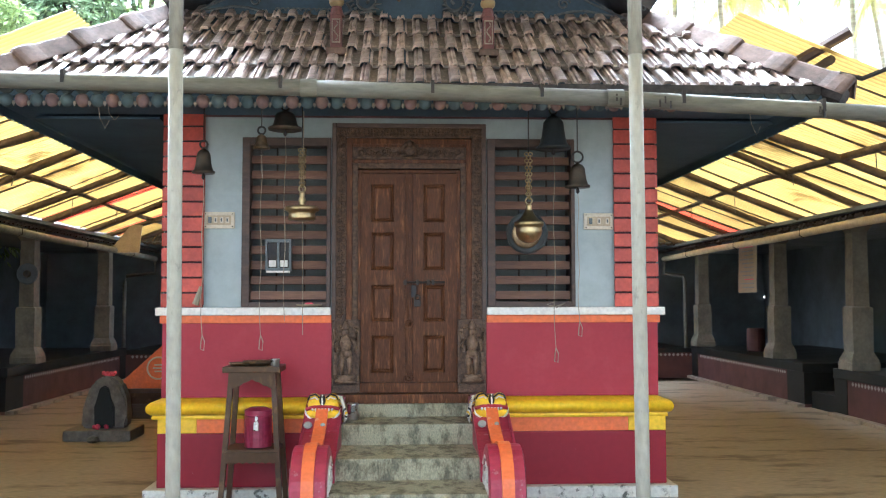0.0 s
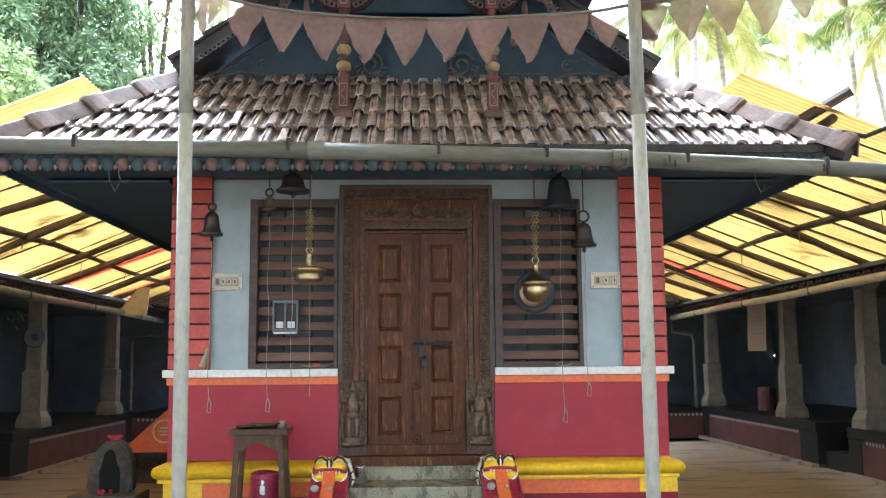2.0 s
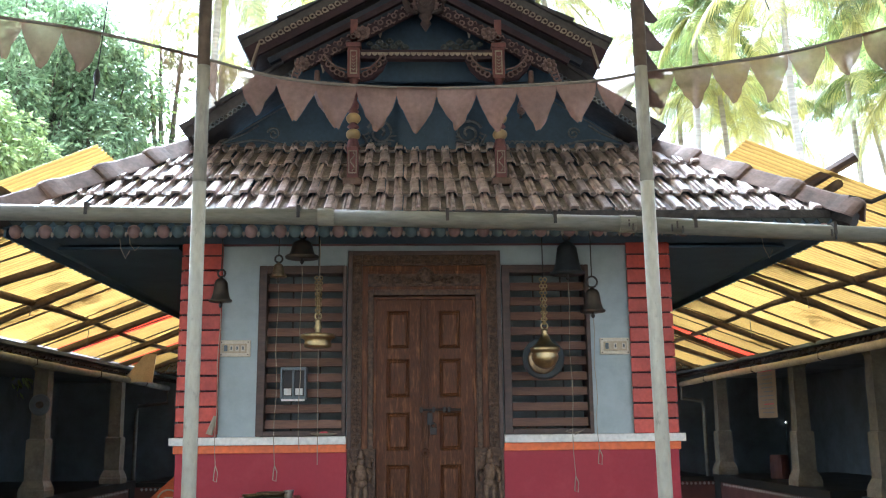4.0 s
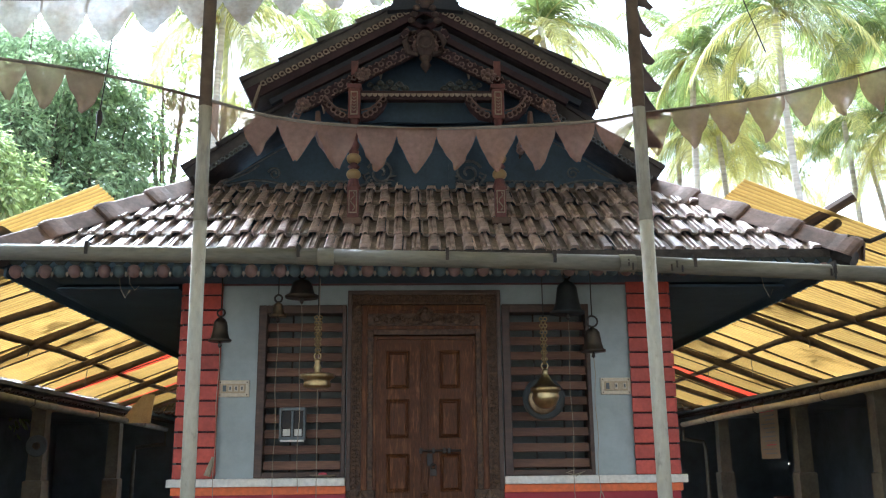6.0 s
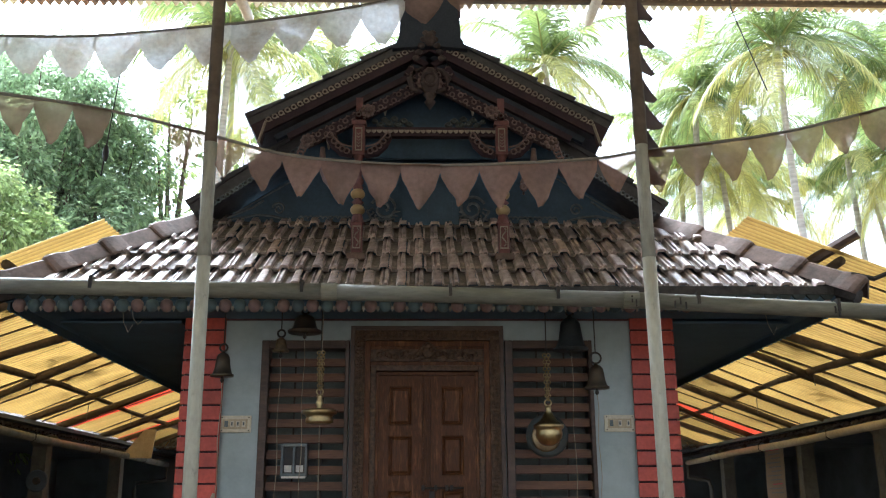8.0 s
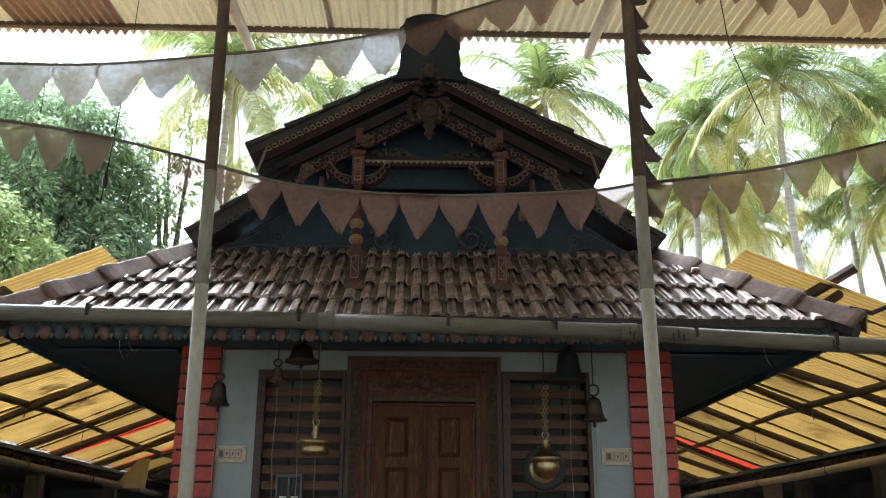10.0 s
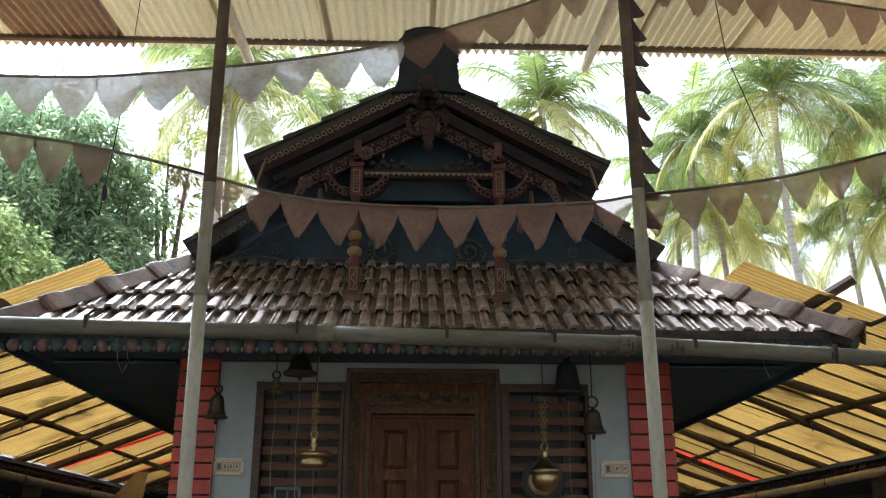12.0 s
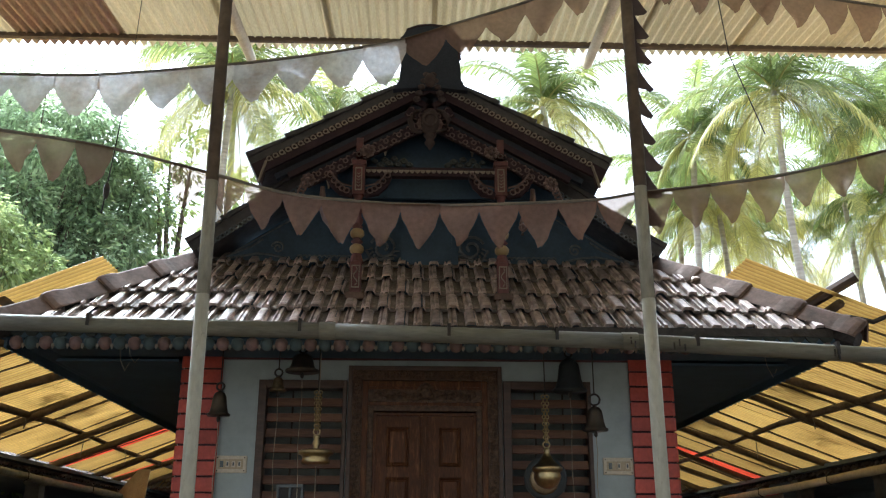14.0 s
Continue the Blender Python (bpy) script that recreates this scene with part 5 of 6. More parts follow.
# ---------------------------------------------------------------- amber sheets between shrine and galleries
for s in (-1, 1):
    name = "side_canopy"
    base, fall = (5.06, 0.377) if s > 0 else (5.02, 0.379)
    x0, x1 = 2.74, (5.88 if s > 0 else 5.6)
    ob = thing(name, (0, 0, 0), "sagging amber plastic sheet roof lashed on bamboo poles", "sheet roof", "side canopies")

    def at(x, y, drop=0.0):
        return Vector((s * x, y, base - fall * x - drop))

    y = -0.4
    n = 0
    rnd = random.Random(11 + s)
    while y < 12.0:
        wide = 0.76
        m = bmesh.new()
        count = int(wide / 0.076 * 6)
        rows = []
        for j in range(7):
            f = j / 6
            x = x0 + (x1 - x0) * f
            rows.append([m.verts.new(at(x, y + wide * 1.04 * q / count, 0.03 * math.sin(math.pi * f) + rnd.uniform(-0.002, 0.002)) + Vector((0, 0, 0.009 * math.sin(2 * math.pi * (1.04 * wide * q / count) / 0.076) + 0.008 * (n % 2)))) for q in range(count + 1)])
        for a, b in zip(rows, rows[1:]):
            for q in range(count):
                m.faces.new((a[q], a[q + 1], b[q + 1], b[q]))
        red = (s < 0 and n in (9, 13)) or (s > 0 and n in (11,))
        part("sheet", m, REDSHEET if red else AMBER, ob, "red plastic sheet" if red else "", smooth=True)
        y += wide
        n += 1
    for k, x in enumerate((3.55, 4.75)):
        bow = [at(x + 0.04 * math.sin(j * 1.3 + k), -0.3 + 12.0 * j / 8, 0.06 + 0.025 * math.sin(j * 0.9 + k)) for j in range(9)]
        part("bamboo_purlin", tube(bmesh.new(), bow, [0.041 + 0.005 * math.sin(j) for j in range(9)], 8), BAMBOO, ob, smooth=True)
    for k in range(8):
        yy = 0.35 + 1.5 * k + (0.25 if k % 2 else 0)
        bow = [at(x0 + 0.1 + (x1 - x0) * j / 5, yy + 0.12 * math.sin(j * 0.8 + k * 2), 0.115 + 0.02 * math.sin(j + k)) for j in range(6)]
        part("bamboo_rafter", tube(bmesh.new(), bow, [0.044 + 0.007 * ((j + k) % 2) for j in range(6)], 8), BAMBOO, ob, smooth=True)
    for k in range(12):
        yy = 0.1 + 0.78 * k
        yy += rnd.uniform(-0.2, 0.2)
        part("batten", tube(bmesh.new(), [at(x0 + rnd.uniform(0.1, 0.8), yy, 0.045), at(x1 - 0.05, yy + rnd.uniform(-0.25, 0.25), 0.05)], rnd.uniform(0.006, 0.018), 6), BAMBOO, ob)
    litter = bmesh.new()
    for k in range(14):
        cx, cy = rnd.uniform(x0 + 0.3, x1 - 0.2), rnd.uniform(0.2, 7.5)
        for j in range(26):
            p = at(min(x1, max(x0, cx + rnd.gauss(0, 0.14))), cy + rnd.gauss(0, 0.2), -0.035 - 0.01 * rnd.random())
            a = rnd.uniform(0, 6.28)
            u, w = Vector((math.cos(a), math.sin(a), 0)) * rnd.uniform(0.05, 0.12), Vector((-math.sin(a), math.cos(a), 0)) * rnd.uniform(0.015, 0.04)
            litter.faces.new([litter.verts.new(p + q) for q in (-u, w, u, -w)])
    tagged(part("dead_leaves", litter, BARK, ob, "dead leaves lying on the sheets"), kind="stuff")
    for k in range(9):
        yy, x = 0.3 + k * 1.0, (3.55, 4.75)[k % 2]
        p = at(x, yy, 0.1)
        part("lashing", tube(bmesh.new(), [p + Vector((0, 0, 0.05)), p + Vector((0.03, 0.03, -0.03)), p + Vector((0.02, 0.0, -0.12 - 0.08 * (k % 3)))], 0.006, 5), CORD, ob)

# ---------------------------------------------------------------- galleries round the courtyard
BACK = 11.4
for s in (-1, 1):
    face = 6.05 if s > 0 else 5.75
    ob = thing("gallery", (0, 0, 0), "dark pillared gallery on a red oxide plinth with a tiled eave", "gallery", "galleries", "structure")

    def b(x0, x1, y0, y1, z0, z1, **k):
        a = sorted((s * x0, s * x1))
        return boxed(a[0], a[1], y0, y1, z0, z1, **k)

    runs = ((-9, 5.0), (6.0, BACK)) if s > 0 else ((-9, 4.6), (5.7, BACK))
    for y0, y1 in runs:
        part("plinth", b(face, face + 2.6, y0, y1, 0.0, 0.53), GALLERYRED, ob, "red oxide plinth wall")
        part("coping", b(face - 0.03, face + 2.6, y0 - 0.02, y1, 0.53, 0.67, bevel=0.01), BLACKOXIDE, ob, "black polished coping")
        for e0, e1 in ((y0, y0 + 0.6), (y1 - 0.35, y1)):
            part("end_block", b(face - 0.008, face + 0.5, e0 - 0.008, e1 + 0.008, 0.05, 0.53), BLACKOXIDE, ob, "black oxide end of the plinth")
        part("curb", b(face - 0.12, face, y0, y1, 0.0, 0.05), CONCRETE, ob)
        m = bmesh.new()
        k = 0
        yy = max(y0 + 0.7, 1.0)
        while yy < y1 - 0.45:
            c = Vector((s * (face - 0.004), yy, 0.485))
            v = [m.verts.new(c + Vector((0, dy, dz))) for dy, dz in ((-0.035, 0), (0, -0.035), (0.035, 0), (0, 0.035))]
            w = [m.verts.new(p.co + Vector((s * 0.006, 0, 0))) for p in v]
            m.faces.new(v), m.faces.new(w[::-1])
            yy += 0.085
        part("diamond_border", m, DIAMOND, ob, "row of white diamond tiles")
    if s > 0:
        part("gap_steps", b(face + 0.5, face + 2.6, 5.0, 6.0, 0.0, 0.5), BLACKOXIDE, ob)
        part("gap_step", b(face + 0.1, face + 0.5, 5.02, 5.98, 0.0, 0.25), BLACKOXIDE, ob)
    part("back_wall", b(face + 2.6, face + 2.8, -9, BACK + 2.6, 0, 3.6), GALLERYDARK, ob, "dark inner wall")
    part("gallery_ceiling", b(face - 0.45, face + 2.8, -9, BACK + 2.6, 2.75, 2.8), GALLERYDARK, ob)
    for y in ((-3.7, -0.9, 1.9, 4.6, 7.25, 11.15) if s > 0 else (-4.6, -1.8, 1.0, 3.75, 6.72, 10.34)):
        m = bmesh.new()
        c = s * (face + (0.15 if s > 0 else 0.1))
        box(m, c - 0.2, c + 0.2, y - 0.2, y + 0.2, 0.67, 0.78, bevel=0.012)
        v = []
        for h, z in ((0.19, 0.78), (0.185, 0.82), (0.14, 0.92), (0.145, 1.5), (0.14, 1.53), (0.112, 1.54), (0.112, 1.56), (0.105, 2.56), (0.16, 2.66), (0.16, 2.76)):
            v.append([m.verts.new((c + i * h, y + j * h, z)) for i, j in ((-1, -1), (1, -1), (1, 1), (-1, 1))])
        for p, q in zip(v, v[1:]):
            for k in range(4):
                m.faces.new((p[k], p[(k + 1) % 4], q[(k + 1) % 4], q[k]))
        part("pillar", m, PLASTERGREY, ob, "plastered square pillar with a flared base")
    # eave of clay tiles
    m = bmesh.new()
    edge = face - 0.42
    lay(m, (s * edge, -9 if s > 0 else BACK + 2, 2.71), (0, s, 0), (s, 0, 0.5), int((BACK + 11) / TW), 8, lambda c: True)
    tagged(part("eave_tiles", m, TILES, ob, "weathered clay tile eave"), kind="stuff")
    m = bmesh.new()
    e = edge - 0.1
    line = [Vector((s * e, -9 + (BACK + 9.2) * k / 24, 2.66 - 0.006 * k + 0.008 * math.sin(k))) for k in range(25)]
    part("eave_gutter", tube(m, line, 0.055, 12), TINPIPE if s > 0 else PVC, ob, "weathered plastic gutter pipe", smooth=True)
    for k in range(5):
        p = line[10 + 3 * k]
        part("gutter_hook", tube(bmesh.new(), [p + Vector((0, 0, 0.1)), p + Vector((-s * 0.06, 0, 0.06)), p + Vector((-s * 0.065, 0, -0.03)), p + Vector((0, 0, -0.065))], 0.008, 5), IRON, ob)
    d, bend = line[-1], 0.45 if s > 0 else 0.62
    part("down_pipe", tube(bmesh.new(), [d, d + Vector((0, 0.02, -0.3)), d + Vector((s * (bend - 0.03), 0.02, -0.36)), d + Vector((s * bend, 0.0, -0.5)), Vector((d.x + s * bend, d.y, 0.3))], 0.04, 10), PVC, ob, "grey down pipe", smooth=True)
back = thing("gallery", (0, 0, 0), "dark pillared gallery closing the courtyard behind the shrine", "gallery", "galleries", "structure")
part("plinth", boxed(-5.75, 6.05, BACK, BACK + 2.6, 0, 0.53), GALLERYRED, back, "red oxide plinth wall")
part("coping", boxed(-5.75, 6.05, BACK - 0.03, BACK + 2.6, 0.53, 0.62), BLACKOXIDE, back, "black polished coping")
part("back_wall", boxed(-8.5, 8.8, BACK + 2.6, BACK + 2.8, 0, 3.6), GALLERYDARK, back, "dark inner wall")
part("gallery_ceiling", boxed(-5.6, 6.0, BACK - 0.4, BACK + 2.8, 2.8, 2.84), GALLERYDARK, back)
m = bmesh.new()
for k in range(130):
    c = Vector((-5.6 + k * 0.09, BACK - 0.004, 0.485))
    v = [m.verts.new(c + Vector((dx, 0, dz))) for dx, dz in ((-0.035, 0), (0, -0.035), (0.035, 0), (0, 0.035))]
    m.faces.new(v)
part("diamond_border", m, DIAMOND, back, "row of white diamond tiles")
m = bmesh.new()
lay(m, (-5.8, BACK - 0.4, 2.78), (1, 0, 0), (0, 1, 0.5), 46, 8, lambda c: True)
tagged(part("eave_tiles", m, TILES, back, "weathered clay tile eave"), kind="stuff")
# ---------------------------------------------------------------- bells, hanging lamps and wall fittings
BELL = [(1.0, 0.0), (0.98, 0.04), (0.82, 0.16), (0.7, 0.36), (0.63, 0.62), (0.58, 0.8), (0.42, 0.93), (0.16, 1.0), (0.14, 1.05)]


def hanging_bell(x, y, z0, z1, r, metal, label, rope_to, knot=True, ring_r=0.03, hook=0.12):
    h = z1 - z0
    ob = thing("temple_bell", (x, y, z0), label, "bell", "hanging bells")
    body = bmesh.new()
    lathe(body, [(a * r, b * h) for a, b in BELL], 24)
    part("bell_body", body, metal, ob, smooth=True)
    part("bell_rim", ring(bmesh.new(), (0, 0, 0.012), r * 0.97, r * 0.06, "z", 24, 6), metal, ob, smooth=True)
    part("ring", ring(bmesh.new(), (0, 0, h * 1.05 + ring_r), ring_r, 0.008), IRON, ob)
    part("clapper", lathe(bmesh.new(), [(0.004, 0.1), (0.006, 0.0), (0.014, -0.02), (0.016, -0.035), (0.004, -0.05)], 8), IRON, ob)
    part("hanger", tube(bmesh.new(), [(0, 0, h * 1.05 + 2 * ring_r), (0, 0, 3.2 - z0)], 0.005, 6), IRON, ob, "thin iron hanging rod")
    if rope_to is not None:
        p = [(0, 0, -0.04)] + [(0.008 * math.sin(k * 1.7), -0.004 * k / 8, -0.04 + (rope_to - z0 + 0.04) * k / 8) for k in range(1, 9)]
        part("pull_rope", tube(bmesh.new(), p, 0.0031, 5), ROPE, ob, "thin pull cord")
        if knot:
            q = Vector(p[-1])
            part("rope_loop", tube(bmesh.new(), [q, q + Vector((0.02, 0, -0.05)), q + Vector((0.014, 0, -0.12)), q + Vector((-0.012, 0, -0.11)), q + Vector((-0.008, 0, -0.05)), q], 0.0042, 5), ROPE, ob, "knotted end loop")
    return ob


hanging_bell(-1.655, -0.45, 2.647, 2.84, 0.09, BRONZE, "dark bronze temple bell on a hook by the pier", 1.36, True, 0.03)
hanging_bell(1.352, -0.45, 2.545, 2.74, 0.1, BRONZE, "tarnished bronze bell on an iron ring", 1.46, True, 0.045)
hanging_bell(-1.009, -0.45, 3.0, 3.15, 0.135, BRONZE, "squat black bronze bell under the eave", 1.47, False)
hanging_bell(-1.197, -0.45, 2.845, 2.96, 0.068, BRASSOLD, "small tarnished brass bell", 1.36, True, 0.03)
hanging_bell(1.165, -0.4, 2.865, 3.14, 0.14, IRON2, "large blackened bell under the eave", 1.25, True)


def chain(bm, p, q, n, r=0.014):
    p, q = Vector(p), Vector(q)
    for k in range(n):
        ring(bm, p.lerp(q, (k + 0.5) / n), r, 0.0045, "y" if k % 2 else "x", 8, 5)


def hanging_lamp(x, y, z, r, top, kind, label):
    ob = thing("hanging_lamp", (x, y, z), label, "lamp", "hanging lamps")
    if kind == 0:
        body = [(0.02, 0.18), (0.028, 0.165), (0.02, 0.15), (0.026, 0.13), (0.034, 0.11), (0.022, 0.09), (0.024, 0.06), (r * 0.9, 0.062), (r, 0.056), (r, 0.03), (r * 0.84, 0.022), (r * 0.74, 0.006), (r * 0.76, -0.006), (r * 0.8, -0.03), (r * 0.76, -0.042), (r * 0.5, -0.05)]
    else:
        body = [(0.018, 0.2), (0.026, 0.18), (0.02, 0.165), (0.04, 0.13), (0.05, 0.11), (0.07, 0.085), (r * 0.85, 0.06), (r, 0.05), (r, 0.026), (r * 0.88, 0.016), (r * 0.84, 0.0), (r * 0.9, -0.02), (r * 0.84, -0.05), (r * 0.66, -0.085), (r * 0.36, -0.108), (0.02, -0.115)]
    part("lamp_body", lathe(bmesh.new(), body[::-1], 28), BRASS, ob, smooth=True)
    part("loop", ring(bmesh.new(), (0, 0, body[0][1] + 0.024), 0.026, 0.006), BRASS, ob)
    for e in (-1, 1):
        m = bmesh.new()
        chain(m, (e * 0.006, 0, body[0][1] + 0.04), (e * 0.016, 0, top - z), 14, 0.016)
        part("chain", m, BRASS, ob, "brass link chain")
    part("hanger", tube(bmesh.new(), [(0, 0, top - z), (0, 0, 3.2 - z)], 0.005, 6), IRON, ob)
    return ob


hanging_lamp(-0.866, -0.5, 2.315, 0.138, 2.84, 0, "polished brass hanging oil lamp on a chain")
hanging_lamp(0.945, -0.5, 2.205, 0.12, 2.82, 1, "brass hanging oil lamp on a chain before a gong")
ob = thing("gong", (0.985, -0.1, 2.2), "dark round metal gong hung against the louvres", "gong")
part("disc", lathe(bmesh.new(), [(0.16, -0.02), (0.176, -0.012), (0.176, 0.012), (0.16, 0.02)], 36, axis="y"), IRON2, ob)
part("gong_boss", lathe(bmesh.new(), [(0.02, -0.04), (0.108, -0.034), (0.122, -0.024), (0.122, 0.0)], 32, (-0.012, 0, -0.01), axis="y"), BRASSOLD, ob, "worn brass centre", smooth=True)
part("hanger", tube(bmesh.new(), [(0, 0, 0.16), (0, 0, 0.5)], 0.004, 5), IRON, ob)


def switch_board(x0, x1, z0, z1, count, label):
    ob = thing("switch_board", ((x0 + x1) / 2, 0, (z0 + z1) / 2), label, "switch", "switch boards")
    w, h = (x1 - x0) / 2, (z1 - z0) / 2
    part("back_plate", boxed(-w, w, -0.028, 0, -h, h, bevel=0.006), PLASTIC, ob)
    part("face_plate", boxed(-w * 0.78, w * 0.78, -0.036, -0.028, -h * 0.56, h * 0.56, bevel=0.003), TINPIPE, ob, "yellowed inner plate")
    for k in range(count):
        c = -w * 0.56 + 1.12 * w * k / (count - 1)
        part("switch", boxed(c - w * 0.11, c + w * 0.11, -0.046, -0.036, -h * 0.36, h * 0.36, bevel=0.003), GREYBOX if k == 0 else PLASTIC, ob)
        part("toggle", boxed(c - w * 0.05, c + w * 0.05, -0.05, -0.046, -h * 0.2, h * 0.2, bevel=0.002), GREYBOX, ob, "dark toggle slot")
    for sx in (-1, 1):
        for sz in (-1, 1):
            part("screw", lathe(bmesh.new(), [(0.005, -0.031), (0.005, -0.027)], 8, (sx * w * 0.86, 0, sz * h * 0.76), "y"), IRON, ob)


switch_board(-1.742, -1.482, 2.24, 2.379, 4, "cream plastic switch board on the blue wall")
switch_board(1.485, 1.74, 2.237, 2.378, 3, "cream plastic switch board with a dark socket")
ob = thing("mirror_box", (-1.106, -0.06, 2.01), "small grey framed glass fronted box with papers", "box")
m = bmesh.new()
for x0, x1, z0, z1 in ((-0.107, -0.09, -0.13, 0.135), (0.09, 0.107, -0.13, 0.135), (-0.09, 0.09, 0.11, 0.135), (-0.09, 0.09, -0.13, -0.105), (-0.008, 0.008, -0.105, 0.11)):
    box(m, x0, x1, -0.04, 0.05, z0, z1, bevel=0.003)
part("frame", m, GREYBOX, ob)
part("backing", boxed(-0.09, 0.09, 0.0, 0.04, -0.105, 0.11), IRON, ob)
for c in (-0.05, 0.045):
    part("slip", boxed(c - 0.03, c + 0.03, -0.006, 0.0, -0.095, -0.04), WHITE, ob, "white slip of paper")
part("tray", boxed(-0.09, 0.1, -0.08, -0.04, -0.145, -0.13), WHITE, ob)
ob = thing("offering_plate", (-0.85, -0.02, 1.58), "small pale plate with red powder on the ledge", "plate")
part("dish", lathe(bmesh.new(), [(0.05, 0.0), (0.11, 0.012), (0.115, 0.022), (0.1, 0.016), (0.01, 0.01)], 20), PAPER, ob, smooth=True)
part("powder", ball(bmesh.new(), (0, 0, 0.022), 0.05, (1, 1, 0.4)), FLOWER, ob)
for x, z1, z0, d in ((-0.865, 2.2, 1.3, 0.0),):
    m = tube(bmesh.new(), [(x, -0.42, 3.16), (x - 0.005, -0.42, 2.2), (x, -0.4, 1.36)], 0.0035, 5)
    solid("pull_cord", m, ROPE, "thin grey cord hanging under the eave", "cord")
solid("wall_cable", tube(bmesh.new(), [(-1.735, -0.06, 3.2), (-1.73, -0.062, 2.6), (-1.738, -0.06, 2.0), (-1.73, -0.062, 1.6)], 0.008, 6), BRICKCORD, "red insulated cable down the corner pier", "cable")
solid("cleaning_brush", tube(bmesh.new(), [(-1.745, -0.07, 1.75), (-1.79, -0.07, 1.6)], [0.014, 0.03], 7), ROPE, "small straw brush tied to the cable", "brush")
solid("hanging_twine", tube(bmesh.new(), [(1.165, -0.41, 1.62), (1.1, -0.42, 1.6), (1.16, -0.42, 1.58), (1.25, -0.42, 1.61), (1.17, -0.42, 1.57)], 0.004, 5), ROPE, "loose twine tied round a bell cord", "twine")

for x, d in ((-2.35, 0.2), (-2.28, 0.14), (2.6, 0.22)):
    solid("loose_wire", tube(bmesh.new(), [(x, -0.9, 3.14), (x + 0.02, -0.9, 3.1 - d * 0.5), (x + 0.06, -0.9, 3.12 - d), (x + 0.09, -0.9, 3.1 - d * 0.6)], 0.0025, 5), ROPE, "thin loose wire end under the eave", "wire")
# ---------------------------------------------------------------- stool with offering box
ST = Vector((-1.23, -0.3, 0.1))
stool = thing("stool", (ST.x, -0.45, 0.0), "tall dark wooden stand with splayed legs and a shelf", "stool")
part("top", boxed(-0.255, 0.25, -0.2, 0.2, 1.045, 1.09, bevel=0.008), STOOLWOOD, stool, "worn square top")
for sx in (-1, 1):
    for sy in (-1, 1):
        m = bmesh.new()
        v = []
        for z, k in ((1.045, 0.182), (0.0, 0.262)):
            c = Vector((sx * k, sy * k * 0.78, z))
            v.append([m.verts.new(c + Vector((dx * 0.022, dy * 0.022, 0))) for dx, dy in ((-1, -1), (1, -1), (1, 1), (-1, 1))])
        for k in range(4):
            m.faces.new((v[0][k], v[0][(k + 1) % 4], v[1][(k + 1) % 4], v[1][k]))
        m.faces.new(v[0]), m.faces.new(v[1][::-1])
        part("leg", m, STOOLWOOD, stool)
for y in (-0.17, 0.15):
    arch = [(-0.2, 1.045), (0.2, 1.045)] + [(0.2 - 0.4 * k / 12, 1.045 - 0.05 - 0.065 * abs(math.cos(math.pi * (k / 12))) ** 1.5 - 0.008 * (k % 2)) for k in range(13)]
    part("apron", slab(bmesh.new(), arch, y - 0.01, y + 0.012), STOOLWOOD, stool, "scalloped apron")
part("shelf", boxed(-0.235, 0.235, -0.19, 0.18, 0.455, 0.475), STOOLWOOD, stool)
rail = [(-0.23, 0.455), (0.23, 0.455)] + [(0.23 - 0.46 * k / 14, 0.385 - 0.012 * (k % 2)) for k in range(15)]
part("shelf_rail", slab(bmesh.new(), rail, -0.212, -0.19), STOOLWOOD, stool, "scalloped shelf rail")
stool.scale = (0.88, 0.9, 1.03)
tin = thing("offering_box", (-1.2, -0.46, 0.491), "maroon tin offering box with a steel padlock", "box")
m = bmesh.new()
lathe(m, [(0.104, 0.0), (0.107, 0.006), (0.107, 0.235), (0.11, 0.238), (0.11, 0.25), (0.107, 0.252), (0.107, 0.285), (0.06, 0.306), (0.01, 0.31)], 28)
part("tin", m, TINRED, tin, smooth=False)
part("lid_band", ring(bmesh.new(), (0, 0, 0.245), 0.109, 0.004, "z", 28, 5), TINRED, tin)
m = bmesh.new()
box(m, -0.018, 0.022, -0.13, -0.108, 0.135, 0.185, bevel=0.006)
ring(m, (0.002, -0.119, 0.19), 0.016, 0.004)
part("padlock", m, STEEL, tin, "steel padlock")
part("hasp", boxed(-0.008, 0.012, -0.115, -0.104, 0.18, 0.245), STEEL, tin)
for x, y, r, h, mat, label, name in ((-1.34, -0.5, 0.085, 0.022, BRASSOLD, "shallow tarnished metal tray on the stand", "tray"), (-1.2, -0.42, 0.13, 0.03, BRASSOLD, "wide tarnished brass plate on the stand", "plate")):
    ob = thing(name, (x, y, 1.123), label, name)
    part("dish", lathe(bmesh.new(), [(r * 0.7, 0.0), (r * 0.95, h * 0.6), (r, h), (r * 0.96, h), (r * 0.7, 0.006), (0.01, 0.005)], 24), mat, ob, smooth=True)
    part("dish_rim", ring(bmesh.new(), (0, 0, h), r * 0.985, 0.004, "z", 24, 5), mat, ob)
CUP = [(0.036, 0.0), (0.038, 0.003), (0.038, 0.05), (0.041, 0.056), (0.038, 0.056), (0.034, 0.01), (0.005, 0.008)]
ob = thing("steel_cup", (-1.06, -0.56, 1.123), "small shiny steel cup on the stand", "cup", "steel cups")
part("cup", lathe(bmesh.new(), CUP, 20), STEEL, ob, smooth=True)
ob = thing("steel_cup", (-0.47, -0.36, 0.681), "steel tumbler on the top step", "cup", "steel cups")
part("cup", lathe(bmesh.new(), [(a * 1.3, b * 2.3) for a, b in CUP], 20), STEEL, ob, smooth=True)

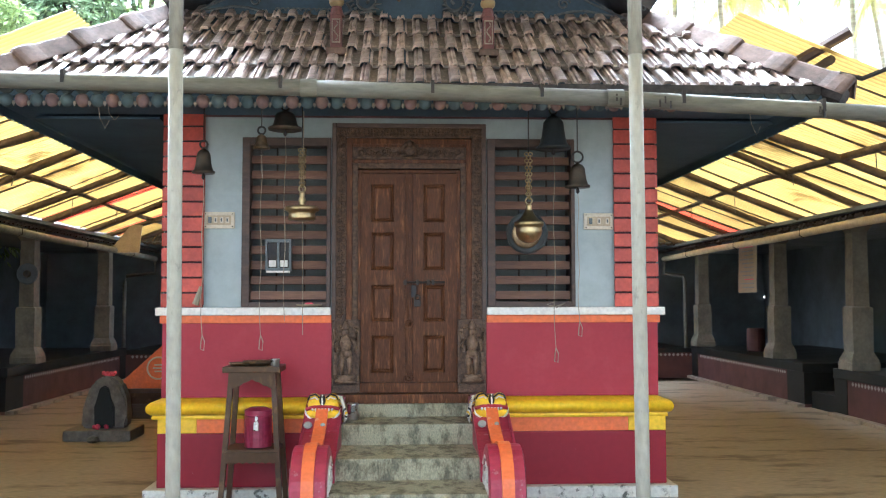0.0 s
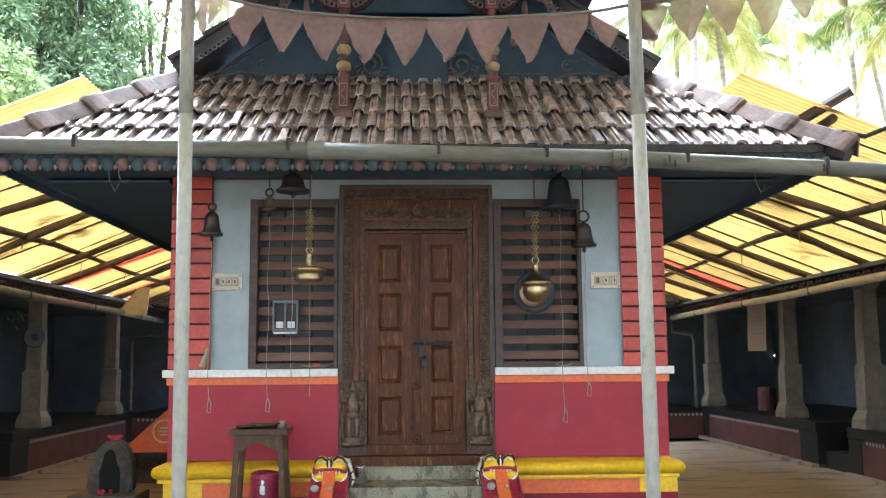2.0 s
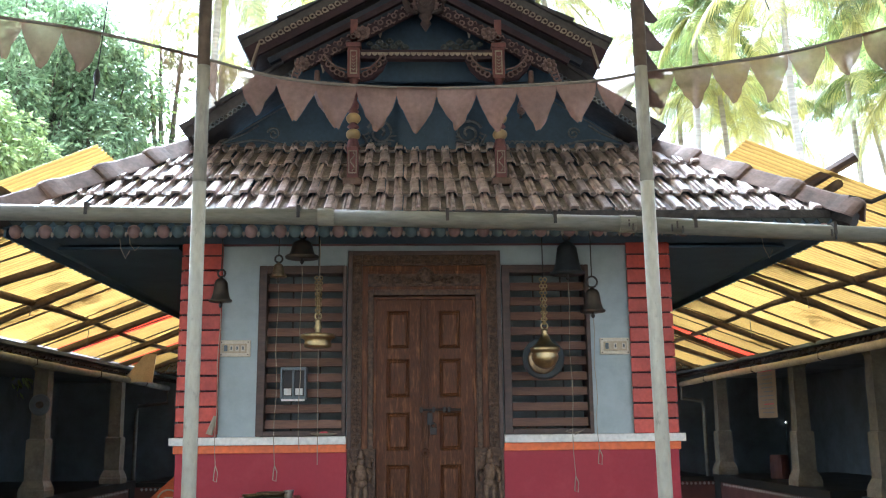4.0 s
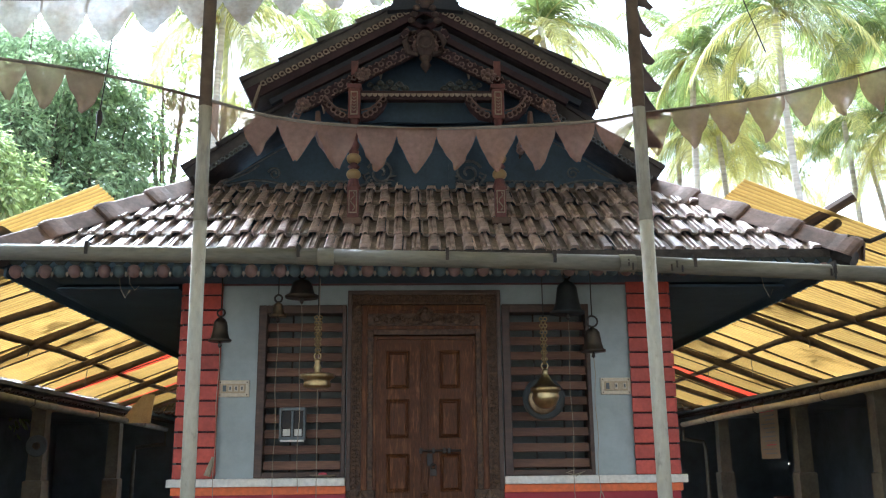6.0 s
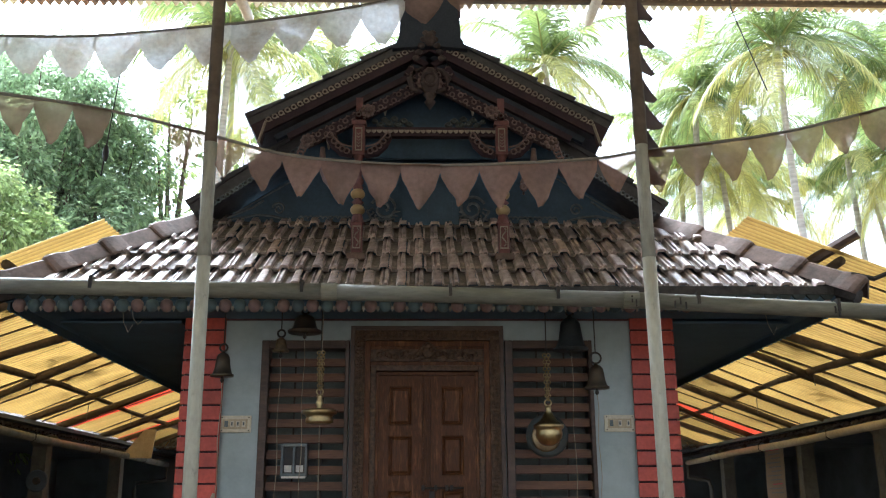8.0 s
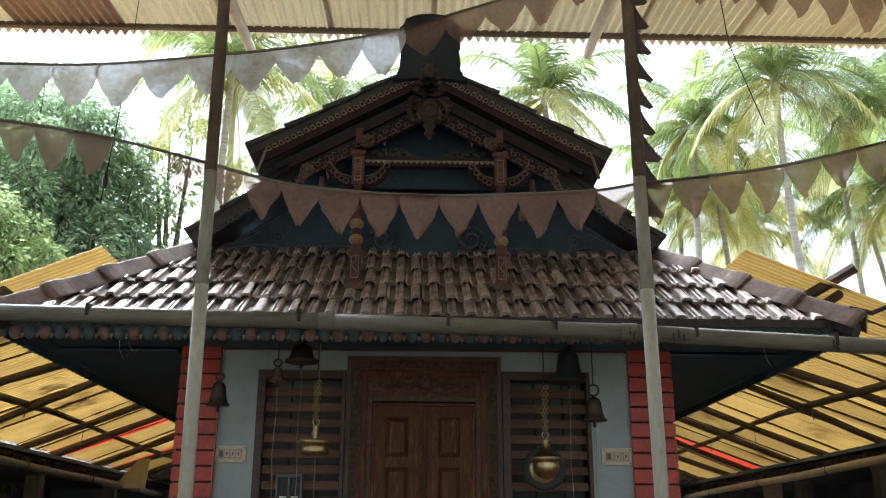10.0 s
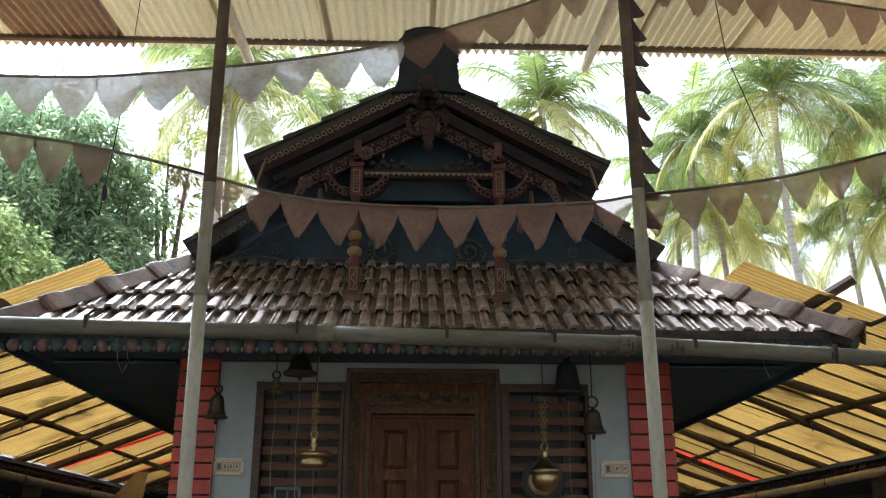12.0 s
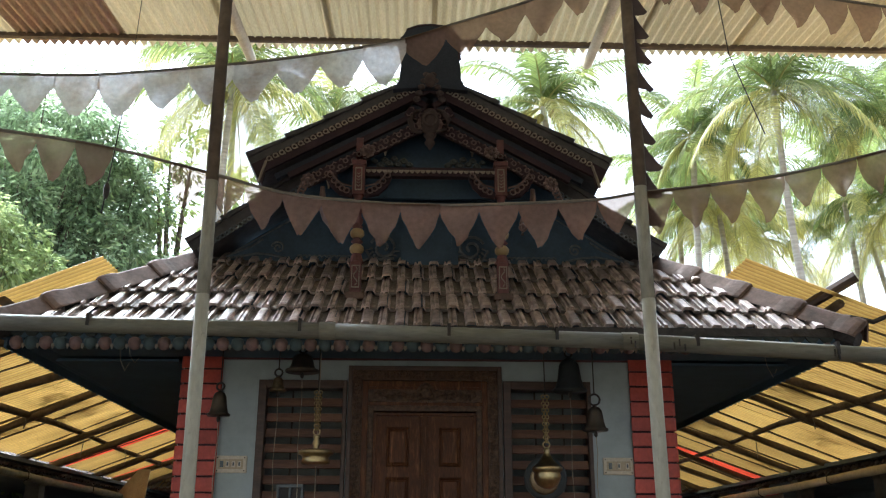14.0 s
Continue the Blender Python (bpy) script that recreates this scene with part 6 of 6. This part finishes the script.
# ---------------------------------------------------------------- courtyard things
ob = thing("stone_idol", (-3.58, 3.4, 0.0), "black rounded stone slab set on a stone base with red flowers", "stone")
part("base", boxed(-0.42, 0.36, -0.3, 0.3, 0.0, 0.13, bevel=0.02), STONE, ob, "rough stone base")
outline = [(-0.28, 0.13), (-0.26, 0.35), (-0.22, 0.52), (-0.15, 0.66), (-0.04, 0.74), (0.07, 0.74), (0.17, 0.66), (0.24, 0.5), (0.26, 0.3), (0.25, 0.13)]
m = slab(bmesh.new(), outline, -0.1, 0.12)
bmesh.ops.bevel(m, geom=list(m.edges), offset=0.03, segments=2, affect="EDGES")
part("slab", m, STONE, ob, "oiled upright stone")
m = slab(bmesh.new(), [(-0.11, 0.14), (-0.12, 0.4), (-0.07, 0.47), (-0.075, 0.56), (-0.03, 0.63), (0.03, 0.63), (0.065, 0.56), (0.06, 0.47), (0.12, 0.4), (0.12, 0.14)], -0.135, -0.095)
bmesh.ops.bevel(m, geom=list(m.edges), offset=0.015, segments=2, affect="EDGES")
part("worn_relief", m, BLACKOXIDE, ob, "worn dark relief on the face")
m = bmesh.new()
rnd = random.Random(5)
for k in range(10):
    ball(m, (0.02 + rnd.uniform(-0.07, 0.07), -0.02 + rnd.uniform(-0.04, 0.04), 0.755 + rnd.uniform(0, 0.02)), 0.025, u=6, v=4)
part("flower_garland", m, FLOWER, ob, "red flowers")
m = bmesh.new()
for k in range(10):
    ball(m, (-0.02 + rnd.uniform(-0.07, 0.07), -0.2 + rnd.uniform(-0.04, 0.04), 0.145 + rnd.uniform(0, 0.03)), 0.025, u=6, v=4)
part("flower_garland", m, FLOWER, ob, "red flowers")
part("oil_lamp", lathe(bmesh.new(), [(0.04, 0.0), (0.07, 0.03), (0.05, 0.07), (0.01, 0.08)], 12, (-0.05, -0.36, 0.0)), STONE, ob)

bench = thing("donation_stand", (-3.33, 5.2, -0.0), "low orange stand with a sloping top and a round mark", "stand")
part("sloping_top", slab(bmesh.new(), [(-0.72, 0.42), (1.0, 0.42), (1.0, 1.1), (0.0, 1.08)], -0.03, 0.02), ORANGE, bench, "orange sloping board")
part("shelf_edge", boxed(-0.72, 1.0, -0.1, 0.3, 0.36, 0.42), DARKWOOD, bench)
for x in (-0.55, 0.9):
    part("leg", boxed(x - 0.03, x + 0.03, 0.0, 0.06, 0.0, 0.36), DARKWOOD, bench)
part("lower_board", boxed(-0.72, 1.0, 0.0, 0.04, 0.0, 0.2), DARKWOOD, bench)
# Added board, screens off the overlit floor seen under the shelf.
part("back_board", boxed(-0.7, 0.98, 0.1, 0.13, 0.05, 0.38), STOOLWOOD, bench)
part("mark_ring", ring(bmesh.new(), (-0.12, -0.035, 0.7), 0.15, 0.012, "y", 28, 6), PLASTIC, bench, "pale ring")
m = bmesh.new()
for z0, w0 in ((0.645, 0.05), (0.69, 0.07), (0.735, 0.055)):
    box(m, -0.12 - w0, -0.12 + w0, -0.04, -0.03, z0, z0 + 0.02)
part("mark", m, PLASTIC, bench)
ob = thing("notice_sheet", (5.93, 7.9, 2.18), "long printed paper notice hung between gallery pillars", "notice")
m = bmesh.new()
rows = [[m.verts.new((0.01 * math.sin(z * 5), y, z)) for y in (-0.42, -0.14, 0.14, 0.42)] for z in (0.42, 0.1, -0.2, -0.42)]
for a, b in zip(rows, rows[1:]):
    for k in range(3):
        m.faces.new((a[k], a[k + 1], b[k + 1], b[k]))
part("paper", m, PAPER, ob)
for k in range(11):
    part("text_line", boxed(-0.02, -0.012, -0.3, 0.3 - 0.1 * (k % 3), 0.36 - 0.07 * k, 0.375 - 0.07 * k), FLOWER if k in (8, 0) else GREYBOX, ob)
solid("red_drum", lathe(bmesh.new(), [(0.16, 0.67), (0.17, 0.69), (0.165, 1.05), (0.15, 1.1)], 18, (6.6, 9.3, 0)), GALLERYRED, "dull red cylinder standing in the gallery", "drum")
GLOW = bpy.data.materials.new("lamp_glow")
GLOW.use_nodes = True
GLOW.node_tree.nodes["Principled BSDF"].inputs["Emission Color"].default_value = (1.0, 0.95, 0.85, 1)
GLOW.node_tree.nodes["Principled BSDF"].inputs["Emission Strength"].default_value = 1.5
ob = thing("indicator_lamp", (8.65, 13.90, 1.70), "tiny lit indicator lamp on the dark gallery wall", "lamp")
part("lamp_base", boxed(-0.03, 0.0, -0.03, 0.03, -0.04, 0.04, bevel=0.005), PLASTIC, ob)
part("bulb", ball(bmesh.new(), (-0.035, 0, 0), 0.01, u=8, v=6), GLOW, ob, "small glowing bulb")
ob = thing("wall_clock", (-5.85, 6.72, 2.05), "round dark disc hung on a gallery pillar", "disc")
part("disc", lathe(bmesh.new(), [(0.15, -0.015), (0.165, 0.0), (0.15, 0.015)], 24, (0.02, -0.14, 0), "y"), GREYBOX, ob)
part("disc_boss", lathe(bmesh.new(), [(0.05, -0.03), (0.06, 0.0)], 16, (0.02, -0.155, 0), "y"), BRONZE, ob)
solid("tin_flap", slab(bmesh.new(), [(-5.35, 2.5), (-4.8, 2.5), (-4.75, 3.0), (-4.95, 3.0)], 8.9, 8.93), TINPIPE, "bent cream tin flap by the eave", "sheet")
solid("twisted_wire", tube(bmesh.new(), [(3.25, -1.05, 3.35), (3.4, -1.1, 3.3), (3.6, -1.1, 3.38), (3.85, -1.1, 3.33), (4.2, -1.0, 3.4)], 0.02, 6), IRON, "dark twisted cable at the roof corner", "cable")

# ---------------------------------------------------------------- bunting


def bunting(points, sizes, mats, label, gap=0.0, blunt=0.12, band=0.26, bare=(9, 9), ties=()):
    """A cord along points, with cloth flags hung edge to edge along it."""
    ob = thing("bunting", points[0], label, "bunting", "bunting")
    o = Vector(points[0])
    pts = [Vector(p) - o for p in points]
    fine = []
    for k in range(len(pts) - 1):
        p0, p1, p2, p3 = pts[max(k - 1, 0)], pts[k], pts[k + 1], pts[min(k + 2, len(pts) - 1)]
        for j in range(8):
            t = j / 8
            fine.append(0.5 * (2 * p1 + (p2 - p0) * t + (2 * p0 - 5 * p1 + 4 * p2 - p3) * t * t + (3 * p1 - p0 - 3 * p2 + p3) * t ** 3))
    fine.append(pts[-1])
    part("cord", tube(bmesh.new(), fine, 0.008, 6), CORD, ob)
    for e in ties:
        p = fine[e]
        part("tie", tube(bmesh.new(), [p, (p.x, p.y, canopy_z(p.y + o.y) - o.z + 0.02)], 0.004, 5), CORD, ob)
    run = [0.0]
    for a, b in zip(fine, fine[1:]):
        run.append(run[-1] + (b - a).length)

    def on(d):
        for k in range(len(fine) - 1):
            if d <= run[k + 1]:
                return fine[k].lerp(fine[k + 1], (d - run[k]) / max(1e-6, run[k + 1] - run[k]))
        return fine[-1]

    rnd = random.Random(len(points) * 13)
    d, n = 0.03, 0
    wide, tall = sizes
    while d + wide < run[-1]:
        a, b = on(d), on(d + wide)
        h = tall * rnd.uniform(0.88, 1.1)
        curl = rnd.uniform(-0.03, 0.03)
        if bare[0] < (a.x + b.x) / 2 + o.x < bare[1]:
            d += wide * 0.5
            continue
        m = bmesh.new()
        rows = []
        for j in range(7):
            f = j / 6
            w = 1.0 if f <= band else max(blunt, 1.0 - (1 - blunt) * ((f - band) / (1 - band)) ** 1.15)
            c = (a + b) / 2 + Vector((0.01 * rnd.uniform(-1, 1) * f, 0, 0))
            rows.append([m.verts.new(c + (b - a) * (w * (u - 0.5)) + Vector((0, curl * f * f + 0.012 * math.sin(u * 5 + n) * f + 0.01 * math.sin(f * 6 + n), -h * f))) for u in (0, 0.25, 0.5, 0.75, 1)])
        for p, q in zip(rows, rows[1:]):
            for k in range(4):
                m.faces.new((p[k], p[k + 1], q[k + 1], q[k]))
        part("flag", m, mats(n, (a.x + b.x) / 2 + o.x), ob, smooth=True)
        d += wide + gap
        n += 1
    return ob


FRONT = [(-2.6, -3.6, 3.69), (-2.17, -3.6, 3.62), (-1.8, -3.6, 3.565), (-1.488, -3.6, 3.5), (-1.13, -3.6, 3.406), (-0.75, -3.6, 3.305), (-0.36, -3.6, 3.262), (0.0, -3.6, 3.25), (0.367, -3.6, 3.262), (0.79, -3.6, 3.29), (1.02, -3.6, 3.33), (1.366, -3.6, 3.376), (1.776, -3.6, 3.444), (2.315, -3.6, 3.584), (2.7, -3.6, 3.7)]
bunting(FRONT, (0.195, 0.22), lambda n, x: FLAG, "string of faded saffron pennants tied between the posts", band=0.2, blunt=0.1, bare=(-1.55, -1.3))
UPPER = [(-2.9, -3.2, 4.15), (-2.42, -3.2, 4.155), (-1.985, -3.2, 4.156), (-1.581, -3.2, 4.189), (-1.017, -3.2, 4.258), (-0.541, -3.2, 4.34), (-0.155, -3.2, 4.429), (0.072, -3.2, 4.516), (0.537, -3.2, 4.689), (0.8, -3.2, 4.82), (1.0, -3.2, 4.95)]
bunting(UPPER, (0.255, 0.24), lambda n, x: FLAGGREY if x < -0.2 else FLAG, "string of bleached grey pennants rising to the canopy", blunt=0.16, band=0.34, gap=-0.008, ties=(0, -1))
TOPRIGHT = [(0.9, -3.0, 5.27), (1.15, -3.0, 5.17), (1.4, -3.0, 5.08), (1.82, -3.0, 4.965), (2.49, -3.0, 4.875), (2.8, -3.0, 4.83), (3.1, -3.0, 4.8)]
bunting(TOPRIGHT, (0.21, 0.23), lambda n, x: FLAG, "string of brown pennants under the canopy", ties=(0, -1))
POSTLINE = [(1.035, -3.56, 4.75), (1.045, -3.56, 4.4), (1.05, -3.56, 4.0), (1.06, -3.56, 3.6), (1.055, -3.56, 3.12)]
ob = thing("bunting", (1.05, -3.56, 4.75), "string of pennants hung down along a post", "bunting", "bunting")
part("cord", tube(bmesh.new(), [(x - 1.05, y + 3.56, z - 4.75) for x, y, z in POSTLINE], 0.006, 6), CORD, ob)
rnd = random.Random(3)
for k in range(10):
    z = -0.06 - 0.152 * k
    reach = 0.07 + 0.008 * k ** 0.5 + rnd.uniform(-0.012, 0.012)
    m = bmesh.new()
    rows = [[m.verts.new((0.004 + u * w * reach, 0.015 * math.sin(3 * u + k), z - 0.15 * f - 0.012 * u)) for u in (0, 0.5, 1)] for f, w in ((0, 0.06), (0.3, 0.3), (0.65, 0.68), (0.9, 1.0), (1.02, 0.75))]
    for p, q in zip(rows, rows[1:]):
        for j in range(2):
            m.faces.new((p[j], p[j + 1], q[j + 1], q[j]))
    part("flag", m, FLAGDARK, ob, smooth=True)
solid("hanging_wire", tube(bmesh.new(), [(-2.02, -2.2, canopy_z(-2.2) + 0.06), (-2.06, -2.2, 4.75), (-2.1, -2.2, 4.2), (-2.14, -2.2, 3.7)], [0.003, 0.003, 0.004, 0.005], 5), IRON, "thin dark wire hanging from the canopy", "wire")
solid("wire_knot", ball(bmesh.new(), (-2.125, -2.2, 3.86), 0.02, (1, 1, 3)), IRON, "dark knot on the hanging wire", "knot")
solid("stay_wire", tube(bmesh.new(), [(1.72, -2.8, canopy_z(-2.8) + 0.06), (1.85, -2.8, 4.6), (2.02, -2.8, 4.05)], 0.004, 5), IRON, "thin dark stay wire under the canopy", "wire")
# ---------------------------------------------------------------- trees


def palm(base, crown, fronds, length, seed, old=0.2, r=0.115):
    """A coconut palm: a leaning ringed trunk and a crown of drooping feather fronds."""
    rnd = random.Random(seed)
    ob = thing("coconut_palm", base, "tall coconut palm with drooping green and yellowing fronds", "palm tree", "palms")
    top = Vector(crown) - Vector(base)
    bend = Vector((rnd.uniform(-0.5, 0.5), rnd.uniform(-0.4, 0.4), 0))
    line = [top * (k / 14) + bend * math.sin(math.pi * k / 14) for k in range(15)]
    part("trunk", tube(bmesh.new(), line, [r * (1.5 - 0.75 * (k / 14) ** 0.4) for k in range(15)], 10), PALMBARK, ob, smooth=True)
    green, yellow, ribs = bmesh.new(), bmesh.new(), bmesh.new()
    for n in range(fronds):
        rise = radians(82 - 118 * (n / fronds) ** 0.95 + rnd.uniform(-8, 8))
        turn = n * 2.399 + rnd.uniform(-0.3, 0.3)
        L = length * rnd.uniform(0.85, 1.1)
        out = Vector((math.cos(turn), math.sin(turn), 0))
        p = top.copy()
        way = out * math.cos(rise) + Vector((0, 0, math.sin(rise)))
        pts, ways = [p.copy()], [way.copy()]
        steps = 12
        for k in range(steps):
            way = (way + Vector((0, 0, -0.07 - 0.13 * k / steps))).normalized()
            p = p + way * (L / steps)
            pts.append(p.copy())
            ways.append(way.copy())
        tube(ribs, pts, [0.03 * (1 - 0.9 * k / steps) + 0.004 for k in range(steps + 1)], 5)
        m = yellow if (n > fronds * (1 - old) or rnd.random() < 0.12) else green
        count = 58
        for k in range(4, count):
            f = k / count
            i = f * steps
            j = min(int(i), steps - 1)
            c = pts[j].lerp(pts[j + 1], i - j)
            w = ways[j]
            side = w.cross(Vector((0, 0, 1)))
            if side.length < 0.05:
                side = Vector((-out.y, out.x, 0))
            side.normalize()
            ln = length * 0.3 * (math.sin(math.pi * min(1.0, 0.2 + 0.76 * f)) ** 0.7 + 0.1) * rnd.uniform(0.85, 1.12)
            for s in (-1, 1):
                d1 = (side * s * 0.75 + w * 0.6 + Vector((0, 0, 0.1))).normalized()
                d2 = (d1 * 0.8 + w * 0.2 + Vector((0, 0, -0.75 + rnd.uniform(-0.2, 0.2)))).normalized()
                d3 = (d2 + Vector((0, 0, -0.9 + rnd.uniform(-0.3, 0.3)))).normalized()
                wid = w * (0.017 + 0.007 * rnd.random())
                b1 = c + d1 * ln * 0.3
                b2 = b1 + d2 * ln * 0.4
                v = [m.verts.new(q) for q in (c - wid, c + wid, b1 + wid, b1 - wid, b2 + wid * 0.8, b2 - wid * 0.8, b2 + d3 * ln * 0.35)]
                m.faces.new((v[0], v[1], v[2], v[3]))
                m.faces.new((v[3], v[2], v[4], v[5]))
                m.faces.new((v[5], v[4], v[6]))
    part("crown", green, FROND, ob, "green feather fronds")
    part("old_frond_skirt", yellow, FRONDOLD, ob, "yellowing lower fronds")
    part("rib_frame", ribs, RIB, ob)
    for k in range(8):
        a = k * 2.1
        part("coconut", NUT, None, ob, at=top + Vector((0.24 * math.cos(a), 0.24 * math.sin(a), -0.22 - 0.12 * (k % 3))))
    return ob


RIB = paint("frond_rib", (0.3, 0.3, 0.1), 0.5, second=(0.22, 0.2, 0.07), size=3)
FRONDOLD2 = paint("coconut_husk", (0.2, 0.2, 0.06), 0.5, second=(0.25, 0.17, 0.07), size=8)
NUT = mesh_of("coconut", ball(bmesh.new(), (0, 0, 0), 0.11, (1, 1, 1.2), 8, 6), FRONDOLD2, True)
PALMS = (
    ((11.49, 15.2, 0), (9.89, 15.0, 13.99), 23, 3.5, 1, 0.30),
    ((3.91, 16.2, 0), (3.51, 16.0, 13.88), 20, 3.2, 2, 0.30),
    ((8.76, 18.2, 0), (8.46, 18.0, 13.99), 18, 2.6, 3, 0.20),
    ((-4.74, 15.2, 0), (-5.24, 15.0, 13.90), 21, 3.6, 4, 0.40),
    ((14.63, 15.6, 0), (13.43, 15.4, 13.65), 19, 3.5, 5, 0.25),
    ((10.40, 21.2, 0), (10.10, 21.0, 12.98), 24, 3.7, 6, 0.35),
    ((-2.78, 22.2, 0), (-3.08, 22.0, 16.51), 20, 3.6, 7, 0.20),
    ((17.89, 20.2, 0), (17.49, 20.0, 15.50), 20, 3.6, 8, 0.25),
    ((15.47, 22.2, 0), (14.92, 22.0, 14.78), 16, 3.4, 10, 0.35),
    ((16.95, 21.2, 0), (16.45, 21.0, 13.10), 18, 3.6, 11, 0.30),
    ((-5.86, 19.2, 0), (-6.06, 19.0, 17.97), 18, 3.6, 12, 0.30),
    ((13.59, 26.2, 0), (13.29, 26.0, 13.46), 20, 3.8, 14, 0.30),
    ((17.67, 25.2, 0), (17.17, 25.0, 13.86), 18, 3.8, 15, 0.30),
    ((9.65, 23.2, 0), (9.35, 23.0, 13.91), 16, 3.2, 16, 0.30),
)
for p in PALMS:
    palm(*p)


def leafy_tree(base, height, spread, lumps, leaves, size, material, seed, label, low=0.35, gap=0.0):
    """A broad-leaved tree: forked trunk and limbs that carry clumps of long leaves."""
    rnd = random.Random(seed)
    ob = thing("mango_tree", base, label, "tree", "broad-leaved trees")
    wood = bmesh.new()
    fork = Vector((rnd.uniform(-0.2, 0.2), rnd.uniform(-0.2, 0.2), height * low))
    tube(wood, [(0, 0, 0), fork * 0.5 + Vector((0.08, 0, 0)), fork], [0.03 * height * 0.8, 0.02 * height, 0.016 * height], 9)
    m = bmesh.new()
    for n in range(lumps):
        a = n * 2.399 + rnd.uniform(-0.3, 0.3)
        f = (n + 0.5) / lumps
        h = low * 0.9 + (1 - low * 0.9) * f
        rad = spread * (0.35 + 0.65 * math.sin(math.pi * (0.15 + 0.8 * f))) * rnd.uniform(0.35, 1.0)
        c = Vector((rad * math.cos(a), rad * math.sin(a), height * h))
        if n % 2 == 0:
            mid = fork.lerp(c, 0.5) + Vector((0, 0, -0.1 * rad))
            tube(wood, [fork * (0.8 + 0.2 * f), mid, c], [0.009 * height, 0.005 * height, 0.01], 5, caps=False)
        lump = spread * rnd.uniform(0.2, 0.34)
        for k in range(leaves):
            d = Vector((rnd.gauss(0, 1), rnd.gauss(0, 1), rnd.gauss(0, 0.8))).normalized()
            q = c + d * lump * rnd.uniform(0.55, 1.05)
            way = (d * 0.7 + Vector((rnd.uniform(-0.6, 0.6), rnd.uniform(-0.6, 0.6), -0.55))).normalized()
            side = way.cross(Vector((rnd.uniform(-1, 1), rnd.uniform(-1, 1), 1))).normalized()
            ln = size * rnd.uniform(0.7, 1.3)
            e = [q - side * 0.02 * ln, q + way * ln * 0.5 + side * ln * 0.17, q + way * ln, q + way * ln * 0.5 - side * ln * 0.17]
            m.faces.new([m.verts.new(x) for x in e])
    part("trunk", wood, BARK, ob, "brown trunk and limbs", smooth=True)
    part("crown", m, material, ob, "clumps of long leaves")
    return ob


DENSE = "dense dark green mango tree with long glossy leaves"
leafy_tree((-10.6, 15.5, 0), 13.6, 3.0, 90, 430, 0.2, LEAF, 21, DENSE)
leafy_tree((-8.9, 16.5, 0), 12.6, 2.0, 80, 420, 0.2, LEAF, 22, DENSE)
leafy_tree((-13.4, 17.0, 0), 14.2, 3.2, 80, 380, 0.22, LEAF, 23, DENSE)
leafy_tree((-9.9, 12.0, 0), 8.9, 2.0, 70, 420, 0.18, LEAFLIGHT, 24, "light green young mango tree with drooping leaves")
leafy_tree((-7.2, 19.0, 0), 9.6, 2.4, 60, 320, 0.22, LEAFLIGHT, 25, "light green tree behind the gallery roof")
leafy_tree((-7.4, 18.0, 0), 14.2, 1.4, 30, 80, 0.26, LEAFLIGHT, 26, "thin sparse sapling with scattered leaves", low=0.5)
leafy_tree((-6.0, 20.0, 0), 14.0, 1.3, 26, 70, 0.28, LEAFLIGHT, 27, "thin sparse sapling with scattered leaves", low=0.5)
leafy_tree((-4.2, 25.0, 0), 12.0, 3.2, 60, 200, 0.38, LEAFLIGHT, 28, "light green tree beyond the shrine")
leafy_tree((-14.5, 22.0, 0), 17.0, 3.5, 60, 200, 0.38, LEAF, 29, DENSE)
leafy_tree((-11.5, 20.0, 0), 10.0, 3.6, 70, 300, 0.26, LEAF, 30, DENSE)
